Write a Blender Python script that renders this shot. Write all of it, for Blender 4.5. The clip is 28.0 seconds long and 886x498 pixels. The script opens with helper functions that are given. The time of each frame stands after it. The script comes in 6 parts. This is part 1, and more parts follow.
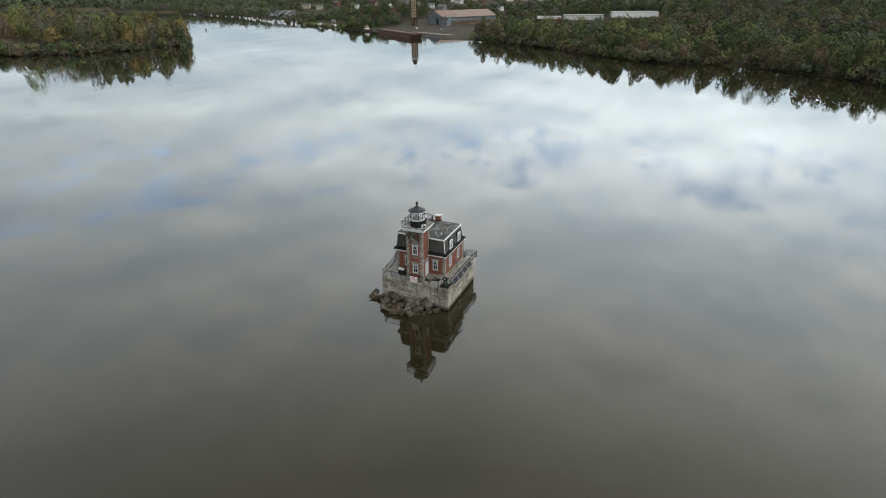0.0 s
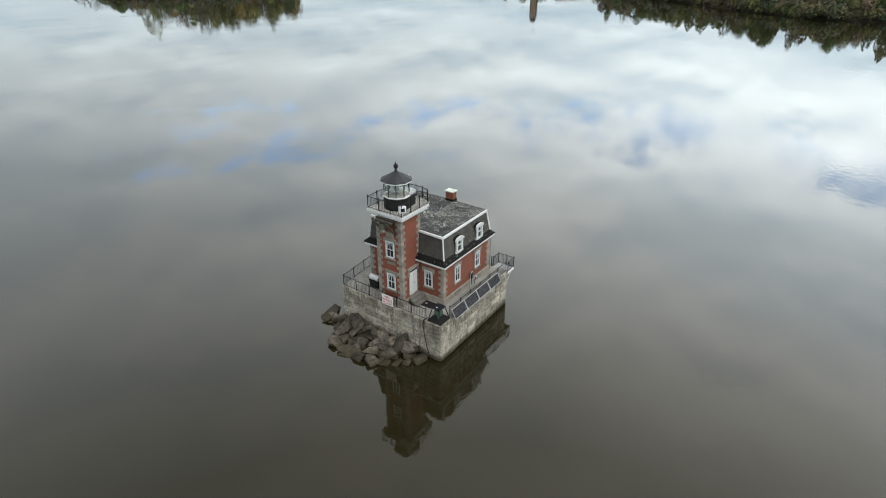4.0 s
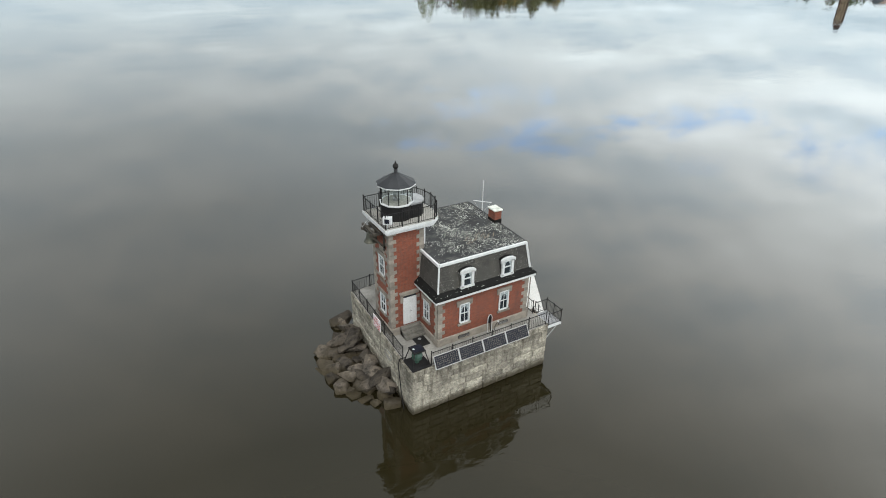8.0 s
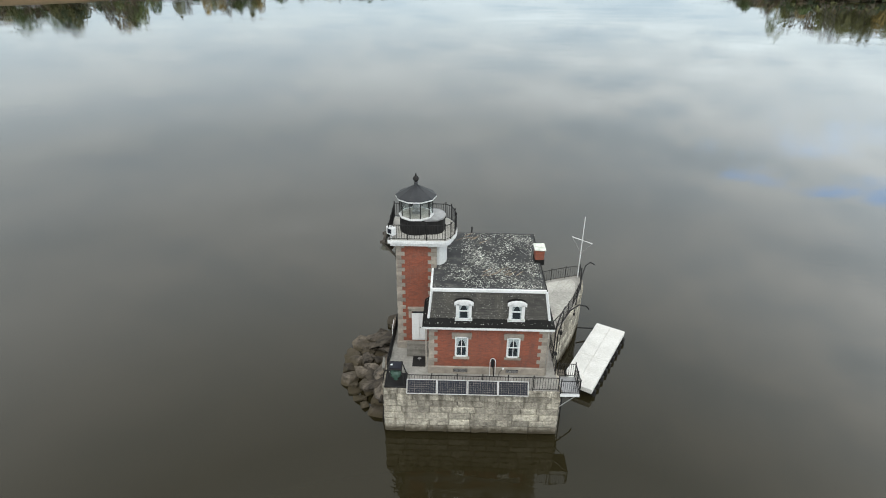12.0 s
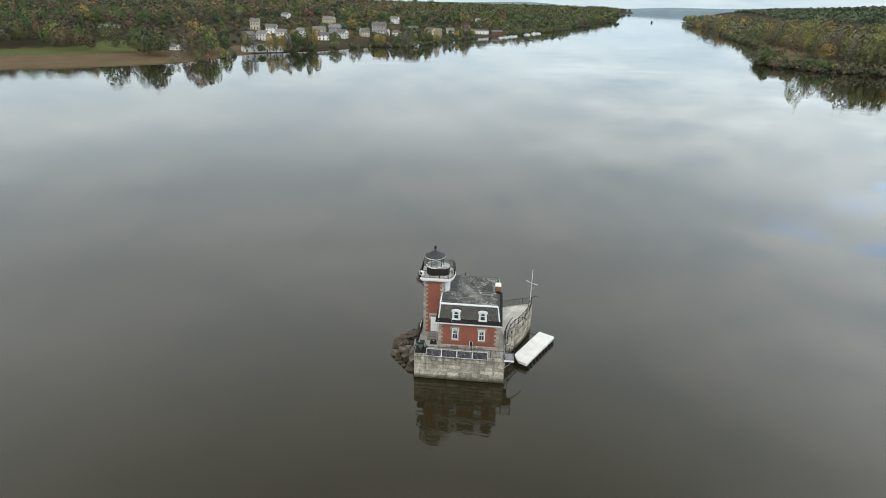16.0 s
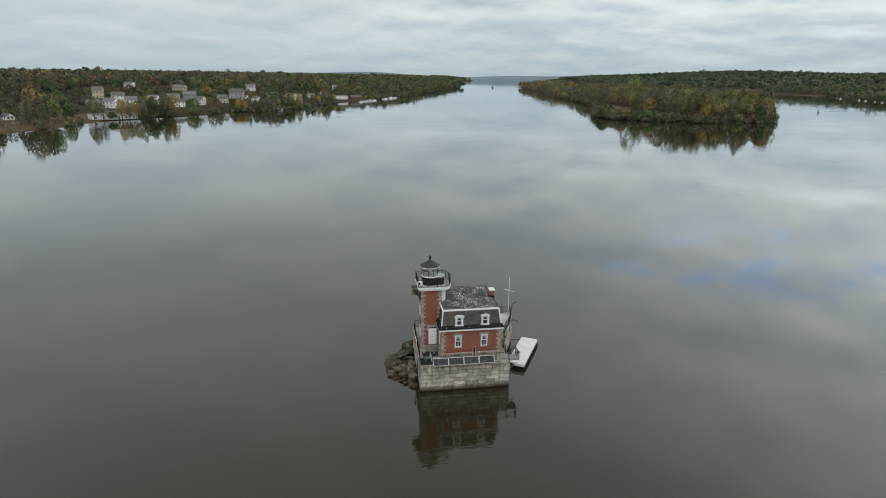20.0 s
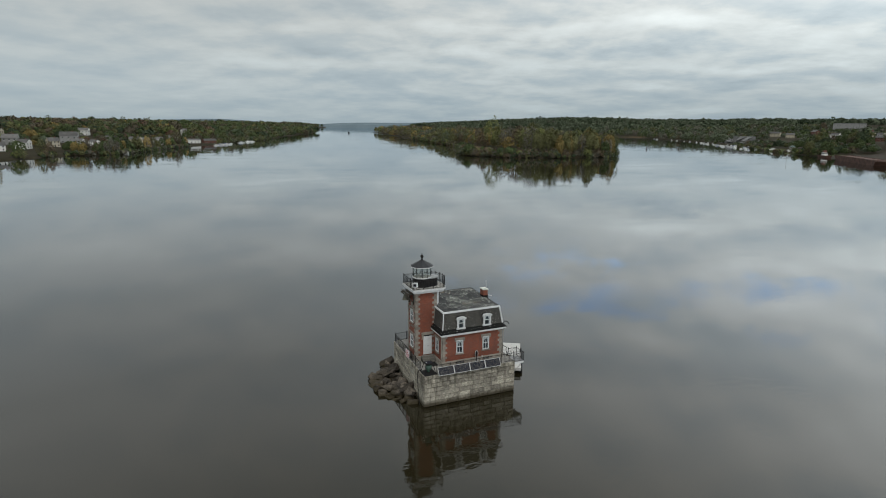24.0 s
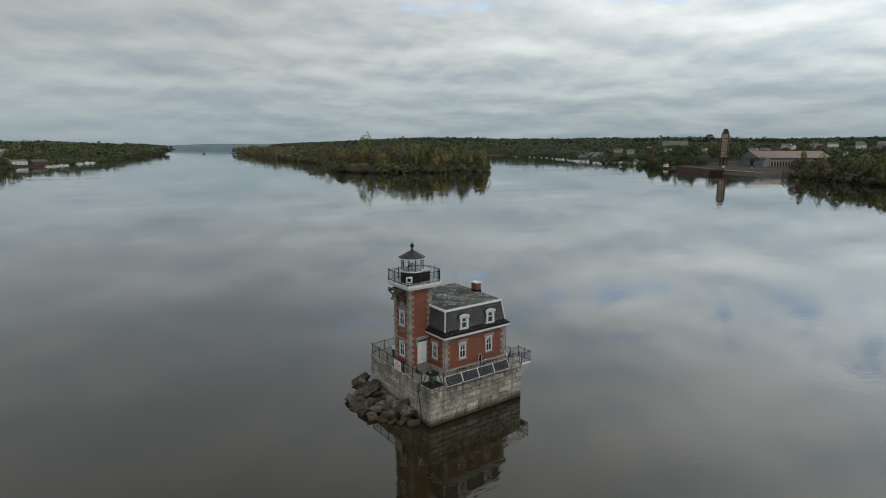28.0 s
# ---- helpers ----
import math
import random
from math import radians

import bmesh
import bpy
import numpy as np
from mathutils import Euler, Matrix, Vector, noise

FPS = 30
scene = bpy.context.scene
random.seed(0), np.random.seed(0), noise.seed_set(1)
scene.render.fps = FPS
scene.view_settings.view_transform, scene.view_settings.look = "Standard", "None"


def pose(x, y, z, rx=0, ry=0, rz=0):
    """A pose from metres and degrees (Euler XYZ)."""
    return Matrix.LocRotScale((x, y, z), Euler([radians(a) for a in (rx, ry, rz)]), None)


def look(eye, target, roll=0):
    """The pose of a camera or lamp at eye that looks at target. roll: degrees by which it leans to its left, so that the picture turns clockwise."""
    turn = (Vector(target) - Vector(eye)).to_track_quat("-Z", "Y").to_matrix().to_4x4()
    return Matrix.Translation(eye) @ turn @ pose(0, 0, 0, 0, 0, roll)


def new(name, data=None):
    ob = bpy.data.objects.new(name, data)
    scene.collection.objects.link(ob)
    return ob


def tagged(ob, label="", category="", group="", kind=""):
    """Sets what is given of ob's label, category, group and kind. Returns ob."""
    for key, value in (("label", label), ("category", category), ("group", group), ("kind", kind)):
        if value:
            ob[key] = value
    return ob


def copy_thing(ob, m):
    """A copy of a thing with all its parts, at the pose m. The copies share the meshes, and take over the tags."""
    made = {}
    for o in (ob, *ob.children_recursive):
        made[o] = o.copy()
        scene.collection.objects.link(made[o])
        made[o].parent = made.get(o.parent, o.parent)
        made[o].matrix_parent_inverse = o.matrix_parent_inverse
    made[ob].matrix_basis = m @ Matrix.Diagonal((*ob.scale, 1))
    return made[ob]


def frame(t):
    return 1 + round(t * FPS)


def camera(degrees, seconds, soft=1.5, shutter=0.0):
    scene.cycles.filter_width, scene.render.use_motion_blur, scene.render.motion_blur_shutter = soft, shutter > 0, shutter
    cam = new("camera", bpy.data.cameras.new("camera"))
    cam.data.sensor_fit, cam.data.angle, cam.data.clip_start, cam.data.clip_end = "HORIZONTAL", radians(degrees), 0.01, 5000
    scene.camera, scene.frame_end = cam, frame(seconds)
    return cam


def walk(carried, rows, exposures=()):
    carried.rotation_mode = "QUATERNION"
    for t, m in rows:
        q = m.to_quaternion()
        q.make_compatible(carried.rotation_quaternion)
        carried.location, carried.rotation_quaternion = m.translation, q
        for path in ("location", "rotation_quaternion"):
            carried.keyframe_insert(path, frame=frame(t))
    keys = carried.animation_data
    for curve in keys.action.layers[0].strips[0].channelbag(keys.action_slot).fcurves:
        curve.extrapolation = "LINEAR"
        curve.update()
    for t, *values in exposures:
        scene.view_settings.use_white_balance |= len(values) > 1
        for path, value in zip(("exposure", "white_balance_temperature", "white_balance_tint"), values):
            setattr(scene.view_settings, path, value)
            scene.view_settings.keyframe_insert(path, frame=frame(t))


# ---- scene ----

cam = camera(75.44, 28.0, soft=1.0)
PATH = [
    (0, (-65.395, -26.998, 41.330), (-63.7146, -26.2869, 40.5119), -0.46),
    (0.5, (-60.962, -24.359, 38.561), (-59.2711, -23.6626, 37.7520), -0.26),
    (1, (-56.471, -22.328, 36.278), (-54.7807, -21.6316, 35.4679), -0.14),
    (1.5, (-51.764, -21.315, 35.066), (-50.0937, -20.5962, 34.2324), -0.14),
    (2, (-47.074, -20.856, 34.031), (-45.4337, -20.1027, 33.1705), -0.14),
    (2.5, (-42.511, -20.849, 32.725), (-40.9085, -20.0397, 31.8442), -0.12),
    (3, (-38.061, -20.844, 31.351), (-36.4978, -19.9735, 30.4571), -0.09),
    (3.5, (-33.954, -20.843, 30.126), (-32.4332, -19.9082, 29.2240), -0.05),
    (4, (-30.033, -20.845, 28.952), (-28.5662, -19.8382, 28.0379), 0.05),
    (4.5, (-26.218, -20.849, 27.771), (-24.8140, -19.7667, 26.8453), 0.24),
    (5, (-22.857, -20.858, 26.860), (-21.5213, -19.6994, 25.9252), 0.43),
    (5.5, (-20.300, -20.870, 26.495), (-19.0320, -19.6408, 25.5565), 0.55),
    (6, (-18.616, -21.413, 26.514), (-17.4156, -20.1222, 25.5698), 0.61),
    (6.5, (-17.245, -22.432, 26.556), (-16.1118, -21.0777, 25.6177), 0.65),
    (7, (-15.692, -23.227, 26.607), (-14.6327, -21.8135, 25.6684), 0.71),
    (7.5, (-14.053, -23.952, 26.680), (-13.0756, -22.4813, 25.7416), 0.78),
    (8, (-12.396, -24.575, 26.734), (-11.5004, -23.0532, 25.7956), 0.86),
    (8.5, (-10.810, -25.120, 26.765), (-9.9943, -23.5519, 25.8287), 0.98),
    (9, (-9.262, -25.630, 26.791), (-8.5323, -24.0198, 25.8562), 1.12),
    (9.5, (-7.605, -26.047, 26.809), (-6.9619, -24.3964, 25.8805), 1.25),
    (10, (-5.693, -26.310, 26.815), (-5.1532, -24.6213, 25.8890), 1.30),
    (10.5, (-3.079, -26.439, 26.791), (-2.6887, -24.7112, 25.8626), 1.14),
    (11, (-0.062, -26.529, 26.747), (0.1535, -24.7701, 25.8192), 0.83),
    (11.5, (2.387, -26.628, 26.723), (2.4560, -24.8534, 25.8031), 0.62),
    (12, (4.088, -26.721, 26.792), (4.0496, -24.9455, 25.8718), 0.55),
    (12.5, (5.539, -26.803, 27.007), (5.4037, -25.0321, 26.0873), 0.50),
    (13, (6.778, -26.939, 27.384), (6.5659, -25.1754, 26.4635), 0.46),
    (13.5, (7.843, -27.193, 27.935), (7.5835, -25.4368, 27.0145), 0.45),
    (14, (8.683, -31.305, 30.494), (8.4011, -29.5513, 29.5742), 0.84),
    (14.5, (8.997, -36.528, 33.270), (8.7289, -34.7625, 32.3681), 0.80),
    (15, (9.060, -42.809, 36.460), (8.8172, -41.0276, 35.5833), 0.93),
    (15.5, (10.681, -50.064, 39.810), (10.4180, -48.2704, 38.9639), 0.48),
    (16, (8.066, -56.914, 41.612), (7.9066, -55.0840, 40.8211), 1.38),
    (16.5, (6.832, -57.409, 41.144), (6.7087, -55.5616, 40.3883), 1.36),
    (17, (5.188, -57.921, 40.425), (5.1143, -56.0595, 39.6981), 1.32),
    (17.5, (3.301, -58.431, 39.647), (3.2832, -56.5579, 38.9450), 1.25),
    (18, (1.259, -58.952, 38.834), (1.3041, -57.0700, 38.1583), 1.13),
    (18.5, (-0.841, -59.358, 38.007), (-0.7316, -57.4697, 37.3569), 1.00),
    (19, (-2.902, -59.522, 37.186), (-2.7266, -57.6292, 36.5625), 0.89),
    (19.5, (-4.953, -59.439, 36.378), (-4.7138, -57.5467, 35.7768), 0.80),
    (20, (-7.026, -59.218, 35.571), (-6.7232, -57.3279, 34.9924), 0.70),
    (20.5, (-9.034, -58.896, 34.759), (-8.6651, -57.0103, 34.2046), 0.62),
    (21, (-10.887, -58.512, 33.932), (-10.4601, -56.6318, 33.3998), 0.59),
    (21.5, (-12.622, -57.874, 33.070), (-12.1374, -56.0016, 32.5594), 0.57),
    (22, (-14.313, -56.838, 32.175), (-13.7651, -54.9782, 31.6842), 0.57),
    (22.5, (-15.931, -55.515, 31.271), (-15.3244, -53.6685, 30.7995), 0.56),
    (23, (-17.447, -54.015, 30.381), (-16.7831, -52.1834, 29.9275), 0.56),
    (23.5, (-18.832, -52.447, 29.528), (-18.1113, -50.6332, 29.0917), 0.55),
    (24, (-20.058, -50.921, 28.737), (-19.2830, -49.1270, 28.3138), 0.54),
    (24.5, (-21.132, -49.354, 28.010), (-20.3028, -47.5812, 27.5995), 0.45),
    (25, (-22.095, -47.641, 27.327), (-21.2145, -45.8906, 26.9262), 0.26),
    (25.5, (-22.967, -45.862, 26.672), (-22.0364, -44.1352, 26.2817), 0.08),
    (26, (-23.770, -44.096, 26.033), (-22.7895, -42.3949, 25.6499), -0.00),
    (26.5, (-24.496, -42.351, 25.413), (-23.4673, -40.6766, 25.0398), 0.01),
    (27, (-25.154, -40.588, 24.815), (-24.0750, -38.9448, 24.4485), 0.05),
    (27.5, (-25.784, -38.819, 24.226), (-24.6569, -37.2070, 23.8669), 0.10),
    (28, (-26.428, -37.054, 23.633), (-25.2488, -35.4773, 23.2817), 0.15),
]
walk(cam, [(t, look(eye, target, roll)) for t, eye, target, roll in PATH], [(0, -0.08), (3, 0.06), (5.5, 0.16), (8, 0.25), (11, 0.33), (13, 0.40), (14, 0.52), (15, 0.52), (16, 0.36), (17, 0.22), (19, -0.08), (24, -0.52), (28, -0.74)])

# ------------------------------------------------------------------ sky and sun
world = bpy.data.worlds.new("overcast_sky")
scene.world = world
world.use_nodes = True
SUN_ELEV, SUN_AZ = 52.0, 195.0      # degrees; azimuth is clockwise from +y


def link(nt, a, b):
    nt.links.new(a, b)


def build_sky():
    nt = world.node_tree
    nt.nodes.clear()
    N = nt.nodes.new
    out, bg = N("ShaderNodeOutputWorld"), N("ShaderNodeBackground")
    link(nt, bg.outputs[0], out.inputs[0])
    sky = N("ShaderNodeTexSky")
    sky.sky_type, sky.sun_disc = "NISHITA", False
    sky.sun_elevation, sky.sun_rotation = radians(SUN_ELEV), radians(SUN_AZ)
    dim = N("ShaderNodeMix")
    dim.data_type, dim.blend_type = "RGBA", "MULTIPLY"
    dim.inputs[0].default_value = 1.0
    link(nt, sky.outputs[0], dim.inputs[6])
    dim.inputs[7].default_value = (0.33, 0.33, 0.33, 1)
    tc, sep = N("ShaderNodeTexCoord"), N("ShaderNodeSeparateXYZ")
    link(nt, tc.outputs["Generated"], sep.inputs[0])

    def m(op, a, b=None, c=None, clamp=False):
        n = N("ShaderNodeMath")
        n.operation, n.use_clamp = op, clamp
        for i, v in enumerate((a, b, c)):
            if v is None:
                continue
            if isinstance(v, (int, float)):
                n.inputs[i].default_value = v
            else:
                link(nt, v, n.inputs[i])
        return n.outputs[0]

    up = m("MAXIMUM", sep.outputs[2], 0.0)
    lift = m("ADD", up, 0.28)
    comb = N("ShaderNodeCombineXYZ")
    link(nt, m("DIVIDE", sep.outputs[0], lift), comb.inputs[0])
    link(nt, m("DIVIDE", sep.outputs[1], lift), comb.inputs[1])

    near = m("ADD", up, 0.15)
    deck = N("ShaderNodeCombineXYZ")
    link(nt, m("DIVIDE", sep.outputs[0], near), deck.inputs[0])
    link(nt, m("DIVIDE", sep.outputs[1], near), deck.inputs[1])

    def noise_at(scale, detail, rough, dist=0.0, off=0.0, plane=comb, sy=1.45):
        n = N("ShaderNodeTexNoise")
        mp = N("ShaderNodeMapping")
        mp.inputs["Location"].default_value = (off, off * 0.7, 0)
        mp.inputs["Rotation"].default_value = (0, 0, 0.5)
        mp.inputs["Scale"].default_value = (1.0, sy, 1)
        link(nt, plane.outputs[0], mp.inputs[0])
        link(nt, mp.outputs[0], n.inputs["Vector"])
        n.inputs["Scale"].default_value, n.inputs["Detail"].default_value = scale, detail
        n.inputs["Roughness"].default_value, n.inputs["Distortion"].default_value = rough, dist
        return n.outputs[0]

    def eased(v, a, b, lo, hi):
        n = N("ShaderNodeMapRange")
        n.interpolation_type = "SMOOTHSTEP"
        link(nt, v, n.inputs[0])
        for i, k in enumerate((a, b, lo, hi)):
            n.inputs[i + 1].default_value = k
        return n.outputs[0]

    # the same cloud field looked up a little farther off tells lit tops from flat grey bellies
    beyond = N("ShaderNodeVectorMath")
    beyond.operation = "SCALE"
    link(nt, deck.outputs[0], beyond.inputs[0])
    beyond.inputs["Scale"].default_value = 1.07
    big = noise_at(0.85, 3, 0.5, 0.1, 3.1, deck, 1.2)
    mid = noise_at(1.7, 8, 0.56, 0.12, 8.4, deck, 1.0)
    rim = m("SUBTRACT", noise_at(1.7, 8, 0.56, 0.12, 8.4, beyond, 1.0), mid)
    fine = noise_at(3.0, 7, 0.58, 0.15, 7.7)
    # cloud brightness: dim at the horizon, bright overhead, with darker bellies
    ramp = N("ShaderNodeValToRGB")
    link(nt, up, ramp.inputs[0])
    e = ramp.color_ramp.elements
    e[0].position, e[0].color = 0.0, (0.55, 0.66, 0.71, 1)
    e[1].position, e[1].color = 1.0, (1.30, 1.38, 1.42, 1)
    for pos, col in ((0.09, (0.76, 0.86, 0.89, 1)), (0.17, (0.92, 1.00, 1.01, 1)), (0.28, (1.05, 1.12, 1.13, 1)), (0.45, (1.20, 1.27, 1.29, 1)), (0.70, (1.28, 1.35, 1.38, 1))):
        k = e.new(pos)
        k.color = col
    belly = m("MULTIPLY", eased(big, 0.30, 0.70, 0.95, 1.11), m("MULTIPLY_ADD", rim, -0.58, eased(mid, 0.38, 0.64, 0.95, 1.06)))
    low = N("ShaderNodeMapRange")
    link(nt, up, low.inputs[0])
    low.inputs[2].default_value, low.inputs[3].default_value = 0.12, 0.45
    # the western sky is an even sheet, the eastern one breaks up
    belly = m("MULTIPLY_ADD", m("MULTIPLY", low.outputs[0], eased(sep.outputs[0], -0.3, 0.6, 0.55, 1.15)), m("SUBTRACT", belly, 1.0), 1.0)
    cloud = N("ShaderNodeMix")
    cloud.data_type, cloud.blend_type = "RGBA", "MULTIPLY"
    cloud.inputs[0].default_value = 1.0
    link(nt, ramp.outputs[0], cloud.inputs[6])
    # thick bellies are bluer than the thin bright cloud
    tint = N("ShaderNodeMix")
    tint.data_type = "RGBA"
    link(nt, eased(belly, 0.86, 1.10, 0.0, 1.0), tint.inputs[0])
    tint.inputs[6].default_value, tint.inputs[7].default_value = (0.95, 1.0, 1.045, 1), (1.015, 1.0, 0.985, 1)
    shade = N("ShaderNodeMix")
    shade.data_type, shade.blend_type = "RGBA", "MULTIPLY"
    shade.inputs[0].default_value = 1.0
    link(nt, tint.outputs[2], shade.inputs[6])
    link(nt, belly, shade.inputs[7])
    link(nt, shade.outputs[2], cloud.inputs[7])
    # brighter towards the veiled sun
    sunv = Vector((math.sin(radians(SUN_AZ)) * math.cos(radians(SUN_ELEV)), math.cos(radians(SUN_AZ)) * math.cos(radians(SUN_ELEV)), math.sin(radians(SUN_ELEV))))
    dot = N("ShaderNodeVectorMath")
    dot.operation = "DOT_PRODUCT"
    link(nt, tc.outputs["Generated"], dot.inputs[0])
    dot.inputs[1].default_value = sunv
    # thinner cloud towards the east, over the right bank
    side = m("ADD", m("MULTIPLY_ADD", m("POWER", m("MAXIMUM", sep.outputs[0], 0.0), 1.8), 0.95, 0.68), m("MULTIPLY_ADD", m("POWER", m("MAXIMUM", sep.outputs[0], 0.0), 10.0), 0.6, m("MULTIPLY", m("MINIMUM", sep.outputs[0], 0.0), 0.12)))
    high = N("ShaderNodeMapRange")
    link(nt, up, high.inputs[0])
    high.inputs[1].default_value, high.inputs[2].default_value = 0.05, 0.26
    east = m("ADD", 1.0, m("MULTIPLY", high.outputs[0], m("SUBTRACT", side, 1.0)))
    glow = m("MULTIPLY", east, m("MULTIPLY_ADD", m("POWER", m("MAXIMUM", dot.outputs["Value"], 0.0), 4.0), 0.50, 0.92))
    veil = N("ShaderNodeMix")
    veil.data_type, veil.blend_type = "RGBA", "MULTIPLY"
    veil.inputs[0].default_value = 1.0
    link(nt, cloud.outputs[2], veil.inputs[6])
    link(nt, glow, veil.inputs[7])
    # small blue gaps in the lower eastern sky
    def band(v, a, b, c, d):
        return m("MULTIPLY", eased(v, a, b, 0.0, 1.0), eased(v, d, c, 0.0, 1.0))

    hole = m("ADD", m("MULTIPLY", noise_at(4.6, 5, 0.6, 0.2, 12.9), 0.6), m("MULTIPLY", fine, 0.4))
    place = m("MULTIPLY", band(up, 0.17, 0.22, 0.30, 0.36), band(sep.outputs[0], 0.15, 0.45, 1.1, 1.2))
    gap = N("ShaderNodeMapRange")
    link(nt, m("MULTIPLY", m("SUBTRACT", 1.0, hole), place), gap.inputs[0])
    gap.inputs[1].default_value, gap.inputs[2].default_value = 0.47, 0.66
    gap.inputs[3].default_value, gap.inputs[4].default_value = 1.0, 0.22
    gap.interpolation_type = "SMOOTHSTEP"
    fin = N("ShaderNodeMix")
    fin.data_type = "RGBA"
    link(nt, gap.outputs[0], fin.inputs[0])
    link(nt, dim.outputs[2], fin.inputs[6])
    link(nt, veil.outputs[2], fin.inputs[7])
    link(nt, fin.outputs[2], bg.inputs[0])
    bg.inputs[1].default_value = 1.0


build_sky()
sun_data = bpy.data.lights.new("sun", "SUN")
sun_data.energy, sun_data.angle, sun_data.color = 1.3, radians(35), (1.0, 0.96, 0.90)
sun = new("sun", sun_data)
sun.matrix_world = pose(0, 0, 60, 90 - SUN_ELEV, 0, 180 - SUN_AZ)

# ------------------------------------------------------------------ materials


def node_mat(name):
    m = bpy.data.materials.new(name)
    m.use_nodes = True
    return m, m.node_tree, m.node_tree.nodes["Principled BSDF"]


def mixrgb(nt, fac, a, b, mode="MIX"):
    n = nt.nodes.new("ShaderNodeMix")
    n.data_type, n.blend_type = "RGBA", mode
    for sock, v in ((n.inputs[0], fac), (n.inputs[6], a), (n.inputs[7], b)):
        if isinstance(v, (int, float)):
            sock.default_value = v
        elif isinstance(v, tuple):
            sock.default_value = (*v, 1) if len(v) == 3 else v
        else:
            link(nt, v, sock)
    return n.outputs[2]


def noise_node(nt, vec, scale, detail=4, rough=0.55):
    n = nt.nodes.new("ShaderNodeTexNoise")
    link(nt, vec, n.inputs["Vector"])
    n.inputs["Scale"].default_value, n.inputs["Detail"].default_value, n.inputs["Roughness"].default_value = scale, detail, rough
    return n.outputs[0]


def span(nt, v, a, b, lo=0.0, hi=1.0):
    n = nt.nodes.new("ShaderNodeMapRange")
    link(nt, v, n.inputs[0])
    for i, x in enumerate((a, b, lo, hi)):
        n.inputs[1 + i].default_value = x
    return n.outputs[0]


def stretched(nt, vec, sx, sy, sz):
    n = nt.nodes.new("ShaderNodeVectorMath")
    n.operation = "MULTIPLY"
    link(nt, vec, n.inputs[0])
    n.inputs[1].default_value = (sx, sy, sz)
    return n.outputs[0]


def surf(name, a, b, scale=1.0, fine=14.0, rough=0.75, metal=0.0, bump=0.25, depth=0.01, grime=None, grime_at=(0.55, 0.75), streak=False, rnd=0.0, island=0.0, spec=0.4, tide=None):
    """Two colours blended at a coarse scale, a fine grain, optional grime and per-object variety."""
    m, nt, bs = node_mat(name)
    geo = nt.nodes.new("ShaderNodeNewGeometry")
    vec = geo.outputs["Position"]
    coarse, grain = noise_node(nt, vec, scale), noise_node(nt, vec, fine, 3)
    col = mixrgb(nt, span(nt, coarse, 0.32, 0.68), a, b)
    col = mixrgb(nt, 1.0, col, span(nt, grain, 0.2, 0.8, 0.78, 1.22), "MULTIPLY")
    if grime:
        gv = stretched(nt, vec, 1, 1, 0.22) if streak else vec
        col = mixrgb(nt, span(nt, noise_node(nt, gv, scale * 1.7 + 0.6, 6, 0.65), grime_at[0], grime_at[1]), col, grime)
    if rnd:
        info = nt.nodes.new("ShaderNodeObjectInfo")
        col = mixrgb(nt, 1.0, col, span(nt, info.outputs["Random"], 0, 1, 1 - rnd, 1 + rnd), "MULTIPLY")
    if island:
        col = mixrgb(nt, 1.0, col, span(nt, geo.outputs["Random Per Island"], 0, 1, 1 - island, 1 + island), "MULTIPLY")
    if tide:
        sep = nt.nodes.new("ShaderNodeSeparateXYZ")
        link(nt, vec, sep.inputs[0])
        ragged = nt.nodes.new("ShaderNodeMath")
        ragged.operation = "MULTIPLY_ADD"
        link(nt, noise_node(nt, vec, 2.2, 5, 0.6), ragged.inputs[0])
        ragged.inputs[1].default_value = -0.7
        link(nt, sep.outputs[2], ragged.inputs[2])
        col = mixrgb(nt, span(nt, ragged.outputs[0], tide - 0.35, tide + 0.1, 0.9, 0.0), col, (0.055, 0.045, 0.028))
    link(nt, col, bs.inputs["Base Color"])
    link(nt, span(nt, coarse, 0.2, 0.8, max(rough - 0.12, 0.03), min(rough + 0.12, 1)), bs.inputs["Roughness"])
    bs.inputs["Metallic"].default_value = metal
    bs.inputs["Specular IOR Level"].default_value = spec
    if bump:
        bp = nt.nodes.new("ShaderNodeBump")
        bp.inputs["Strength"].default_value, bp.inputs["Distance"].default_value = bump, depth
        link(nt, grain, bp.inputs["Height"])
        link(nt, bp.outputs[0], bs.inputs["Normal"])
    return m


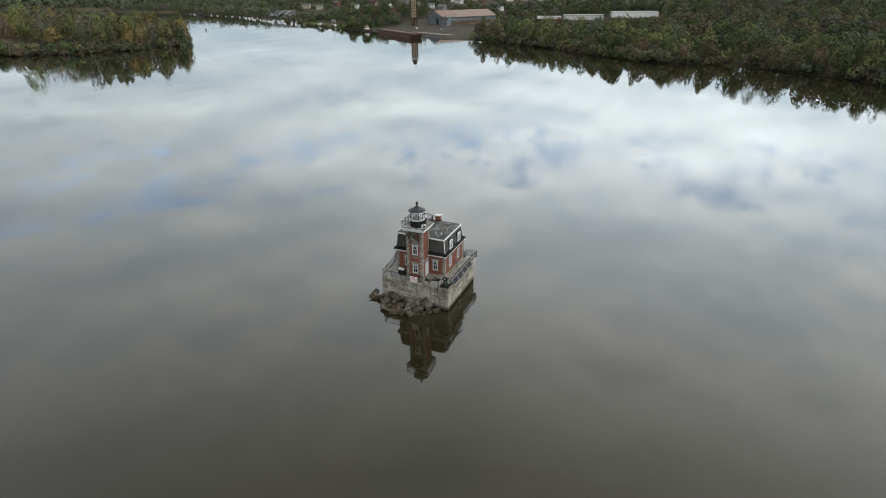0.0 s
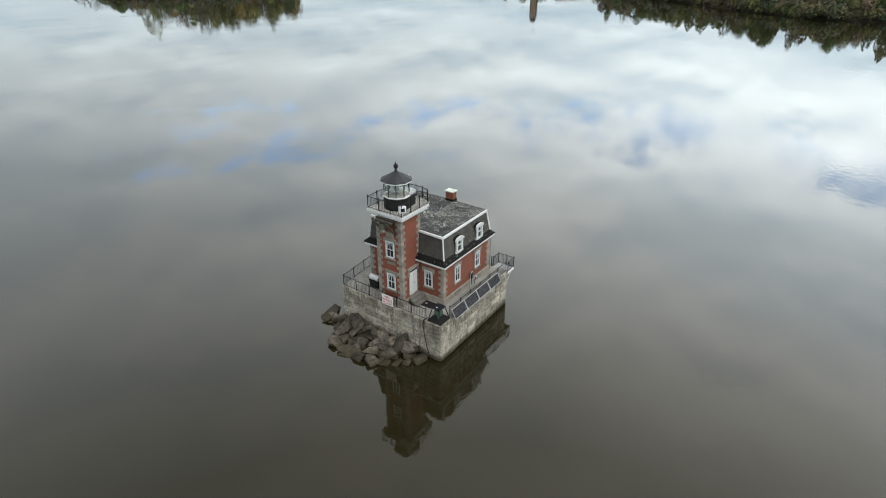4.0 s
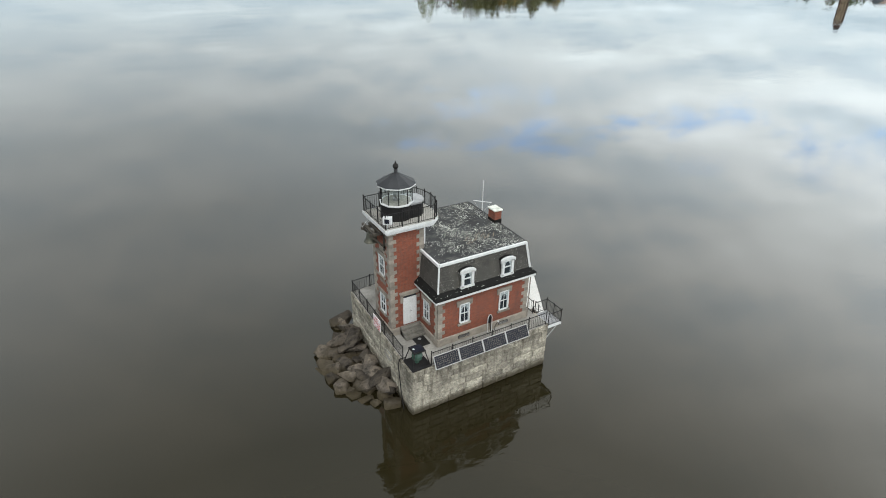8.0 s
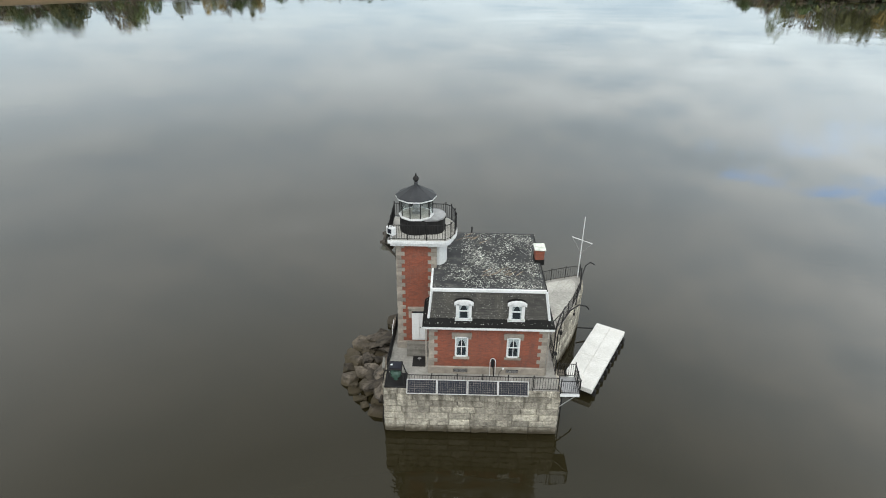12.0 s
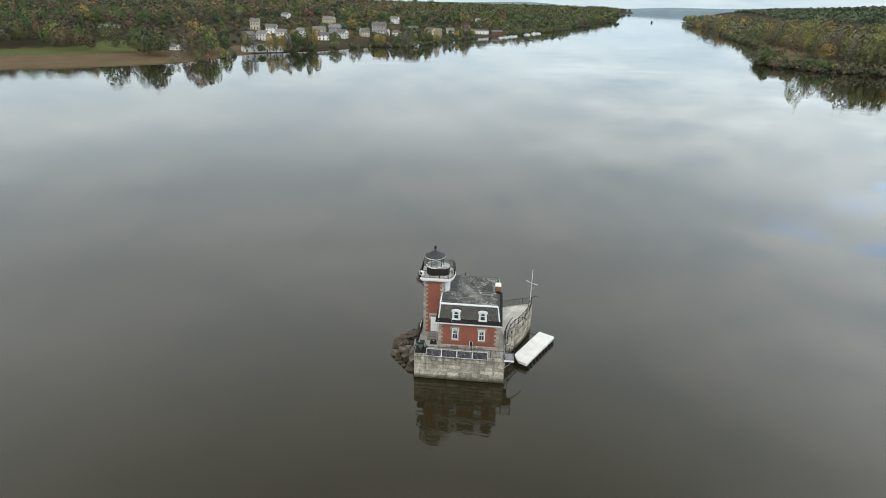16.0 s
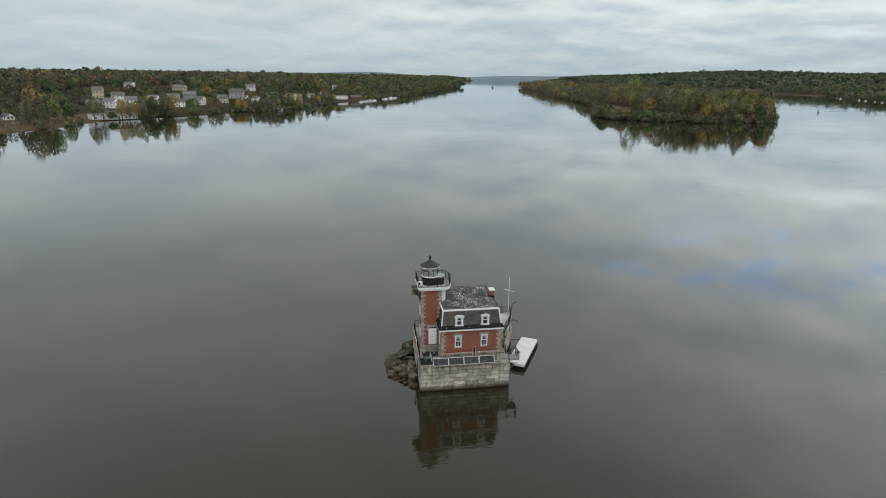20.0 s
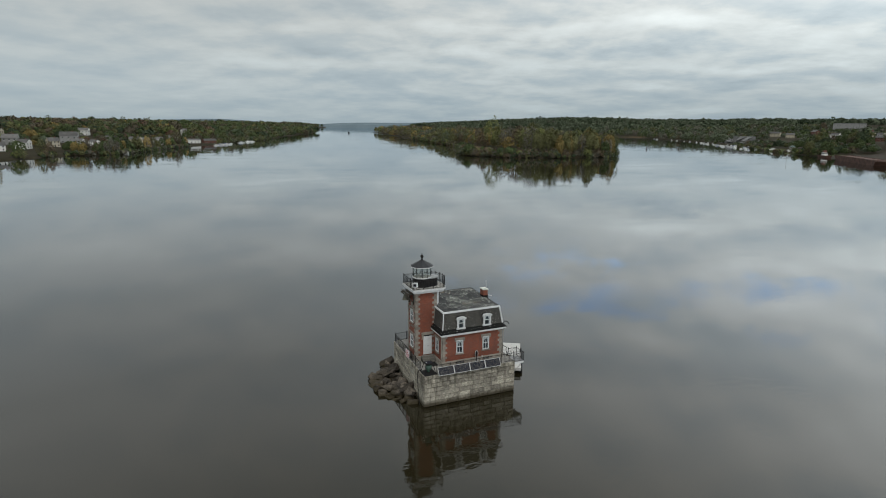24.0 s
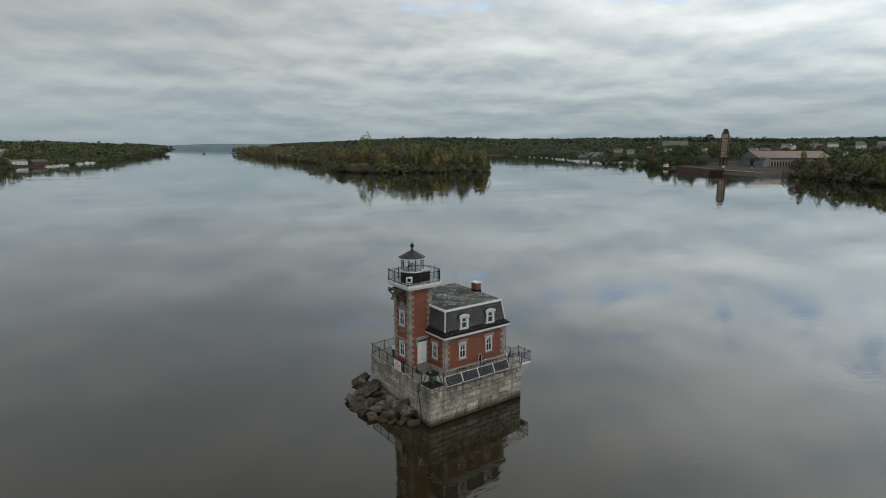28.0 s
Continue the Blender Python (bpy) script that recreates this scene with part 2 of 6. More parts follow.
def coursed(name, a, b, mortar, width, height, joint, bump=0.4, rough=0.85, grime=None):
    """Small masonry or slates, too fine to be pieces of their own; runs along x + y and z."""
    m, nt, bs = node_mat(name)
    geo, sep, cmb = nt.nodes.new("ShaderNodeNewGeometry"), nt.nodes.new("ShaderNodeSeparateXYZ"), nt.nodes.new("ShaderNodeCombineXYZ")
    link(nt, geo.outputs["Position"], sep.inputs[0])
    add = nt.nodes.new("ShaderNodeMath")
    link(nt, sep.outputs[0], add.inputs[0])
    link(nt, sep.outputs[1], add.inputs[1])
    link(nt, add.outputs[0], cmb.inputs[0])
    link(nt, sep.outputs[2], cmb.inputs[1])
    br = nt.nodes.new("ShaderNodeTexBrick")
    link(nt, cmb.outputs[0], br.inputs["Vector"])
    for key, v in (("Color1", a), ("Color2", b), ("Mortar", mortar)):
        br.inputs[key].default_value = (*v, 1)
    for key, v in (("Scale", 1.0), ("Mortar Size", joint), ("Brick Width", width), ("Row Height", height), ("Bias", 0.0)):
        br.inputs[key].default_value = v
    col = br.outputs["Color"]
    grain = noise_node(nt, geo.outputs["Position"], 9, 5, 0.6)
    col = mixrgb(nt, 1.0, col, span(nt, grain, 0.2, 0.8, 0.72, 1.28), "MULTIPLY")
    if grime:
        gv = stretched(nt, geo.outputs["Position"], 1, 1, 0.25)
        col = mixrgb(nt, span(nt, noise_node(nt, gv, 1.4, 6, 0.65), 0.52, 0.78), col, grime)
    link(nt, col, bs.inputs["Base Color"])
    bs.inputs["Roughness"].default_value = rough
    bp = nt.nodes.new("ShaderNodeBump")
    bp.inputs["Strength"].default_value, bp.inputs["Distance"].default_value = bump, 0.008
    link(nt, br.outputs["Fac"], bp.inputs["Height"])
    bp.invert = True
    link(nt, bp.outputs[0], bs.inputs["Normal"])
    return m


def granite_mat():
    """Rock-faced granite: grey and buff blocks, coarse blotches, run-down stains and a wet weedy foot."""
    m, nt, bs = node_mat("pale_granite")
    geo, info, sep = (nt.nodes.new(k) for k in ("ShaderNodeNewGeometry", "ShaderNodeObjectInfo", "ShaderNodeSeparateXYZ"))
    vec = geo.outputs["Position"]
    link(nt, vec, sep.inputs[0])
    tone = nt.nodes.new("ShaderNodeMath")
    tone.operation = "MULTIPLY_ADD"
    link(nt, noise_node(nt, vec, 0.7, 5, 0.6), tone.inputs[0])
    tone.inputs[1].default_value = 1.1
    link(nt, span(nt, info.outputs["Random"], 0, 1, -0.30, 0.20), tone.inputs[2])
    col = mixrgb(nt, span(nt, tone.outputs[0], 0.22, 0.78), (0.222, 0.204, 0.170), (0.485, 0.450, 0.370))
    blotch, rough = noise_node(nt, vec, 4.6, 6, 0.68), noise_node(nt, vec, 12.0, 5, 0.75)
    col = mixrgb(nt, 1.0, col, span(nt, blotch, 0.32, 0.68, 0.54, 1.28), "MULTIPLY")
    col = mixrgb(nt, 1.0, col, span(nt, rough, 0.32, 0.68, 0.62, 1.28), "MULTIPLY")
    runs = noise_node(nt, stretched(nt, vec, 1.6, 1.6, 0.20), 1.5, 6, 0.68)
    # rain carries dirt down from the coping in ragged runs
    drip = nt.nodes.new("ShaderNodeMath")
    link(nt, runs, drip.inputs[0])
    link(nt, span(nt, sep.outputs[2], 1.7, 3.3, -0.02, 0.11), drip.inputs[1])
    col = mixrgb(nt, span(nt, drip.outputs[0], 0.53, 0.70, 0.0, 0.82), col, (0.095, 0.085, 0.066))
    col = mixrgb(nt, span(nt, noise_node(nt, vec, 1.25, 4, 0.6), 0.66, 0.76, 0.0, 0.6), col, (0.30, 0.235, 0.135))
    ragged = nt.nodes.new("ShaderNodeMath")
    ragged.operation = "MULTIPLY_ADD"
    link(nt, noise_node(nt, vec, 2.2, 5, 0.6), ragged.inputs[0])
    ragged.inputs[1].default_value = -0.7
    link(nt, sep.outputs[2], ragged.inputs[2])
    col = mixrgb(nt, span(nt, ragged.outputs[0], -0.10, 0.36, 0.92, 0.0), col, (0.050, 0.041, 0.026))
    link(nt, col, bs.inputs["Base Color"])
    bs.inputs["Roughness"].default_value = 0.9
    bs.inputs["Specular IOR Level"].default_value = 0.15
    face = nt.nodes.new("ShaderNodeMath")
    link(nt, blotch, face.inputs[0])
    link(nt, span(nt, rough, 0, 1, 0, 0.35), face.inputs[1])
    bp = nt.nodes.new("ShaderNodeBump")
    bp.inputs["Strength"].default_value, bp.inputs["Distance"].default_value = 0.9, 0.10
    link(nt, face.outputs[0], bp.inputs["Height"])
    link(nt, bp.outputs[0], bs.inputs["Normal"])
    return m


def water_mat():
    m, nt, bs = node_mat("river_water")
    geo = nt.nodes.new("ShaderNodeNewGeometry")
    vec = geo.outputs["Position"]
    col = mixrgb(nt, span(nt, noise_node(nt, vec, 0.012, 3), 0.3, 0.7), (0.0135, 0.0112, 0.0046), (0.0165, 0.0137, 0.006))
    link(nt, col, bs.inputs["Base Color"])
    bs.inputs["Specular IOR Level"].default_value = 0.0
    bs.inputs["Roughness"].default_value = 0.6
    # ripples that gather in drifting patches, over a nearly flat surface
    patch = span(nt, noise_node(nt, stretched(nt, vec, 1, 1.9, 1), 0.018, 4, 0.6), 0.44, 0.64, 0.05, 1.4)
    rip = noise_node(nt, stretched(nt, vec, 0.55, 1.0, 1), 1.3, 3, 0.5)
    mul = nt.nodes.new("ShaderNodeMath")
    mul.operation = "MULTIPLY"
    link(nt, rip, mul.inputs[0])
    link(nt, patch, mul.inputs[1])
    bp = nt.nodes.new("ShaderNodeBump")
    bp.inputs["Strength"].default_value, bp.inputs["Distance"].default_value = 0.23, 0.06
    link(nt, mul.outputs[0], bp.inputs["Height"])
    swell = nt.nodes.new("ShaderNodeBump")
    swell.inputs["Strength"].default_value, swell.inputs["Distance"].default_value = 0.11, 0.06
    link(nt, noise_node(nt, stretched(nt, vec, 0.7, 1, 1), 0.16, 2, 0.4), swell.inputs["Height"])
    link(nt, bp.outputs[0], swell.inputs["Normal"])
    # gloss: almost none from above, a mirror towards grazing
    face = nt.nodes.new("ShaderNodeLayerWeight")
    face.inputs["Blend"].default_value = 0.5
    curve = nt.nodes.new("ShaderNodeValToRGB")
    link(nt, face.outputs["Facing"], curve.inputs[0])
    e = curve.color_ramp.elements
    e[0].position, e[0].color = 0.0, (0.018, 0.018, 0.018, 1)
    e[1].position, e[1].color = 1.0, (1, 1, 1, 1)
    for p, v in ((0.29, 0.036), (0.36, 0.057), (0.43, 0.085), (0.50, 0.124), (0.62, 0.195), (0.724, 0.32), (0.861, 0.59), (0.95, 0.84)):
        e.new(p).color = (v, v, v, 1)
    gl, mx = nt.nodes.new("ShaderNodeBsdfGlossy"), nt.nodes.new("ShaderNodeMixShader")
    hue = span(nt, face.outputs["Facing"], 0.35, 0.72)
    link(nt, mixrgb(nt, hue, (1.0, 0.975, 0.93), (0.955, 0.985, 1.015)), gl.inputs["Color"])
    gl.inputs["Roughness"].default_value = 0.015
    for node in (gl, bs):
        link(nt, swell.outputs[0], node.inputs["Normal"])
    link(nt, curve.outputs[0], mx.inputs[0])
    link(nt, bs.outputs[0], mx.inputs[1])
    link(nt, gl.outputs[0], mx.inputs[2])
    link(nt, mx.outputs[0], nt.nodes["Material Output"].inputs[0])
    return m


def glass_mat(name, tint, rough=0.03, clear=False):
    m, nt, bs = node_mat(name)
    bs.inputs["Base Color"].default_value = (*tint, 1)
    bs.inputs["Roughness"].default_value = rough
    bs.inputs["IOR"].default_value = 1.45
    if clear:
        # a thin pane: mostly see-through, with a mirror that grows towards grazing
        tr, gl, mx, fr, pw = (nt.nodes.new(k) for k in ("ShaderNodeBsdfTransparent", "ShaderNodeBsdfGlossy", "ShaderNodeMixShader", "ShaderNodeLayerWeight", "ShaderNodeMath"))
        tr.inputs[0].default_value = (*tint, 1)
        gl.inputs["Roughness"].default_value = rough
        fr.inputs["Blend"].default_value = 0.5
        pw.operation = "POWER"
        link(nt, fr.outputs["Facing"], pw.inputs[0])
        pw.inputs[1].default_value = 4.0
        link(nt, span(nt, pw.outputs[0], 0, 1, 0.045, 0.95), mx.inputs[0])
        link(nt, tr.outputs[0], mx.inputs[1])
        link(nt, gl.outputs[0], mx.inputs[2])
        link(nt, mx.outputs[0], nt.nodes["Material Output"].inputs[0])
    return m


WATER = water_mat()
GRANITE = granite_mat()
GRANITE_CORE = surf("lime_mortar", (0.36, 0.34, 0.29), (0.055, 0.050, 0.042), 1.5, 10, 0.95, spec=0.1)
CONCRETE = surf("deck_concrete", (0.31, 0.30, 0.275), (0.20, 0.193, 0.176), 0.7, 8, 0.9, grime=(0.17, 0.16, 0.14), grime_at=(0.54, 0.82), spec=0.15)
PALE_DECK = surf("pale_bleached_slab", (0.44, 0.428, 0.39), (0.30, 0.292, 0.265), 0.6, 7, 0.9, grime=(0.24, 0.225, 0.19), grime_at=(0.55, 0.8), rnd=0.10, spec=0.15)
BRICK = coursed("red_brick", (0.245, 0.062, 0.030), (0.160, 0.044, 0.025), (0.16, 0.090, 0.066), 0.215, 0.075, 0.008, grime=(0.105, 0.048, 0.037))
QUOIN = surf("grey_quoin_stone", (0.285, 0.255, 0.215), (0.195, 0.175, 0.15), 2.0, 16, 0.88, bump=0.4, depth=0.015, rnd=0.2)
STEPST = surf("worn_step_stone", (0.19, 0.18, 0.16), (0.12, 0.115, 0.10), 1.8, 14, 0.9, bump=0.4, depth=0.015, grime=(0.07, 0.066, 0.055), grime_at=(0.55, 0.75))
ROOM = surf("dim_room", (0.030, 0.036, 0.042), (0.045, 0.052, 0.060), 2.0, 9, 0.9, bump=0.0, spec=0.1)
WHITE = surf("white_paint", (0.66, 0.67, 0.67), (0.57, 0.58, 0.58), 1.5, 12, 0.5, bump=0.08, grime=(0.42, 0.40, 0.36), grime_at=(0.62, 0.85))
BLACK = surf("black_iron_paint", (0.012, 0.012, 0.013), (0.022, 0.021, 0.020), 2.0, 16, 0.6, bump=0.1, spec=0.15)
SLATE = coursed("dark_slate_shingle", (0.070, 0.066, 0.058), (0.043, 0.041, 0.037), (0.018, 0.018, 0.017), 0.26, 0.16, 0.010, 0.6, 0.85, grime=(0.085, 0.080, 0.066))
GUTTER = surf("black_roof_felt", (0.008, 0.008, 0.008), (0.014, 0.014, 0.013), 1.4, 10, 0.85, grime=(0.16, 0.15, 0.13), grime_at=(0.70, 0.76), spec=0.15)
ROOF = surf("grey_roofing", (0.040, 0.041, 0.042), (0.024, 0.025, 0.026), 0.8, 12, 0.9, bump=0.3, grime=(0.14, 0.135, 0.12), grime_at=(0.52, 0.82))
COPPER = surf("dark_lantern_metal", (0.026, 0.028, 0.031), (0.042, 0.043, 0.046), 1.5, 9, 0.5, 0.4, 0.1)
PANE = glass_mat("dark_window_glass", (0.03, 0.035, 0.04))
GLASS = glass_mat("window_glass", (0.88, 0.91, 0.92), 0.02, True)
CURTAIN = surf("white_curtain", (0.62, 0.63, 0.62), (0.50, 0.51, 0.51), 6, 30, 0.9, bump=0.2)
CLEAR = glass_mat("lantern_glass", (0.92, 0.96, 0.95), 0.0, True)
DARKWOOD = surf("dark_old_timber", (0.070, 0.060, 0.047), (0.042, 0.037, 0.031), 2.5, 18, 0.9, bump=0.4)
WOOD = surf("weathered_timber", (0.17, 0.145, 0.115), (0.10, 0.088, 0.072), 2.5, 18, 0.85, bump=0.4)
ROCK = surf("brown_riprap_rock", (0.128, 0.108, 0.086), (0.052, 0.046, 0.040), 1.3, 5, 0.95, bump=1.0, depth=0.12, grime=(0.022, 0.020, 0.017), grime_at=(0.50, 0.68), rnd=0.50, spec=0.1, tide=0.16)
CELL = surf("solar_cell", (0.0085, 0.010, 0.017), (0.013, 0.015, 0.023), 3, 9, 0.35, bump=0.0, spec=0.25)
ALU = surf("brushed_aluminium", (0.62, 0.62, 0.62), (0.5, 0.5, 0.5), 3, 20, 0.35, 0.7, 0.05)
STEEL = surf("galvanised_steel", (0.42, 0.42, 0.42), (0.3, 0.3, 0.3), 3, 20, 0.45, 0.7, 0.05)
RED = surf("red_sign_paint", (0.45, 0.03, 0.04), (0.38, 0.025, 0.03), 4, 20, 0.5, bump=0.0)
SIGNW = surf("white_sign_board", (0.78, 0.76, 0.76), (0.7, 0.68, 0.68), 3, 20, 0.5, bump=0.0)
STRAW = surf("bleached_straw_wood", (0.24, 0.19, 0.135), (0.14, 0.11, 0.08), 2, 14, 0.9, rnd=0.3)
SPLAT = surf("white_roof_flecks", (0.76, 0.77, 0.71), (0.34, 0.36, 0.31), 2, 14, 0.9, island=0.5)

# ------------------------------------------------------------------ mesh helpers


def mesh_of(name, bm, material):
    me = bpy.data.meshes.new(name)
    bm.to_mesh(me)
    bm.free()
    for m in (material if isinstance(material, (list, tuple)) else [material]):
        me.materials.append(m)
    return me


def part(name, bm, material, parent=None, label=""):
    """Links a bmesh, or a ready mesh, as one object under a thing or a part."""
    me = bm if isinstance(bm, bpy.types.Mesh) else mesh_of(name, bm, material)
    ob = new(name, me)
    if parent is not None:
        ob.parent = parent
    return tagged(ob, label)


def thing(name, x, y, z, label, category, group="", kind="", rz=0.0):
    ob = new(name)
    ob.matrix_world = pose(x, y, z, 0, 0, rz)
    return tagged(ob, label, category, group, kind)


def box(x0, y0, z0, x1, y1, z1, bm=None, bevel=0.0):
    bm = bm or bmesh.new()
    m = Matrix.Translation(((x0 + x1) / 2, (y0 + y1) / 2, (z0 + z1) / 2)) @ Matrix.Diagonal((x1 - x0, y1 - y0, z1 - z0, 1))
    r = bmesh.ops.create_cube(bm, size=1.0, matrix=m)
    if bevel:
        es = list({e for v in r["verts"] for e in v.link_edges})
        bmesh.ops.bevel(bm, geom=es, offset=bevel, segments=1, affect="EDGES")
    return bm


def rod(p, q, r, n=6, bm=None, r2=None):
    bm = bm or bmesh.new()
    p, q = Vector(p), Vector(q)
    d = q - p
    m = Matrix.Translation((p + q) / 2) @ d.to_track_quat("Z", "Y").to_matrix().to_4x4()
    bmesh.ops.create_cone(bm, cap_ends=True, segments=n, radius1=r, radius2=r if r2 is None else r2, depth=d.length, matrix=m)
    return bm


def ball(c, r, bm=None, u=10, v=7, sz=1.0):
    bm = bm or bmesh.new()
    bmesh.ops.create_uvsphere(bm, u_segments=u, v_segments=v, radius=r, matrix=Matrix.Translation(c) @ Matrix.Diagonal((1, 1, sz, 1)))
    return bm


def prism(pts, z0, z1, bm=None):
    """An upright prism over a plan outline (counter-clockwise)."""
    bm = bm or bmesh.new()
    lo, hi = [bm.verts.new((x, y, z0)) for x, y in pts], [bm.verts.new((x, y, z1)) for x, y in pts]
    n = len(pts)
    bm.faces.new(hi)
    bm.faces.new(lo[::-1])
    for i in range(n):
        bm.faces.new((lo[i], lo[(i + 1) % n], hi[(i + 1) % n], hi[i]))
    return bm


def ring(cx, cy, r, n, a0=0.0):
    return [(cx + r * math.cos(a0 + 2 * math.pi * i / n), cy + r * math.sin(a0 + 2 * math.pi * i / n)) for i in range(n)]


def lathe(cx, cy, prof, n, bm=None, a0=0.0):
    """A solid of revolution with n flat sides; prof: (radius, z) from the bottom up."""
    bm = bm or bmesh.new()
    rows = [[bm.verts.new((x, y, z)) for x, y in ring(cx, cy, max(r, 0.002), n, a0)] for r, z in prof]
    for lo, hi in zip(rows, rows[1:]):
        for i in range(n):
            bm.faces.new((lo[i], lo[(i + 1) % n], hi[(i + 1) % n], hi[i]))
    bm.faces.new(rows[0][::-1])
    bm.faces.new(rows[-1])
    return bm


def tube(pts, r, n=6):
    """A bent bar through points."""
    bm = bmesh.new()
    for a, b in zip(pts, pts[1:]):
        rod(a, b, r, n, bm)
    return bm


# ------------------------------------------------------------------ water and land
LEFT = [(-900, -300), (-497, 53), (-342, 208), (-267, 274), (-224, 313), (-200, 340), (-196, 407), (-167, 434), (-126, 517), (-80, 545), (-24, 726), (86, 971), (174, 1271), (366, 1919), (505, 2700), (741, 3900), (980, 4700), (-4700, 4700), (-4700, -300)]
ISLE = [(580, 1990), (407, 1160), (337, 820), (300, 628), (247, 532), (220, 459), (223, 433), (244, 410), (290, 393), (339, 389), (363, 407), (409, 488), (514, 669), (645, 1000), (740, 1450), (690, 1990)]
RIGHT = [(1620, 4700), (1238, 2676), (1154, 1667), (1012, 1048), (845, 731), (754, 604), (661, 482), (604, 400), (566, 326), (537, 273), (498, 223), (469, 158), (396, 67), (363, 36), (331, -3), (329, -36), (307, -73), (287, -98), (245, -118), (178, -198), (130, -445), (200, -1000), (4700, -1000), (4700, 4700)]


def inside_distance(poly, px, py):
    """Signed distance to the outline, positive inside; arrays in, array out."""
    d2, inn = np.full(px.shape, 1e18), np.zeros(px.shape, bool)
    for (x0, y0), (x1, y1) in zip(poly, poly[1:] + poly[:1]):
        ex, ey = x1 - x0, y1 - y0
        t = np.clip(((px - x0) * ex + (py - y0) * ey) / (ex * ex + ey * ey), 0, 1)
        d2 = np.minimum(d2, (px - x0 - t * ex) ** 2 + (py - y0 - t * ey) ** 2)
        hit = ((y0 > py) != (y1 > py)) & (px < ex * (py - y0) / (ey if ey else 1e-9) + x0)
        inn ^= hit
    d = np.sqrt(d2)
    return np.where(inn, d, -d)


def wobble(px, py, s, seed=0.0):
    return (np.sin(px / s + 1.3 + seed) * np.cos(py / s * 1.17 + seed * 2.1) + 0.5 * np.sin(px / s * 2.3 + py / s * 1.9 + seed) + 0.35 * np.sin(px / s * 0.41 - py / s * 0.53 + 2.0 + seed)) / 1.85


def land(px, py):
    """Height of the land and the distance inland of each bank, for arrays of places."""
    px, py = np.asarray(px, float), np.asarray(py, float)
    jag = 5.0 * wobble(px, py, 17.0) + 2.2 * wobble(px, py, 6.1, 3.0)
    L, I, R = (inside_distance(p, px, py) + jag for p in (LEFT, ISLE, RIGHT))
    meadow = np.clip((-px - 205) / 45, 0, 1) * np.clip((500 - py) / 60, 0, 1)
    hL = np.clip(L * 0.45, -3, 1.2) + np.clip((L - 22 - 125 * meadow) / 150, 0, 1) * 10 + np.clip((L - 150) / 900, 0, 1) * 10 * (0.8 + 0.5 * wobble(px, py, 260))
    hI = np.clip(I * 0.45, -3, 1.3) + 0.3 * wobble(px, py, 30)
    hill = np.clip((py - 250) / 120, 0, 1)
    hR = np.clip(R * 0.45, -3, 1.8) + (np.clip((R - 120) / 1150, 0, 1) ** 1.25 * (1 - hill) * 48 + np.clip((R - 60) / 800, 0, 1) ** 0.72 * hill * 40) * (0.85 + 0.28 * wobble(px, py, 310, 1.0))
    far = np.clip((np.hypot(px, py) - 2600) / 1600, 0, 1) * (7 + 26 * np.clip((px - 900) / 900, 0, 1)) * (0.8 + 0.4 * wobble(px, py, 420, 2.0))
    h = np.maximum(np.maximum(hL, hI), hR)
    h = np.where(h > 0.5, h + far, h)
    return h, L, I, R


def build_ground():
    ax = np.concatenate([np.arange(-4700, -620, 120), np.arange(-620, 1000, 11), np.arange(1000, 4701, 120)])
    ay = np.concatenate([np.arange(-1000, -260, 80), np.arange(-260, 1150, 11), np.arange(1150, 4701, 110)])
    gx, gy = np.meshgrid(ax, ay)
    h, L, I, R = land(gx, gy)
    co = np.stack([gx, gy, h], -1).reshape(-1, 3)
    nx, ny = len(ax), len(ay)
    q = (np.arange(ny - 1)[:, None] * nx + np.arange(nx - 1)[None, :]).reshape(-1)
    faces = np.stack([q, q + 1, q + nx + 1, q + nx], -1)
    keep = co[faces][:, :, 2].max(1) > -2.9
    faces = faces[keep]
    me = bpy.data.meshes.new("ground")
    me.from_pydata(co.tolist(), [], faces.tolist())
    me.polygons.foreach_set("use_smooth", [True] * len(faces))
    mats = [GRASS, REEDS, FOREST_FLOOR, GRAVEL]
    for m in mats:
        me.materials.append(m)
    mid = co[faces].mean(1)
    _, L, I, R = land(mid[:, 0], mid[:, 1])
    idx = np.full(len(faces), 2)
    x, y = mid[:, 0], mid[:, 1]
    field = (L > -14) & (x < -188) & (y < 470)
    idx[field & (L < 80)] = 1
    idx[field & (L >= 80) & (L < 150)] = 0
    idx[(I > -12) & (I < 30) & (x < 345) & (y > 455)] = 1
    idx[(R > -5) & (x > 478) & (x < 775) & (y > 168) & (y < 336) & (R < 190)] = 3
    idx[(R > -5) & (R < 60) & (x > 960) & (y > 1150) & (y < 1700)] = 1
    idx[(R > 0) & (R < 26) & (y > 330) & (y < 520)] = 0
    me.polygons.foreach_set("material_index", idx.astype(int).tolist())
    return tagged(new("ground", me), "low wooded river banks with grass, reeds and gravel", "ground", kind="structure")


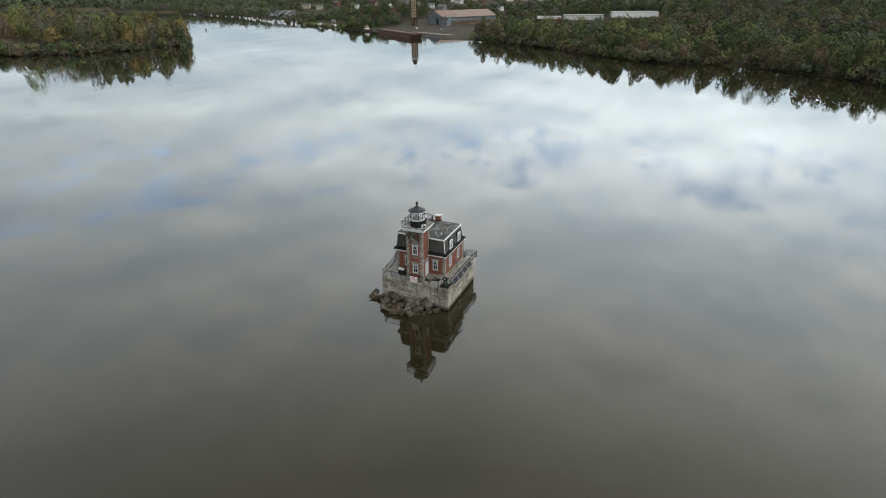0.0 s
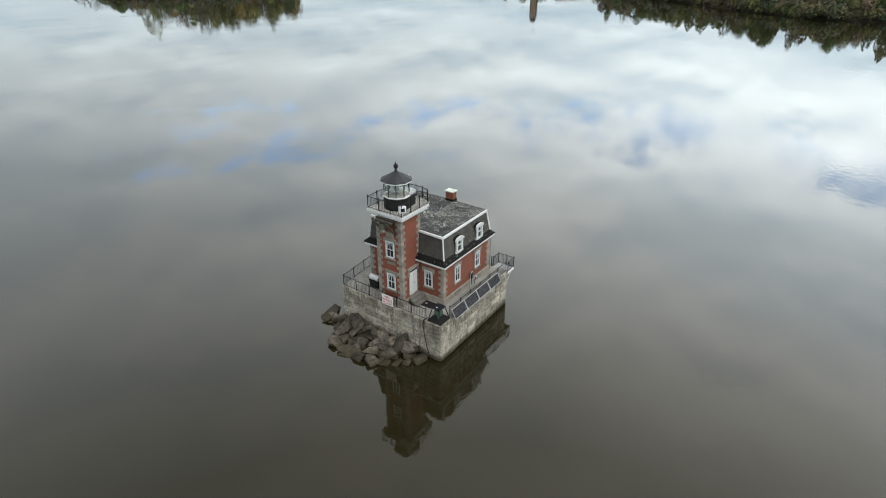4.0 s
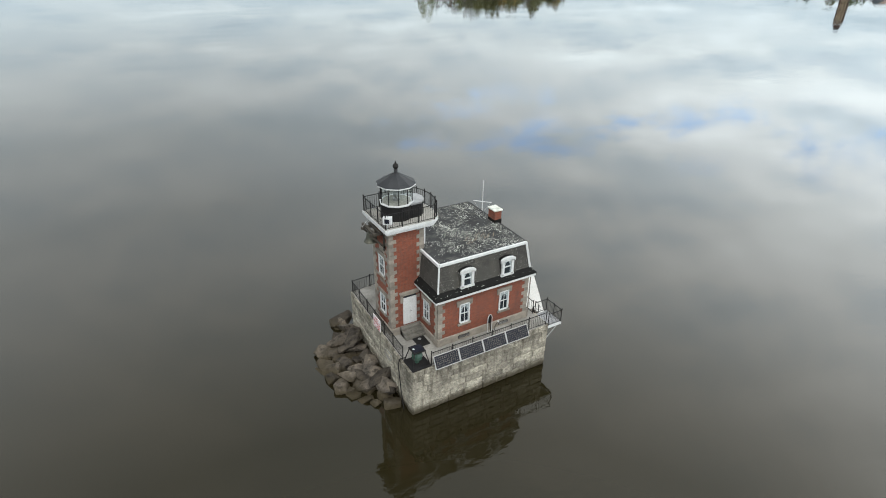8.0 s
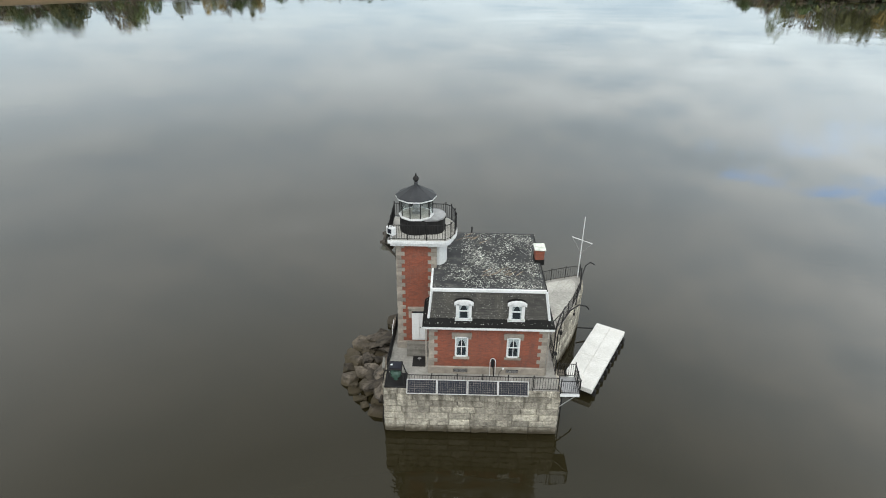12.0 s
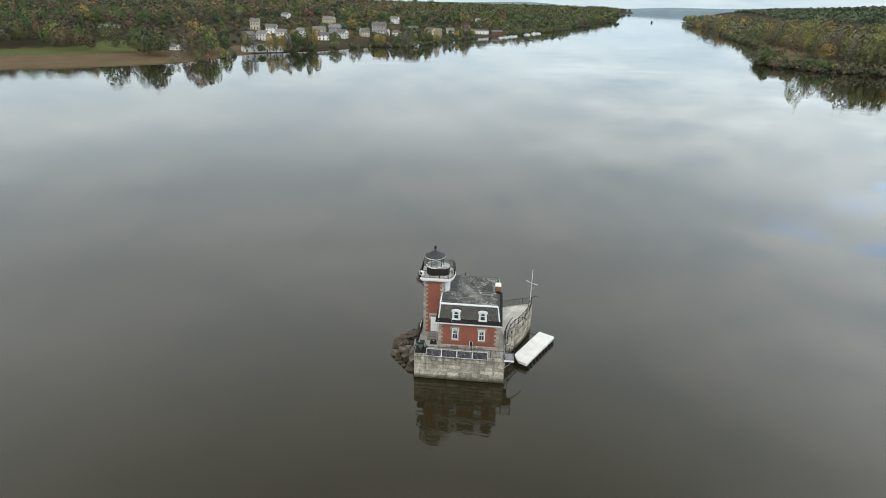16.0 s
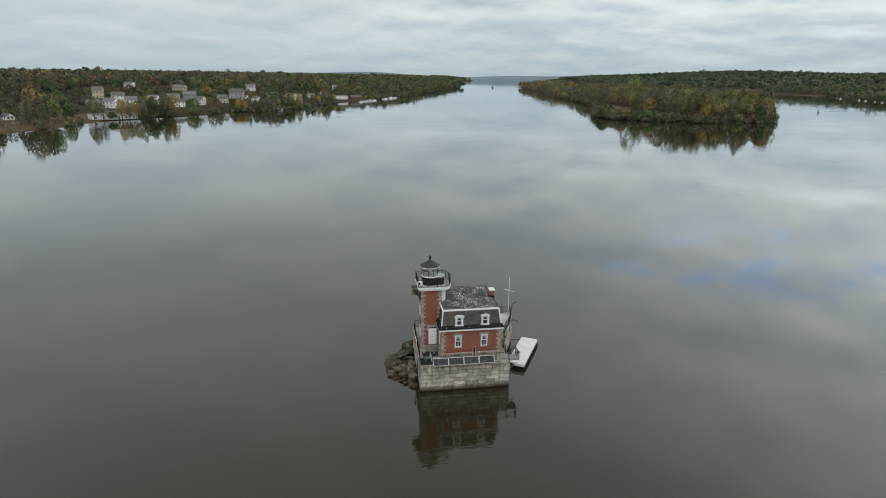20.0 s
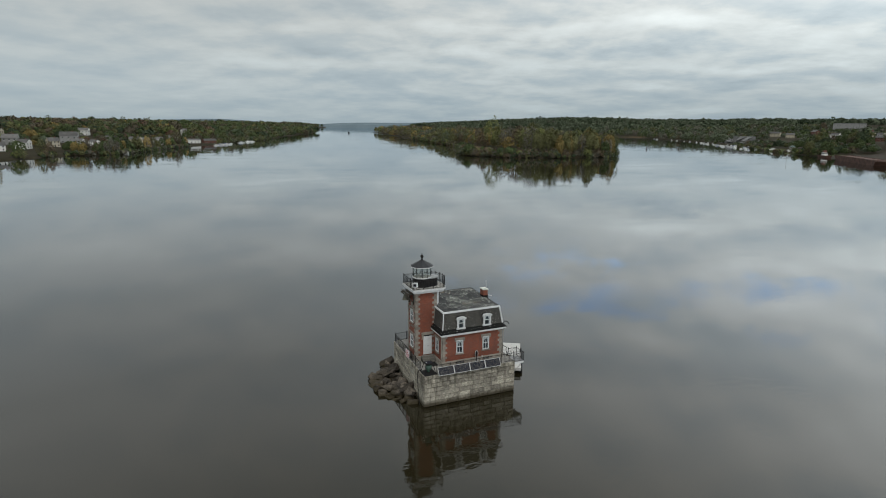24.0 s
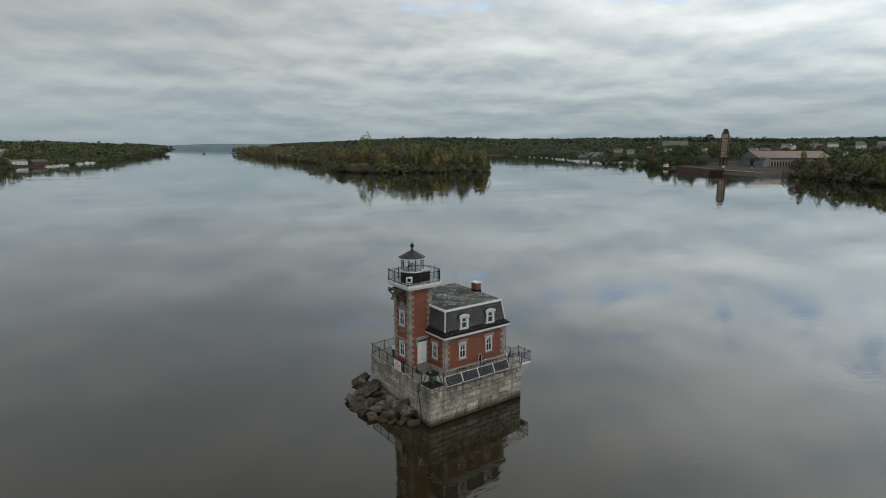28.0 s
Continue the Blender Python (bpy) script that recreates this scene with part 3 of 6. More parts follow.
GRASS = surf("bank_grass", (0.055, 0.072, 0.024), (0.07, 0.076, 0.03), 0.05, 0.8, 0.95, bump=0.3, spec=0.05)
REEDS = surf("tan_reeds", (0.105, 0.072, 0.042), (0.075, 0.056, 0.032), 0.05, 1.0, 0.95, bump=0.4, depth=0.1, grime=(0.075, 0.075, 0.034), grime_at=(0.5, 0.8), spec=0.05)
FOREST_FLOOR = surf("leaf_litter", (0.045, 0.038, 0.024), (0.030, 0.028, 0.018), 0.04, 0.7, 0.95, spec=0.05)
GRAVEL = surf("brown_gravel_yard", (0.078, 0.068, 0.055), (0.045, 0.041, 0.034), 0.05, 1.2, 0.95, grime=(0.035, 0.034, 0.028), grime_at=(0.5, 0.7), spec=0.05)
ground = build_ground()
bm = bmesh.new()
bmesh.ops.create_circle(bm, cap_ends=True, radius=4850, segments=96)
river = tagged(part("water", bm, WATER), "calm brown river mirroring an overcast sky", "river", kind="structure")

# ------------------------------------------------------------------ lighthouse pier
DECK = 3.45
PIER = [(0, 0), (10.62, 0), (10.64, 4.4), (10.9, 5.7), (12.0, 7.3), (13.1, 9.4), (14.1, 11.8), (14.4, 13.3), (14.4, 14.1), (13.1, 13.75), (11.9, 13.3), (10.2, 12.5), (4.8, 11.0), (0.30, 10.55)]


def inset(pts, d):
    """The outline moved inwards by d (counter-clockwise plan)."""
    out, n = [], len(pts)
    for i in range(n):
        a, b, c = Vector(pts[i - 1]), Vector(pts[i]), Vector(pts[(i + 1) % n])
        e, f = (b - a).normalized(), (c - b).normalized()
        na, nb = Vector((-e.y, e.x)), Vector((-f.y, f.x))
        k = (na + nb).normalized()
        out.append(tuple(b + k * d / max(k.dot(na), 0.3)))
    return out


pier = thing("stone_pier", 5, 6, 0, "weathered pale granite block pier standing in the river", "pier", kind="structure")
pier.matrix_world = Matrix.Identity(4)
part("core", prism(inset(PIER, 0.07), -2.0, DECK - 0.06), GRANITE_CORE, pier)
part("deck", prism(inset(PIER, 0.03), DECK - 0.10, DECK), CONCRETE, pier, "worn grey concrete deck")

# bleached slabs fanning out over the prow
FAN = [(10.6, 5.2), (11.5, 7.2), (12.35, 8.7), (13.1, 10.3), (13.6, 11.7), (13.85, 13.0), (13.6, 13.55), (12.6, 13.2), (11.7, 12.9), (10.8, 12.4), (9.8, 12.05), (8.6, 11.7), (7.2, 11.35)]
for (xa, ya), (xb, yb) in zip(FAN, FAN[1:]):
    cx, cy = 9.98, 7.6
    mx, my = (cx + xa + xb) / 3, (cy + ya + yb) / 3
    part("deck_slab", prism([(mx + (x - mx) * 0.975, my + (y - my) * 0.975) for x, y in ((cx, cy), (xa, ya), (xb, yb))], DECK - 0.02, DECK + 0.014), PALE_DECK, pier, "bleached wedge slab")

# ------------------------------------------------------------------ keeper's house
HX0, HX1, HY0, HY1 = 2.70, 9.80, 1.55, 9.20       # walls
EX0, EX1, EY0, EY1 = 2.32, 10.14, 1.18, 9.55      # cornice
MX0, MX1, MY0, MY1 = 2.86, 9.49, 1.77, 8.97       # top of the mansard
WALL0, WALL1, EAVE, MTOP, MBACK = 4.0, 6.9, 7.14, 9.36, 9.50
TX0, TX1, TY0, TY1 = 0.58, 3.00, 4.07, 6.49       # tower
GAL = 11.60
LX, LY = 1.75, 5.27                               # lantern

house = thing("lighthouse", 0, 0, 0, "red brick keeper's house with slate mansard roof and square light tower", "lighthouse")


def loft(lo, hi):
    """A closed four-sided solid between two quads."""
    bm = bmesh.new()
    lo, hi = [bm.verts.new(p) for p in lo], [bm.verts.new(p) for p in hi]
    bm.faces.new(hi)
    bm.faces.new(lo[::-1])
    for i in range(4):
        bm.faces.new((lo[i], lo[(i + 1) % 4], hi[(i + 1) % 4], hi[i]))
    return bm


def quad(x0, y0, x1, y1, z):
    return ((x0, y0, z), (x1, y0, z), (x1, y1, z), (x0, y1, z))


def beam(p, q, w, d, up=(0, 0, 1)):
    """A squared bar from p to q."""
    p, q = Vector(p), Vector(q)
    along = (q - p).normalized()
    side = along.cross(Vector(up)).normalized()
    top = side.cross(along)
    o = [side * w / 2 * a + top * d / 2 * b for a, b in ((-1, -1), (1, -1), (1, 1), (-1, 1))]
    return loft([p + k for k in o], [q + k for k in o])


part("foundation", box(HX0 - 0.10, HY0 - 0.10, DECK - 0.02, HX1 + 0.10, HY1 + 0.10, WALL0 - 0.02, bevel=0.03), QUOIN, house, "grey stone foundation course")
part("house_wall", box(HX0, HY0, WALL0 - 0.02, HX1, HY1, WALL1 + 0.1), BRICK, house, "red brick wall")
part("cornice", box(EX0, EY0, WALL1 + 0.05, EX1, EY1, EAVE, bevel=0.02), WHITE, house, "white painted cornice")
part("bed_mould", box(HX0 - 0.12, HY0 - 0.12, WALL1 - 0.10, HX1 + 0.12, HY1 + 0.12, WALL1 + 0.05), WHITE, house)
part("gutter_lip", loft(quad(EX0 - 0.03, EY0 - 0.03, EX1 + 0.03, EY1 + 0.03, EAVE + 0.004), quad(EX0 + 0.02, EY0 + 0.02, EX1 - 0.02, EY1 - 0.02, EAVE + 0.12)), GUTTER, house, "black felt gutter lip")
part("gutter_roof", loft(quad(EX0 + 0.06, EY0 + 0.06, EX1 - 0.06, EY1 - 0.06, EAVE + 0.124), quad(EX0 + 0.38, EY0 + 0.38, EX1 - 0.38, EY1 - 0.38, EAVE + 0.44)), GUTTER, house, "black felt gutter with litter")
MB = quad(EX0 + 0.35, EY0 + 0.35, EX1 - 0.35, EY1 - 0.35, EAVE + 0.40)
MT = ((MX0, MY0, MTOP), (MX1, MY0, MTOP), (MX1, MY1, MBACK), (MX0, MY1, MBACK))
part("mansard_roof", loft(MB, MT), SLATE, house, "dark slate mansard slope")
part("roof_deck", loft([(x, y, z + 0.004) for x, y, z in MT], [(x, y, z + 0.09) for x, y, z in MT]), ROOF, house, "grey littered low roof")
for i in range(4):
    a, b = Vector(MB[i]), Vector(MT[i])
    out = Vector(((a - b).x, (a - b).y, 0)).normalized() * 0.03
    part("hip_board", beam(a + out, b + out, 0.13, 0.09, (out.y, -out.x, 0)), WHITE, house)
    c, d = Vector(MT[i]), Vector(MT[(i + 1) % 4])
    mid = (c + d) / 2 - Vector((6.23, 5.55, 9.4))
    out = Vector((mid.x, 0, 0)) if abs(mid.x) > abs(mid.y) and i % 2 else Vector((0, mid.y, 0))
    out = out.normalized() * 0.05
    wide = 0.18 if i in (0, 3) else 0.07
    part("roof_edge_board", beam(c + out + Vector((0, 0, 0.03)), d + out + Vector((0, 0, 0.03)), 0.12 if wide > 0.1 else 0.05, wide), WHITE if wide > 0.1 else GUTTER, house)

# tower
part("tower_foundation", box(TX0 - 0.12, TY0 - 0.12, DECK - 0.02, TX1, TY1 + 0.12, WALL0 - 0.02, bevel=0.03), QUOIN, house)
part("tower_wall", box(TX0, TY0, WALL0 - 0.02, TX1, TY1, GAL - 0.42), BRICK, house, "red brick tower wall")
GALP = [(0.14, 3.55), (3.58, 3.55), (3.95, 3.9), (4.2, 4.55), (4.28, 5.27), (4.2, 6.0), (3.95, 6.65), (3.55, 7.0), (0.14, 7.0)]
part("gallery_soffit", prism(inset(GALP, 0.14), GAL - 0.42, GAL - 0.20), WHITE, house)
part("gallery_slab", prism(GALP, GAL - 0.20, GAL), WHITE, house, "white painted gallery edge")
part("gallery_floor", prism(inset(GALP, 0.05), GAL - 0.004, GAL + 0.010), PALE_DECK, house, "worn grey gallery floor")
part("stair_turret", prism([(2.9, 4.45), (3.2, 4.45), (3.45, 4.65), (3.62, 4.95), (3.65, 5.25), (3.6, 5.55), (3.45, 5.85), (3.2, 6.0), (2.9, 6.0)], MTOP + 0.05, GAL - 0.43), WHITE, house, "white half-round stair head")


def quoins(cx, cy, sx, sy, z0, z1, step):
    n = int(round((z1 - z0) / step))
    for i in range(n):
        a, b = (0.50, 0.30) if i % 2 else (0.30, 0.50)
        z = z0 + i * (z1 - z0) / n
        x0, x1 = sorted((cx - 0.035 * sx, cx + a * sx))
        y0, y1 = sorted((cy - 0.035 * sy, cy + b * sy))
        part("quoin", box(x0, y0, z + 0.008, x1, y1, z + (z1 - z0) / n - 0.008, bevel=0.012), QUOIN, house)


for cx, cy, sx, sy in ((HX0, HY0, 1, 1), (HX1, HY0, -1, 1), (HX0, HY1, 1, -1), (HX1, HY1, -1, -1)):
    quoins(cx, cy, sx, sy, WALL0, WALL1 - 0.1, 0.28)
for cx, cy, sx, sy in ((TX0, TY0, 1, 1), (TX1, TY0, -1, 1), (TX0, TY1, 1, -1)):
    quoins(cx, cy, sx, sy, WALL0, GAL - 0.45, 0.28)


def window(parent, cx, cy, z0, face, w=0.80, h=1.50, stone=True):
    """A two-over-two sash window; face: the way it looks, '-y' or '-x'."""
    turn = pose(cx, cy, z0, 0, 0, 0 if face == "-y" else -90)
    win = part("window", box(-w / 2, -0.015, 0, w / 2, 0.05, h), ROOM, parent)
    win.matrix_basis = turn
    fr = bmesh.new()
    for x0, z_0, x1, z_1 in ((-w / 2, 0, -w / 2 + 0.09, h), (w / 2 - 0.09, 0, w / 2, h), (-w / 2, h - 0.09, w / 2, h), (-w / 2, 0, w / 2, 0.09)):
        box(x0, -0.075, z_0, x1, 0.0, z_1, fr)
    part("window_frame", fr, WHITE, win)
    part("meeting_rail", box(-w / 2 + 0.07, -0.055, h / 2 - 0.03, w / 2 - 0.07, -0.02, h / 2 + 0.03), WHITE, win)
    part("glazing_bar", box(-0.018, -0.045, 0.07, 0.018, -0.02, h - 0.07), WHITE, win)
    cu = bmesh.new()
    for sx in (-1, 1):
        # a tied-back curtain with a scalloped head and a slim fall below the tie
        pts = [(0.80, 0.07), (0.62, 0.07), (0.66, 0.42), (0.52, 0.58), (0.34, 0.76), (0.0, 0.84), (0.0, 0.94), (0.80, 0.94)]
        cu.faces.new([cu.verts.new((sx * w / 2 * x, -0.0195, h * z)) for x, z in pts])
    part("curtain", cu, CURTAIN, win)
    for z in (0.09, h / 2 + 0.03):
        part("pane", box(-w / 2 + 0.09, -0.032, z, w / 2 - 0.09, -0.024, z + h / 2 - 0.12), GLASS, win)
    if stone:
        part("sill", box(-w / 2 - 0.10, -0.13, -0.15, w / 2 + 0.10, 0.02, -0.005, bevel=0.015), QUOIN, win, "projecting stone sill")
        lin = box(-w / 2 - 0.10, -0.09, h + 0.004, w / 2 + 0.10, 0.02, h + 0.20, bevel=0.015)
        box(-w / 2 - 0.20, -0.10, h + 0.03, w / 2 + 0.20, 0.02, h + 0.26, lin, 0.012)
        box(-w / 2 - 0.18, -0.09, h - 0.16, -w / 2 - 0.02, 0.02, h + 0.10, lin)
        box(w / 2 + 0.02, -0.09, h - 0.16, w / 2 + 0.18, 0.02, h + 0.10, lin)
        part("lintel", lin, QUOIN, win, "hooded stone lintel")
    return win


for x in (4.66, 7.80):
    window(house, x, HY0, 4.75, "-y")
for y in (3.03, 7.50):
    window(house, HX0, y, 4.70, "-x")
window(house, TX0, 5.18, 4.77, "-x", 0.86, 1.45)
window(house, TX0, 5.18, 7.66, "-x", 0.86, 1.45)
part("stone_panel", box(TX0 - 0.03, 4.75, 7.05, TX0 + 0.02, 5.58, 7.30), QUOIN, house)
part("stone_panel", box(TX0 - 0.03, 4.75, 9.42, TX0 + 0.02, 5.55, 9.85), QUOIN, house)


def dormer(cx):
    """An arched white dormer standing on the slate slope."""
    w, y0, z0, z1 = 0.82, 1.40, 7.56, 8.72
    d = part("dormer", box(cx - w / 2 + 0.03, y0 + 0.05, z0, cx + w / 2 - 0.03, 2.0, z1), SLATE, house, "arched white timber dormer")
    fr = bmesh.new()
    for x0, zz0, x1, zz1 in ((-w / 2 - 0.05, z0, -w / 2 + 0.13, z1), (w / 2 - 0.13, z0, w / 2 + 0.05, z1), (-w / 2 - 0.10, z0 - 0.06, w / 2 + 0.10, z0 + 0.10), (-w / 2, z1 - 0.14, w / 2, z1)):
        box(cx + x0, y0 - 0.06, zz0, cx + x1, y0 + 0.08, zz1, fr)
    n = 8
    pts = [(cx + (w / 2 + 0.14) * math.cos(math.pi * i / n), z1 - 0.03 + 0.21 * math.sin(math.pi * i / n)) for i in range(n + 1)]
    for (xa, za), (xb, zb) in zip(pts, pts[1:]):
        f = [fr.verts.new(p) for p in ((xa, y0 - 0.10, za), (xb, y0 - 0.10, zb), (xb, y0 - 0.10, zb - 0.16), (xa, y0 - 0.10, za - 0.16), (xa, y0 + 0.06, za), (xb, y0 + 0.06, zb), (xb, y0 + 0.06, zb - 0.16), (xa, y0 + 0.06, za - 0.16))]
        for q in ((0, 1, 2, 3), (7, 6, 5, 4), (0, 4, 5, 1), (3, 2, 6, 7)):
            fr.faces.new([f[k] for k in q])
    for sx in (-1, 1):
        box(cx + sx * (w / 2 + 0.09) - 0.06, y0 - 0.11, z1 - 0.10, cx + sx * (w / 2 + 0.09) + 0.06, y0 + 0.04, z1 + 0.02, fr)
    bmesh.ops.recalc_face_normals(fr, faces=fr.faces)
    part("dormer_frame", fr, WHITE, d)
    hood = bmesh.new()
    lo = [hood.verts.new((x, y0 - 0.02, z - 0.01)) for x, z in pts]
    hi = [hood.verts.new((x, 2.0, z - 0.01)) for x, z in pts]
    for i in range(n):
        hood.faces.new((lo[i], lo[i + 1], hi[i + 1], hi[i]))
    hood.faces.new(lo[::-1])
    hood.faces.new(hi)
    part("dormer_hood", hood, GUTTER, d)
    part("dark_room", box(cx - w / 2 + 0.12, y0 + 0.035, z0 + 0.1, cx + w / 2 - 0.12, y0 + 0.055, z1 - 0.02), ROOM, d)
    cu = bmesh.new()
    for sx in (-1, 1):
        pts = [(0.28, 0.12), (0.21, 0.12), (0.22, 0.60), (0.17, 0.76), (0.09, 0.92), (0.0, 0.97), (0.0, 1.05), (0.28, 1.05)]
        cu.faces.new([cu.verts.new((cx + sx * x, y0 + 0.031, z0 + z)) for x, z in pts])
    part("curtain", cu, CURTAIN, d)
    part("pane", box(cx - w / 2 + 0.13, y0 - 0.01, z0 + 0.1, cx + w / 2 - 0.13, y0 + 0.0, z0 + 0.58), GLASS, d)
    part("pane", box(cx - w / 2 + 0.13, y0 + 0.005, z0 + 0.63, cx + w / 2 - 0.13, y0 + 0.015, z1 - 0.13), GLASS, d)
    part("meeting_rail", box(cx - w / 2 + 0.12, y0 - 0.03, z0 + 0.58, cx + w / 2 - 0.12, y0 + 0.06, z0 + 0.64), WHITE, d)


dormer(4.73)
dormer(7.83)

# tower door with its steps and hood
door = part("door", box(1.45, TY0 - 0.03, 4.08, 2.45, TY0 + 0.02, 6.16), WHITE, house, "white double door")
for x0, x1 in ((1.46, 1.94), (1.96, 2.44)):
    leaf = part("door_leaf", box(x0, TY0 - 0.065, 4.09, x1, TY0 - 0.034, 6.15, bevel=0.01), WHITE, door)
part("transom_light", box(1.49, TY0 - 0.05, 6.18, 2.41, TY0 + 0.01, 6.33), PANE, door)
part("door_knob", ball((2.0, TY0 - 0.09, 5.1), 0.03), BLACK, door)
hood = box(1.28, TY0 - 0.10, 6.34, 2.62, TY0 + 0.02, 6.52, bevel=0.02)
box(1.20, TY0 - 0.14, 6.50, 2.68, TY0 + 0.02, 6.64, hood, 0.02)
box(1.26, TY0 - 0.10, 5.85, 1.44, TY0 + 0.02, 6.45, hood)
part("door_hood", hood, QUOIN, house, "stone hood over the door")
for i, (y0, z1) in enumerate(((3.65, 4.06), (3.35, 3.86), (3.05, 3.65))):
    part("door_step", box(1.15, y0, DECK - 0.01, 2.58, TY0 - 0.13, z1, bevel=0.02), STEPST, house, "worn grey stone step")
for x0, x1 in ((4.20, 5.05), (7.45, 8.2)):
    v = part("cellar_vent", box(x0, HY0 - 0.125, 3.62, x1, HY0 - 0.09, 3.84), BLACK, house)
    for k in range(4):
        part("louvre", box(x0 + 0.03, HY0 - 0.14, 3.645 + k * 0.05, x1 - 0.03, HY0 - 0.12, 3.665 + k * 0.05), STEEL, v)
chim = part("chimney", box(9.18, 5.02, MTOP, 9.74, 5.80, 10.34), BRICK, house, "brick chimney stack")
part("chimney_flashing", box(9.15, 4.99, MTOP, 9.77, 5.83, MTOP + 0.35), GUTTER, chim)
part("chimney_cap", box(9.11, 4.95, 10.34, 9.81, 5.87, 10.46, bevel=0.03), SPLAT, chim, "whitened stone cap")
part("roof_vent", rod((5.3, 9.1, 9.45), (5.3, 9.1, 10.0), 0.05, 8), BLACK, house)
part("downpipe", rod((9.90, 1.44, 3.5), (9.90, 1.44, 7.0), 0.04, 8), QUOIN, house)
part("downpipe", rod((2.50, 1.50, 4.0), (2.50, 1.50, 7.0), 0.04, 8), QUOIN, house)

# lantern room
lantern = part("lantern", lathe(LX, LY, [(1.02, GAL + 0.004), (1.02, 12.55)], 20), BLACK, house, "black lantern drum with ten glass sides")
ext = [(LX + 0.6, LY - 0.86), (3.05, LY - 0.80), (3.38, LY - 0.5), (3.52, LY), (3.38, LY + 0.5), (3.05, LY + 0.80), (LX + 0.6, LY + 0.86)]
part("stair_hatch", prism(ext, GAL + 0.004, 12.50), BLACK, lantern)
part("hatch_top", prism(inset(ext, -0.05), 12.50, 12.60), STEEL, lantern, "flat grey metal hatch roof")
part("lantern_sill", lathe(LX, LY, [(0.98, 12.55), (1.08, 12.57), (1.08, 12.635), (0.96, 12.64)], 10), WHITE, lantern)
ten = ring(LX, LY, 1.0, 10)
for (xa, ya), (xb, yb) in zip(ten, ten[1:] + ten[:1]):
    part("mullion", beam((xa, ya, 12.68), (xa, ya, 13.72), 0.045, 0.05, (xa - LX, ya - LY, 0)), BLACK, lantern)
    bm = bmesh.new()
    k = 0.97
    vs = [bm.verts.new((LX + (x - LX) * k, LY + (y - LY) * k, z)) for x, y, z in ((xa, ya, 12.68), (xb, yb, 12.68), (xb, yb, 13.72), (xa, ya, 13.72))]
    bm.faces.new(vs)
    pane = part("pane", bm, CLEAR, lantern)
    pane.visible_shadow = False
part("lantern_eave", lathe(LX, LY, [(0.96, 13.72), (1.24, 13.76), (1.24, 13.83), (0.9, 13.84)], 10), WHITE, lantern)
lroof = part("lantern_roof", lathe(LX, LY, [(1.25, 13.845), (0.70, 14.16), (0.30, 14.37), (0.13, 14.46), (0.10, 14.62), (0.14, 14.64), (0.10, 14.68)], 10), COPPER, lantern, "ten-sided dark metal roof")
for x, y in ten:
    dx, dy = x - LX, y - LY
    part("roof_rib", beam((LX + dx * 1.20, LY + dy * 1.20, 13.872), (LX + dx * 0.14, LY + dy * 0.14, 14.455), 0.03, 0.02), COPPER, lroof)
part("finial", lathe(LX, LY, [(0.03, 14.66), (0.13, 14.74), (0.19, 14.87), (0.14, 15.0), (0.04, 15.06), (0.06, 15.1), (0.015, 15.22)], 12), BLACK, lroof, "black ball finial")
part("lantern_floor", lathe(LX, LY, [(0.93, 12.644), (0.93, 12.66)], 10), PALE_DECK, lantern, "pale painted lantern floor")
lens = part("beacon_lamp", lathe(LX, LY, [(0.24, 12.66), (0.24, 12.80), (0.10, 12.83), (0.10, 12.94), (0.20, 12.96), (0.23, 13.08), (0.20, 13.24), (0.08, 13.28)], 12), STEEL, lantern, "small steel beacon lamp")

# ------------------------------------------------------------------ iron railings
POST = mesh_of("post", ball((0, 0, 1.09), 0.045, rod((0, 0, 0), (0, 0, 1.06), 0.034, 6), 6, 4), BLACK)
BALUSTER = mesh_of("baluster", rod((0, 0, 0.10), (0, 0, 0.95), 0.013, 4), BLACK)


def railing(name, pts, z, label, bay=1.55, gap=0.125, high=1.0, closed=False):
    """Posts, two rails and upright bars along a plan line."""
    top = thing(name, 0, 0, 0, label, "railing", "iron railings")
    legs = list(zip(pts, pts[1:] + (pts[:1] if closed else [])))[: None if closed else len(pts) - 1]
    for (xa, ya), (xb, yb) in legs:
        a, b = Vector((xa, ya, z)), Vector((xb, yb, z))
        ln = (b - a).length
        n = max(1, round(ln / bay))
        for h, r in ((0.98, 0.028), (0.10, 0.020)):
            part("top_rail" if h > 0.5 else "bottom_rail", rod(a + Vector((0, 0, h * high)), b + Vector((0, 0, h * high)), r, 6), BLACK, top)
        for i in range(n):
            p = part("post", POST, None, top)
            p.matrix_basis = Matrix.Translation(a.lerp(b, i / n)) @ Matrix.Diagonal((1, 1, high, 1))
        k = max(2, round(ln / gap))
        for i in range(1, k):
            p = part("baluster", BALUSTER, None, top)
            p.matrix_basis = Matrix.Translation(a.lerp(b, i / k)) @ Matrix.Diagonal((1, 1, high, 1))
    if not closed:
        p = part("post", POST, None, top)
        p.matrix_basis = Matrix.Translation((*pts[-1], z))
    return top


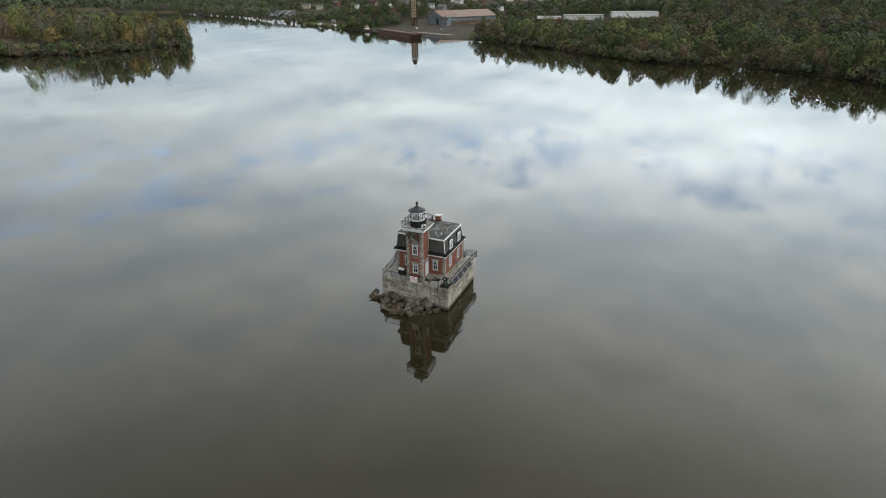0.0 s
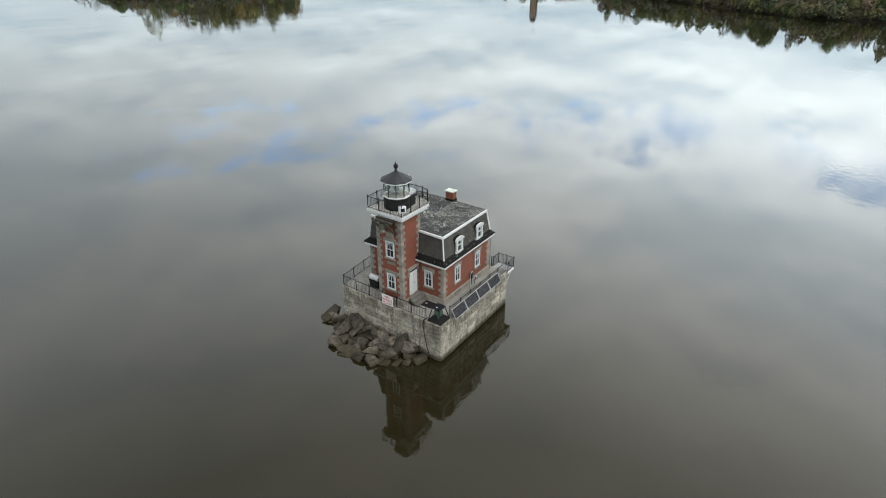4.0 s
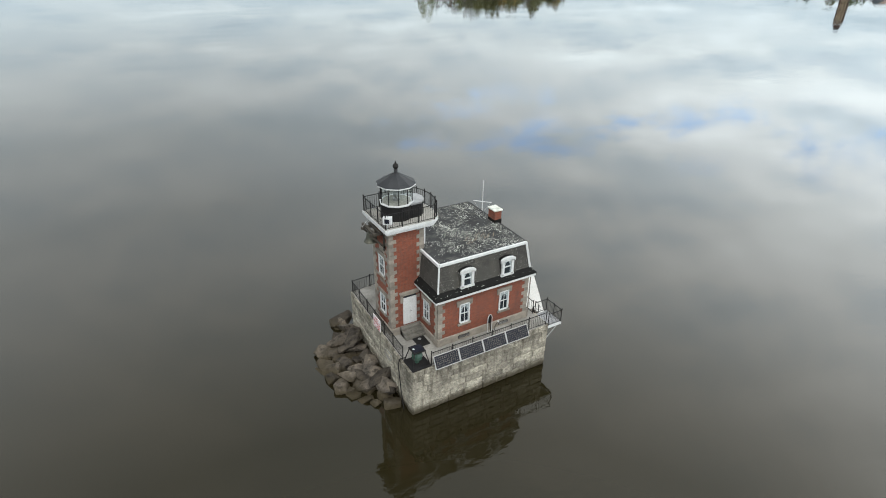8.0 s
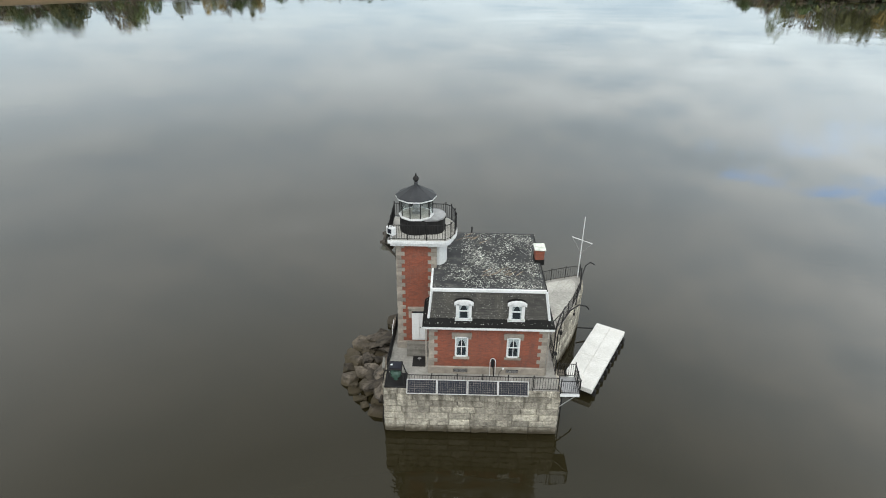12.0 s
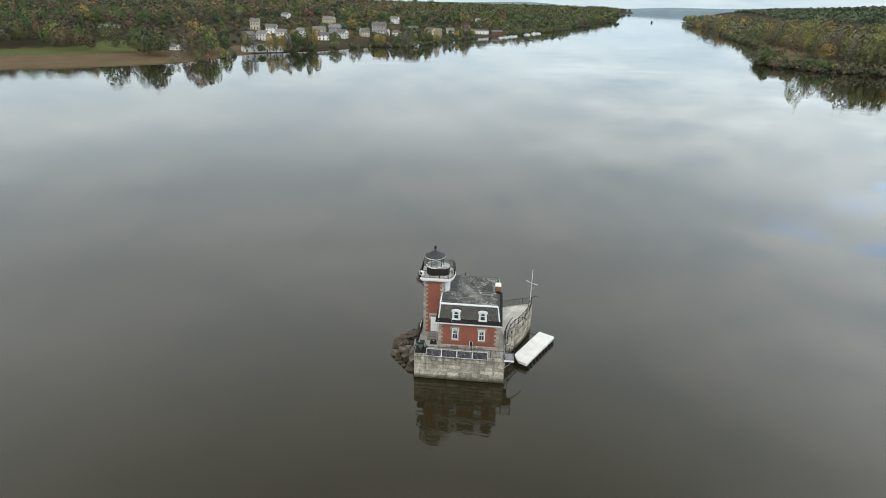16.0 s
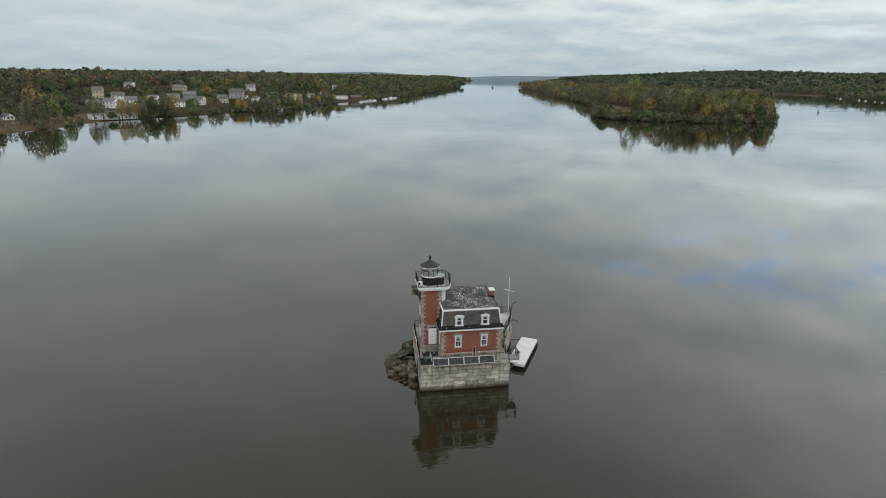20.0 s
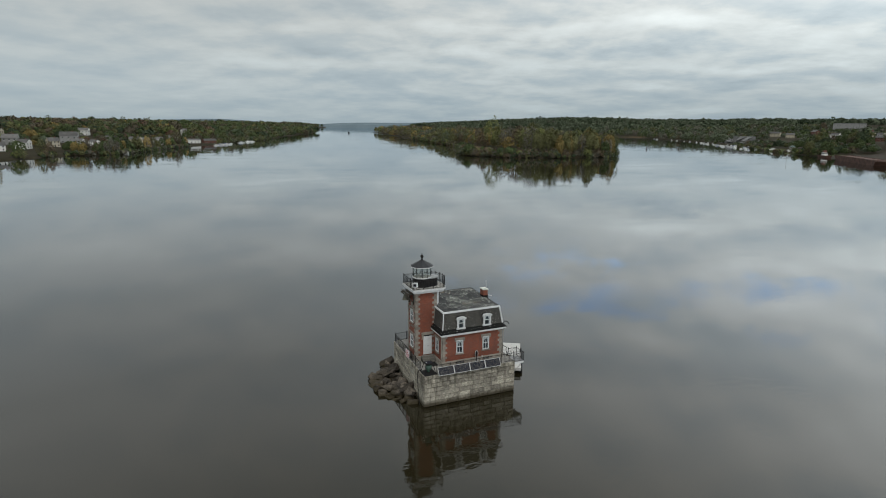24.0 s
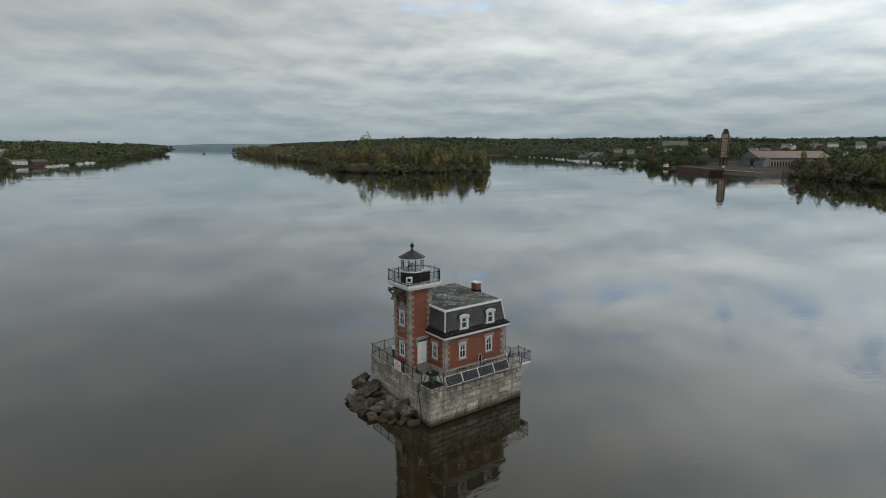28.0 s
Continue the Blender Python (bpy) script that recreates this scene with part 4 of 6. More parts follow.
railing("gallery_railing", inset(GALP, 0.08), GAL, "black iron railing round the lantern gallery", 1.15, 0.15, 1.0, True)
railing("deck_railing", [(0.10, 1.45), (0.36, 10.42)], DECK, "black iron railing along the riprap side of the pier", gap=0.16)
railing("deck_railing", [(0.36, 10.42), (4.8, 10.88), (10.2, 12.38), (11.9, 13.18), (13.1, 13.63), (14.3, 13.98)], DECK, "black iron railing along the upstream edge of the pier", gap=0.2)
railing("deck_railing", [(1.40, 0.07), (10.5, 0.07)], DECK, "black iron railing above the solar panels", gap=0.16)
railing("deck_railing", [(10.54, 1.6), (10.56, 4.4), (10.82, 5.72), (11.9, 7.34), (13.0, 9.42), (14.0, 11.8), (14.3, 13.3), (14.3, 13.98)], DECK, "black iron railing along the curved prow", gap=0.22)

# ------------------------------------------------------------------ things on and round the pier
panel = thing("solar_panel", 0, 0, 0, "dark blue solar panel in an aluminium frame on the pier railing", "solar panel", "solar panels on the railing")
PW, PH = 1.79, 0.87
fr = bmesh.new()
for x0, y0, x1, y1 in ((0, 0, PW, 0.032), (0, PH - 0.032, PW, PH), (0, 0, 0.032, PH), (PW - 0.032, 0, PW, PH)):
    box(x0, y0, -0.02, x1, y1, 0.03, fr)
part("panel_frame", fr, ALU, panel)
part("backing", box(0.03, 0.03, -0.005, PW - 0.03, PH - 0.03, 0.008), QUOIN, panel)
cells = bmesh.new()
for i in range(12):
    for j in range(6):
        x, y = 0.055 + i * 0.1405, 0.052 + j * 0.1285
        vs = [cells.verts.new(p) for p in ((x, y, 0.014), (x + 0.131, y, 0.014), (x + 0.131, y + 0.12, 0.014), (x, y + 0.12, 0.014))]
        cells.faces.new(vs)
part("cell_grid", cells, CELL, panel)
for x in (0.3, 1.45):
    part("bracket", rod((x, PH * 0.8, -0.02), (x, PH * 0.8 + 0.05, -0.25), 0.02), STEEL, panel)
PTILT = math.degrees(math.atan2(0.77, 0.41))
panel.matrix_basis = pose(1.43, -0.47, 3.46, PTILT)
for i in range(1, 4):
    copy_thing(panel, pose(1.43 + i * 1.815, -0.47, 3.46, PTILT))

# corner fog beacon on its black stand
stand = thing("beacon_stand", 0.7, 0.66, DECK, "black iron beacon stand with a green lens on the pier corner", "beacon")
part("base_plate", box(-0.66, -0.66, 0.0, 0.66, 0.62, 0.14, bevel=0.02), BLACK, stand)
for sx in (-1, 1):
    for sy in (-1, 1):
        part("leg", rod((0.60 * sx, 0.58 * sy, 0.1), (0.36 * sx, 0.34 * sy, 1.12), 0.035), BLACK, stand)
part("top_frame", box(-0.42, -0.40, 1.10, 0.42, 0.40, 1.20, bevel=0.02), BLACK, stand)
part("panel_face", box(-0.34, -0.32, 1.204, 0.34, 0.32, 1.22), CELL, stand)
GREENISH = surf("green_lens", (0.035, 0.075, 0.055), (0.06, 0.10, 0.08), 3, 10, 0.15, bump=0.0, spec=0.7)
part("lens", lathe(0, 0, [(0.16, 0.16), (0.16, 0.42), (0.33, 0.48), (0.36, 0.72), (0.30, 0.92), (0.10, 0.98)], 12), GREENISH, stand, "green glass lens")
part("bird_spike", box(-0.3, -0.05, 1.22, -0.18, 0.05, 1.25), WHITE, stand)

sign = thing("warning_sign", 0.06, 5.3, 3.46, "white board with red lettering on the pier railing", "sign")
part("board", box(-0.02, -0.56, 0.0, 0.02, 0.56, 0.92), SIGNW, sign)
for txt, z, size in (("NO", 0.64, 0.27), ("WAKE", 0.34, 0.30), ("PLEASE", 0.06, 0.25)):
    cu = bpy.data.curves.new("lettering", "FONT")
    cu.body, cu.size, cu.align_x, cu.extrude = txt, size * 1.25, "CENTER", 0.004
    cu.materials.append(RED)
    ob = new("lettering", cu)
    ob.parent = sign
    ob.matrix_basis = pose(-0.026, 0, z, 90, 0, -90)

grill = thing("barbecue_grill", 1.75, 8.0, DECK, "black barbecue grill with a steel lid on the pier deck", "grill")
part("firebox", box(-0.30, -0.50, 0.55, 0.30, 0.50, 0.85, bevel=0.04), BLACK, grill)
lid = bmesh.new()
bmesh.ops.create_cone(lid, cap_ends=True, segments=14, radius1=0.30, radius2=0.30, depth=0.98, matrix=Matrix.Translation((0, 0, 0.86)) @ Matrix.Rotation(radians(90), 4, "X"))
part("lid", lid, ALU, grill, "rounded steel lid")
part("cupboard", box(-0.26, -0.45, 0.04, 0.26, 0.45, 0.56), BLACK, grill)
for y in (-0.68, 0.52):
    part("side_shelf", box(-0.24, y, 0.78, 0.24, y + 0.17, 0.82), BLACK, grill)

hatch = thing("deck_hatch", 2.0, 2.6, DECK, "dark iron cellar hatch lying on the deck", "hatch")
part("plate", box(-0.42, -0.55, 0, 0.42, 0.55, 0.05, bevel=0.01), BLACK, hatch)
part("ring_handle", lathe(0, 0.2, [(0.10, 0.05), (0.12, 0.07), (0.08, 0.08)], 10), STEEL, hatch)

pump = thing("hand_pump", 6.6, 1.30, DECK, "white hoop and dark hand pump standing against the house", "pump")
part("hoop", tube([(-0.17, 0, 0), (-0.17, 0, 1.1), (-0.12, 0, 1.3), (0, 0, 1.38), (0.12, 0, 1.3), (0.17, 0, 1.1), (0.17, 0, 0)], 0.022), WHITE, pump)
part("barrel", rod((0, 0.02, 0.75), (0, 0.02, 1.28), 0.11, 10), BLACK, pump)
part("riser", rod((0.1, 0, 0), (0.02, 0.02, 0.78), 0.035), BLACK, pump)
light = thing("flood_light", 7.0, 1.25, DECK, "small white flood light on a bent pipe", "lamp")
part("stem", tube([(0, 0, 0), (0.02, 0, 0.35), (0.22, 0, 0.60)], 0.02), BLACK, light)
part("lamp_head", ball((0.25, 0, 0.63), 0.07), WHITE, light)

lamp = thing("gallery_lamp", 0.36, 3.66, GAL + 0.36, "white box lamp with a small solar face on the gallery rail", "lamp", rz=-38)
part("case", box(-0.27, -0.14, 0, 0.27, 0.16, 0.50, bevel=0.03), WHITE, lamp)
part("panel_face", box(-0.15, -0.152, 0.11, 0.15, -0.14, 0.39), CELL, lamp)
part("mount", rod((0, 0, -0.36), (0, 0, 0.02), 0.04), WHITE, lamp)

bellf = thing("fog_bell", 0.10, 5.25, 10.0, "bronze fog bell on weathered timber brackets on the tower", "bell")
for y in (-0.62, 0.62):
    part("bracket_beam", beam((0.48, y, 0.95), (-0.55, y, 0.95), 0.14, 0.16), DARKWOOD, bellf)
    part("bracket_strut", beam((0.48, y, -0.10), (-0.40, y, 0.88), 0.12, 0.12), DARKWOOD, bellf)
    part("bracket_post", beam((0.42, y, -0.30), (0.42, y, 1.12), 0.12, 0.12, (1, 0, 0)), DARKWOOD, bellf)
part("cross_beam", beam((-0.30, -0.95, 1.08), (-0.30, 0.95, 1.08), 0.16, 0.14), DARKWOOD, bellf)
part("cross_beam", beam((0.10, -0.85, 1.08), (0.10, 0.85, 1.08), 0.14, 0.12), DARKWOOD, bellf)
BRONZE = surf("old_bronze", (0.12, 0.115, 0.09), (0.08, 0.085, 0.07), 4, 14, 0.5, 0.7, 0.1)
part("bell", lathe(-0.22, 0, [(0.42, 0.25), (0.40, 0.30), (0.30, 0.45), (0.25, 0.70), (0.20, 0.85), (0.06, 0.92), (0.05, 1.04)], 16), BRONZE, bellf, "greenish bronze bell")
part("stay_wire", tube([(-0.5, 0.62, 1.0), (0.15, 0.62, 1.7)], 0.012, 4), STEEL, bellf)

pole = thing("flag_pole", 14.15, 13.8, DECK, "white flag pole with a yard at the tip of the pier", "flag pole")
part("mast", rod((0, 0, 0), (0, 0, 5.35), 0.045, 8, r2=0.028), WHITE, pole)
part("yard", rod((-0.75, 0.3, 3.50), (0.75, -0.3, 3.20), 0.03), WHITE, pole)
for s in (-1, 1):
    part("stay", rod((0.74 * s, -0.3 * s, 3.35 - 0.15 * s), (0.0, 0.05, 2.2), 0.008, 4), STEEL, pole)

for pts, lab in ((((10.72, 3.6, 3.2), (10.72, 3.65, 5.2), (10.82, 3.85, 5.75), (11.1, 4.4, 6.05), (11.5, 5.2, 6.15)), "tall black iron davit on the pier edge"),
                 (((10.98, 4.1, 3.1), (11.0, 4.15, 4.7), (11.25, 4.5, 5.4), (11.8, 5.1, 5.9), (12.5, 5.7, 6.0), (13.1, 6.0, 5.7), (13.3, 6.1, 5.4)), "bowed black iron davit on the pier edge"),
                 (((13.1, 9.2, 2.9), (13.5, 10.3, 4.2), (13.85, 11.2, 5.1), (14.2, 12.0, 5.5), (14.7, 12.6, 5.5), (15.1, 12.8, 5.2)), "hooked black iron davit near the prow tip")):
    dv = thing("boat_davit", 0, 0, 0, lab, "davit", "boat davits")
    part("davit_arm", tube(pts, 0.045), BLACK, dv)
    part("davit_foot", box(pts[0][0] - 0.08, pts[0][1] - 0.08, pts[0][2] - 0.05, pts[0][0] + 0.08, pts[0][1] + 0.08, pts[0][2] + 0.12), BLACK, dv)
gauge = thing("wall_lamp", 11.55, 5.95, 2.6, "black box lamp on a rod fixed to the prow wall", "lamp")
part("case", box(-0.09, -0.22, 0.9, 0.09, -0.04, 1.15), BLACK, gauge)
part("rod", rod((0, -0.10, -0.9), (0, -0.10, 1.5), 0.02), BLACK, gauge)

landing = thing("landing_platform", 10.62, 0, 3.30, "grey steel landing platform bracketed off the pier", "platform")
part("grating", box(0.004, -0.05, -0.06, 1.12, 1.55, 0.04), STEEL, landing)
part("edge_beam", box(0.004, -0.09, -0.14, 1.16, -0.05, 0.06), WHITE, landing)
part("edge_beam", box(1.12, -0.05, -0.14, 1.16, 1.55, 0.06), STEEL, landing)
for y in (0.05, 1.45):
    part("brace", rod((0.0, y, -1.1), (1.05, y, -0.10), 0.035), STEEL, landing)
railing("landing_railing", [(10.62, -0.05), (11.75, -0.05), (11.75, 1.55), (10.7, 1.55)], 3.34, "black iron railing round the landing platform", 0.9, 0.13)
fender = thing("timber_fender", 10.70, 1.62, 2.5, "brown timber fender bolted to the pier under the landing", "fender")
for k in range(4):
    part("plank", box(0.02, k * 0.19, 0, 0.5, k * 0.19 + 0.17, 0.74, bevel=0.015), WOOD, fender)
part("cross_rail", box(0.5, -0.02, 0.28, 0.56, 0.78, 0.42), DARKWOOD, fender)
ladder = thing("iron_ladder", 10.95, 1.75, 0, "rusty iron ladder down the side of the pier", "ladder")
for x in (-0.2, 0.25):
    part("stile", rod((x, 0, -0.6), (x, 0, 3.9), 0.03), BLACK, ladder)
for i in range(14):
    part("rung", rod((-0.2, 0, -0.3 + i * 0.29), (0.25, 0, -0.3 + i * 0.29), 0.018), BLACK, ladder)

hose = thing("black_hose", 0.2, 1.1, 0, "black hose hanging down the pier wall", "hose")
part("hose_run", tube([(0.1, 0.35, DECK + 0.1), (-0.28, 0.42, DECK + 0.08), (-0.40, 0.45, DECK - 0.3), (-0.40, 0.30, 2.2), (-0.42, 0.05, 1.1), (-0.44, -0.3, 0.1), (-0.46, -0.45, -0.4)], 0.035), BLACK, hose)
coil = thing("rope_coil", -0.22, 2.75, 3.1, "pale rope coil hung on the pier wall", "rope")
bm = bmesh.new()
for k in range(3):
    rr = 0.30 + 0.04 * k
    rg = [(-0.03 * k - 0.06, rr * 1.5 * math.cos(a * math.pi / 8), rr * 0.8 * math.sin(a * math.pi / 8)) for a in range(17)]
    for p, q in zip(rg, rg[1:]):
        rod(p, q, 0.02, 5, bm)
part("loops", bm, CONCRETE, coil)

# floating dock
DOCK = [(12.1, 5.14), (12.5, 3.9), (13.55, 3.27), (17.5, 10.13), (15.58, 11.22)]
DOCKW = surf("bleached_dock_boards", (0.60, 0.595, 0.57), (0.50, 0.495, 0.47), 0.8, 9, 0.8, grime=(0.40, 0.38, 0.33), grime_at=(0.58, 0.85))
dock = thing("floating_dock", 0, 0, 0, "white weathered floating dock moored beside the pier", "dock")
part("hull", prism(inset(DOCK, 0.04), 0.42, 0.70), DOCKW, dock)
ax, ay = Vector((13.55, 3.27)), Vector((17.5, 10.13))
u = (ay - ax).normalized()
v = Vector((-u.y, u.x))
L, Wd = (ay - ax).length, 2.27
for k in range(2):
    for j in range(2):
        a0, a1 = (0.02, L * 0.45) if k == 0 else (L * 0.45 + 0.02, L - 0.02)
        b0, b1 = (0.02, Wd / 2 - 0.01) if j == 0 else (Wd / 2 + 0.01, Wd - 0.02)
        c = [(a0, b0), (a1, b0), (a1, b1), (a0, b1)]
        if k == 0 and j == 1:
            c = [(a0, b0), (a1, b0), (a1, b1), (a0 + 0.9, b1), (a0 + 0.05, b0 + 0.2)]
        part("deck_panel", prism([tuple(ax + u * p + v * q) for p, q in c], 0.70, 0.78), DOCKW, dock)
for k in range(9):
    p = ax + u * (0.5 + k * (L - 1.0) / 8)
    part("float", rod((p.x, p.y, -0.2), (p.x, p.y, 0.43), 0.16, 8), BLACK, dock)
for k in range(5):
    p = ax + u * (0.8 + k * (L - 1.6) / 4) + v * (Wd - 0.15)
    part("float", rod((p.x, p.y, -0.2), (p.x, p.y, 0.43), 0.16, 8), BLACK, dock)
part("mooring_arm", beam((12.6, 4.9, 0.55), (11.2, 5.3, 0.75), 0.08, 0.08), BLACK, dock)
part("mooring_arm", beam((15.2, 10.8, 0.55), (13.9, 10.6, 0.75), 0.08, 0.08), BLACK, dock)

# flecks and sticks strewn over the roof
rng = random.Random(5)
bm = bmesh.new()
for i in range(10500):
    x, y = rng.uniform(MX0 + 0.1, MX1 - 0.1), rng.uniform(MY0 + 0.1, MY1 - 0.1)
    keep = 0.19 + 0.80 * noise.noise(Vector((x * 0.8, y * 0.8, 2.0))) + (0.25 if x > 4.6 else -0.12) + (0.3 if y < MY0 + 0.3 else 0)
    if rng.random() > keep:
        continue
    z = MTOP + 0.098 + (y - MY0) / (MY1 - MY0) * (MBACK - MTOP)
    a, l, w = rng.gauss(0.9, 0.75), rng.uniform(0.02, 0.075) * rng.choice((0.6, 1, 1, 1.8)), rng.uniform(0.003, 0.010)
    ca, sa = math.cos(a), math.sin(a)
    vs = [bm.verts.new((x + ca * p - sa * q, y + sa * p + ca * q, z + rng.uniform(0, 0.03))) for p, q in ((-l, -w), (l, -w * 0.6), (l * 0.8, w), (-l * 0.7, w))]
    bm.faces.new(vs)
tagged(part("roof_flecks", bm, SPLAT), "white droppings and shell bits strewn over the roof", "debris", kind="stuff")

# litter blown over the slates and into the gutters
bm = bmesh.new()
for i in range(1150):
    f = rng.random()
    side = rng.random() < 0.72
    if i % 6 == 0:
        t = rng.uniform(0.05, 0.95)
        z = EAVE + 0.15 + 0.28 * t
        p = Vector((EX0 + 0.1 + f * (EX1 - EX0 - 0.2), EY0 + 0.08 + 0.30 * t, z)) if side else Vector((EX0 + 0.08 + 0.30 * t, EY0 + 0.1 + f * (EY1 - EY0 - 0.2), z))
        sz = rng.uniform(0.008, 0.030)
    else:
        t = rng.random() ** 1.6
        a, b, c, d = (MB[0], MB[1], MT[0], MT[1]) if side else (MB[0], MB[3], MT[0], MT[3])
        p = Vector(a).lerp(Vector(b), f).lerp(Vector(c).lerp(Vector(d), f), t) + (Vector((0, -0.02, 0.004)) if side else Vector((-0.02, 0, 0.004)))
        sz = rng.uniform(0.006, 0.018)
    u, v = (Vector((1, 0, 0)), Vector((0, 0.25, 0.97))) if side else (Vector((0, 1, 0)), Vector((0.25, 0, 0.97)))
    if i % 6 == 0:
        v = Vector((0, 0.73, 0.68)) if side else Vector((0.73, 0, 0.68))
    a = rng.uniform(0, 6.3)
    u, v = u * math.cos(a) + v * math.sin(a), v * math.cos(a) - u * math.sin(a)
    bm.faces.new([bm.verts.new(p + u * sz * q + v * sz * w * 0.45) for q, w in ((-1, -1), (1, -0.7), (0.8, 1), (-0.7, 0.8))])
tagged(part("gutter_litter", bm, SPLAT), "pale droppings and twigs on the slates and in the gutters", "debris", kind="stuff")
for i in range(16):
    x, y = (rng.uniform(6.0, 8.2), rng.uniform(2.8, 4.2)) if i < 10 else (rng.uniform(4.4, 6.2), rng.uniform(7.4, 8.7))
    z = MTOP + 0.14 + (y - MY0) / (MY1 - MY0) * (MBACK - MTOP)
    a = rng.uniform(-0.4, 0.4) + 0.6
    st = thing("drift_stick", x, y, z, "bleached driftwood stick lying on the roof", "stick", "sticks on the roof", rz=math.degrees(a))
    part("stem", rod((-0.34, 0, 0), (0.34, 0.05, 0.01), 0.03, 5, r2=0.015), STRAW, st)

# riprap boulders against the pier


def boulder_mesh(seed):
    """A quarried lump: a block with its corners and faces knocked off at odd angles."""
    r = random.Random(seed)
    bm = bmesh.new()
    long, deep, tall = r.uniform(0.95, 1.30), r.uniform(0.62, 0.85), r.uniform(0.50, 0.72)
    for i in range(15):
        d = Vector((r.gauss(0, 1), r.gauss(0, 1), r.gauss(0, 1)))
        d /= max(abs(d.x), abs(d.y), abs(d.z))
        k = r.uniform(0.80, 1.02) * (0.86 if d.length > 1.45 else 1.0)
        bm.verts.new((d.x * long * k, d.y * deep * k, d.z * tall * k))
    h = bmesh.ops.convex_hull(bm, input=bm.verts)
    bmesh.ops.delete(bm, geom=[g for g in h["geom_interior"] if isinstance(g, bmesh.types.BMVert)], context="VERTS")
    bmesh.ops.bevel(bm, geom=bm.edges[:], offset=0.018, segments=1, affect="EDGES")
    return mesh_of("boulder", bm, ROCK)


BOULDERS = [boulder_mesh(s) for s in range(14)]


def heap_width(y):
    return float(np.interp(y, [0.9, 2.6, 4.0, 5.8, 8.2, 10.2, 12.0], [1.7, 2.3, 3.0, 3.5, 3.4, 1.9, 0.9]))


rng = random.Random(11)
for layer, pitch, sizes in ((0, 0.95, (0.62, 0.72, 0.80)), (1, 0.90, (0.45, 0.62, 0.78, 0.90, 1.0))):
    y = 1.7 + 0.3 * layer
    while y < 12.2:
        w = heap_width(y)
        n = max(1, round(w / (0.95 if layer == 0 else 0.98)))
        for k in range(n):
            f = (k + 0.5 + rng.uniform(-0.28, 0.28)) / n
            x = -0.2 - f * w + 0.02 * y
            big = rng.choice(sizes) * rng.uniform(0.9, 1.1)
            slope = (1 - f) * min(0.95, 0.26 + w * 0.20)
            z = slope - 0.12 + rng.uniform(-0.15, 0.15) if layer else slope * 0.55 - 0.42
            rk = tagged(new("boulder", rng.choice(BOULDERS)), "rough brown riprap boulder piled against the pier", "boulder", "riprap boulders")
            rk.matrix_world = pose(x, y + rng.uniform(-0.3, 0.3), z, rng.uniform(-30, 30), rng.uniform(-30, 30), rng.uniform(0, 360)) @ Matrix.Diagonal((big * rng.uniform(0.85, 1.15), big, big * rng.uniform(0.75, 1.05), 1))
        y += pitch

# ------------------------------------------------------------------ buildings on the banks
CLAP = surf("white_clapboard", (0.76, 0.75, 0.72), (0.64, 0.63, 0.60), 0.4, 3, 0.8, rnd=0.15)
CREAM = surf("cream_clapboard", (0.50, 0.45, 0.34), (0.42, 0.38, 0.29), 0.4, 3, 0.8, rnd=0.15)
GREYH = surf("grey_siding", (0.30, 0.30, 0.29), (0.24, 0.24, 0.235), 0.4, 3, 0.8, rnd=0.15)
BRICKF = surf("old_town_brick", (0.175, 0.085, 0.064), (0.125, 0.065, 0.050), 0.5, 3, 0.85)
SHING = surf("asphalt_shingles", (0.13, 0.125, 0.12), (0.09, 0.088, 0.085), 0.3, 3, 0.9, rnd=0.3)
TINROOF = surf("rusty_tin_roof", (0.185, 0.115, 0.085), (0.24, 0.19, 0.155), 0.045, 1.2, 0.8, grime=(0.215, 0.185, 0.15), grime_at=(0.50, 0.70))
BLUETIN = surf("blue_grey_tin", (0.20, 0.235, 0.26), (0.155, 0.185, 0.21), 0.10, 2, 0.6, grime=(0.20, 0.15, 0.11), grime_at=(0.6, 0.8), streak=True)
IRON = surf("dark_rusty_iron", (0.075, 0.045, 0.034), (0.045, 0.033, 0.028), 0.3, 3, 0.8)
RUST = surf("rusted_steel", (0.125, 0.060, 0.040), (0.075, 0.042, 0.032), 0.3, 3, 0.8, grime=(0.05, 0.035, 0.03))
TAN = surf("stained_tan_panel", (0.50, 0.40, 0.28), (0.38, 0.28, 0.18), 0.3, 2.5, 0.8, grime=(0.17, 0.085, 0.05), grime_at=(0.54, 0.70), streak=True)
DARKW = surf("dark_opening", (0.02, 0.02, 0.02), (0.03, 0.03, 0.03), 1, 4, 0.6)
BOATW = surf("white_boat_hull", (0.72, 0.72, 0.70), (0.62, 0.62, 0.60), 1, 6, 0.35, rnd=0.1)
BLUEB = surf("blue_boat_canvas", (0.05, 0.09, 0.20), (0.04, 0.07, 0.15), 1, 6, 0.7)
CLIFF = surf("grey_quarry_rock", (0.22, 0.22, 0.215), (0.14, 0.14, 0.138), 0.12, 0.9, 0.95, bump=0.8, depth=0.5)
SITES = []          # places that trees keep clear of: x, y, radius, how far the view in front is open


def height_at(x, y):
    return float(land(np.array([x]), np.array([y]))[0][0])


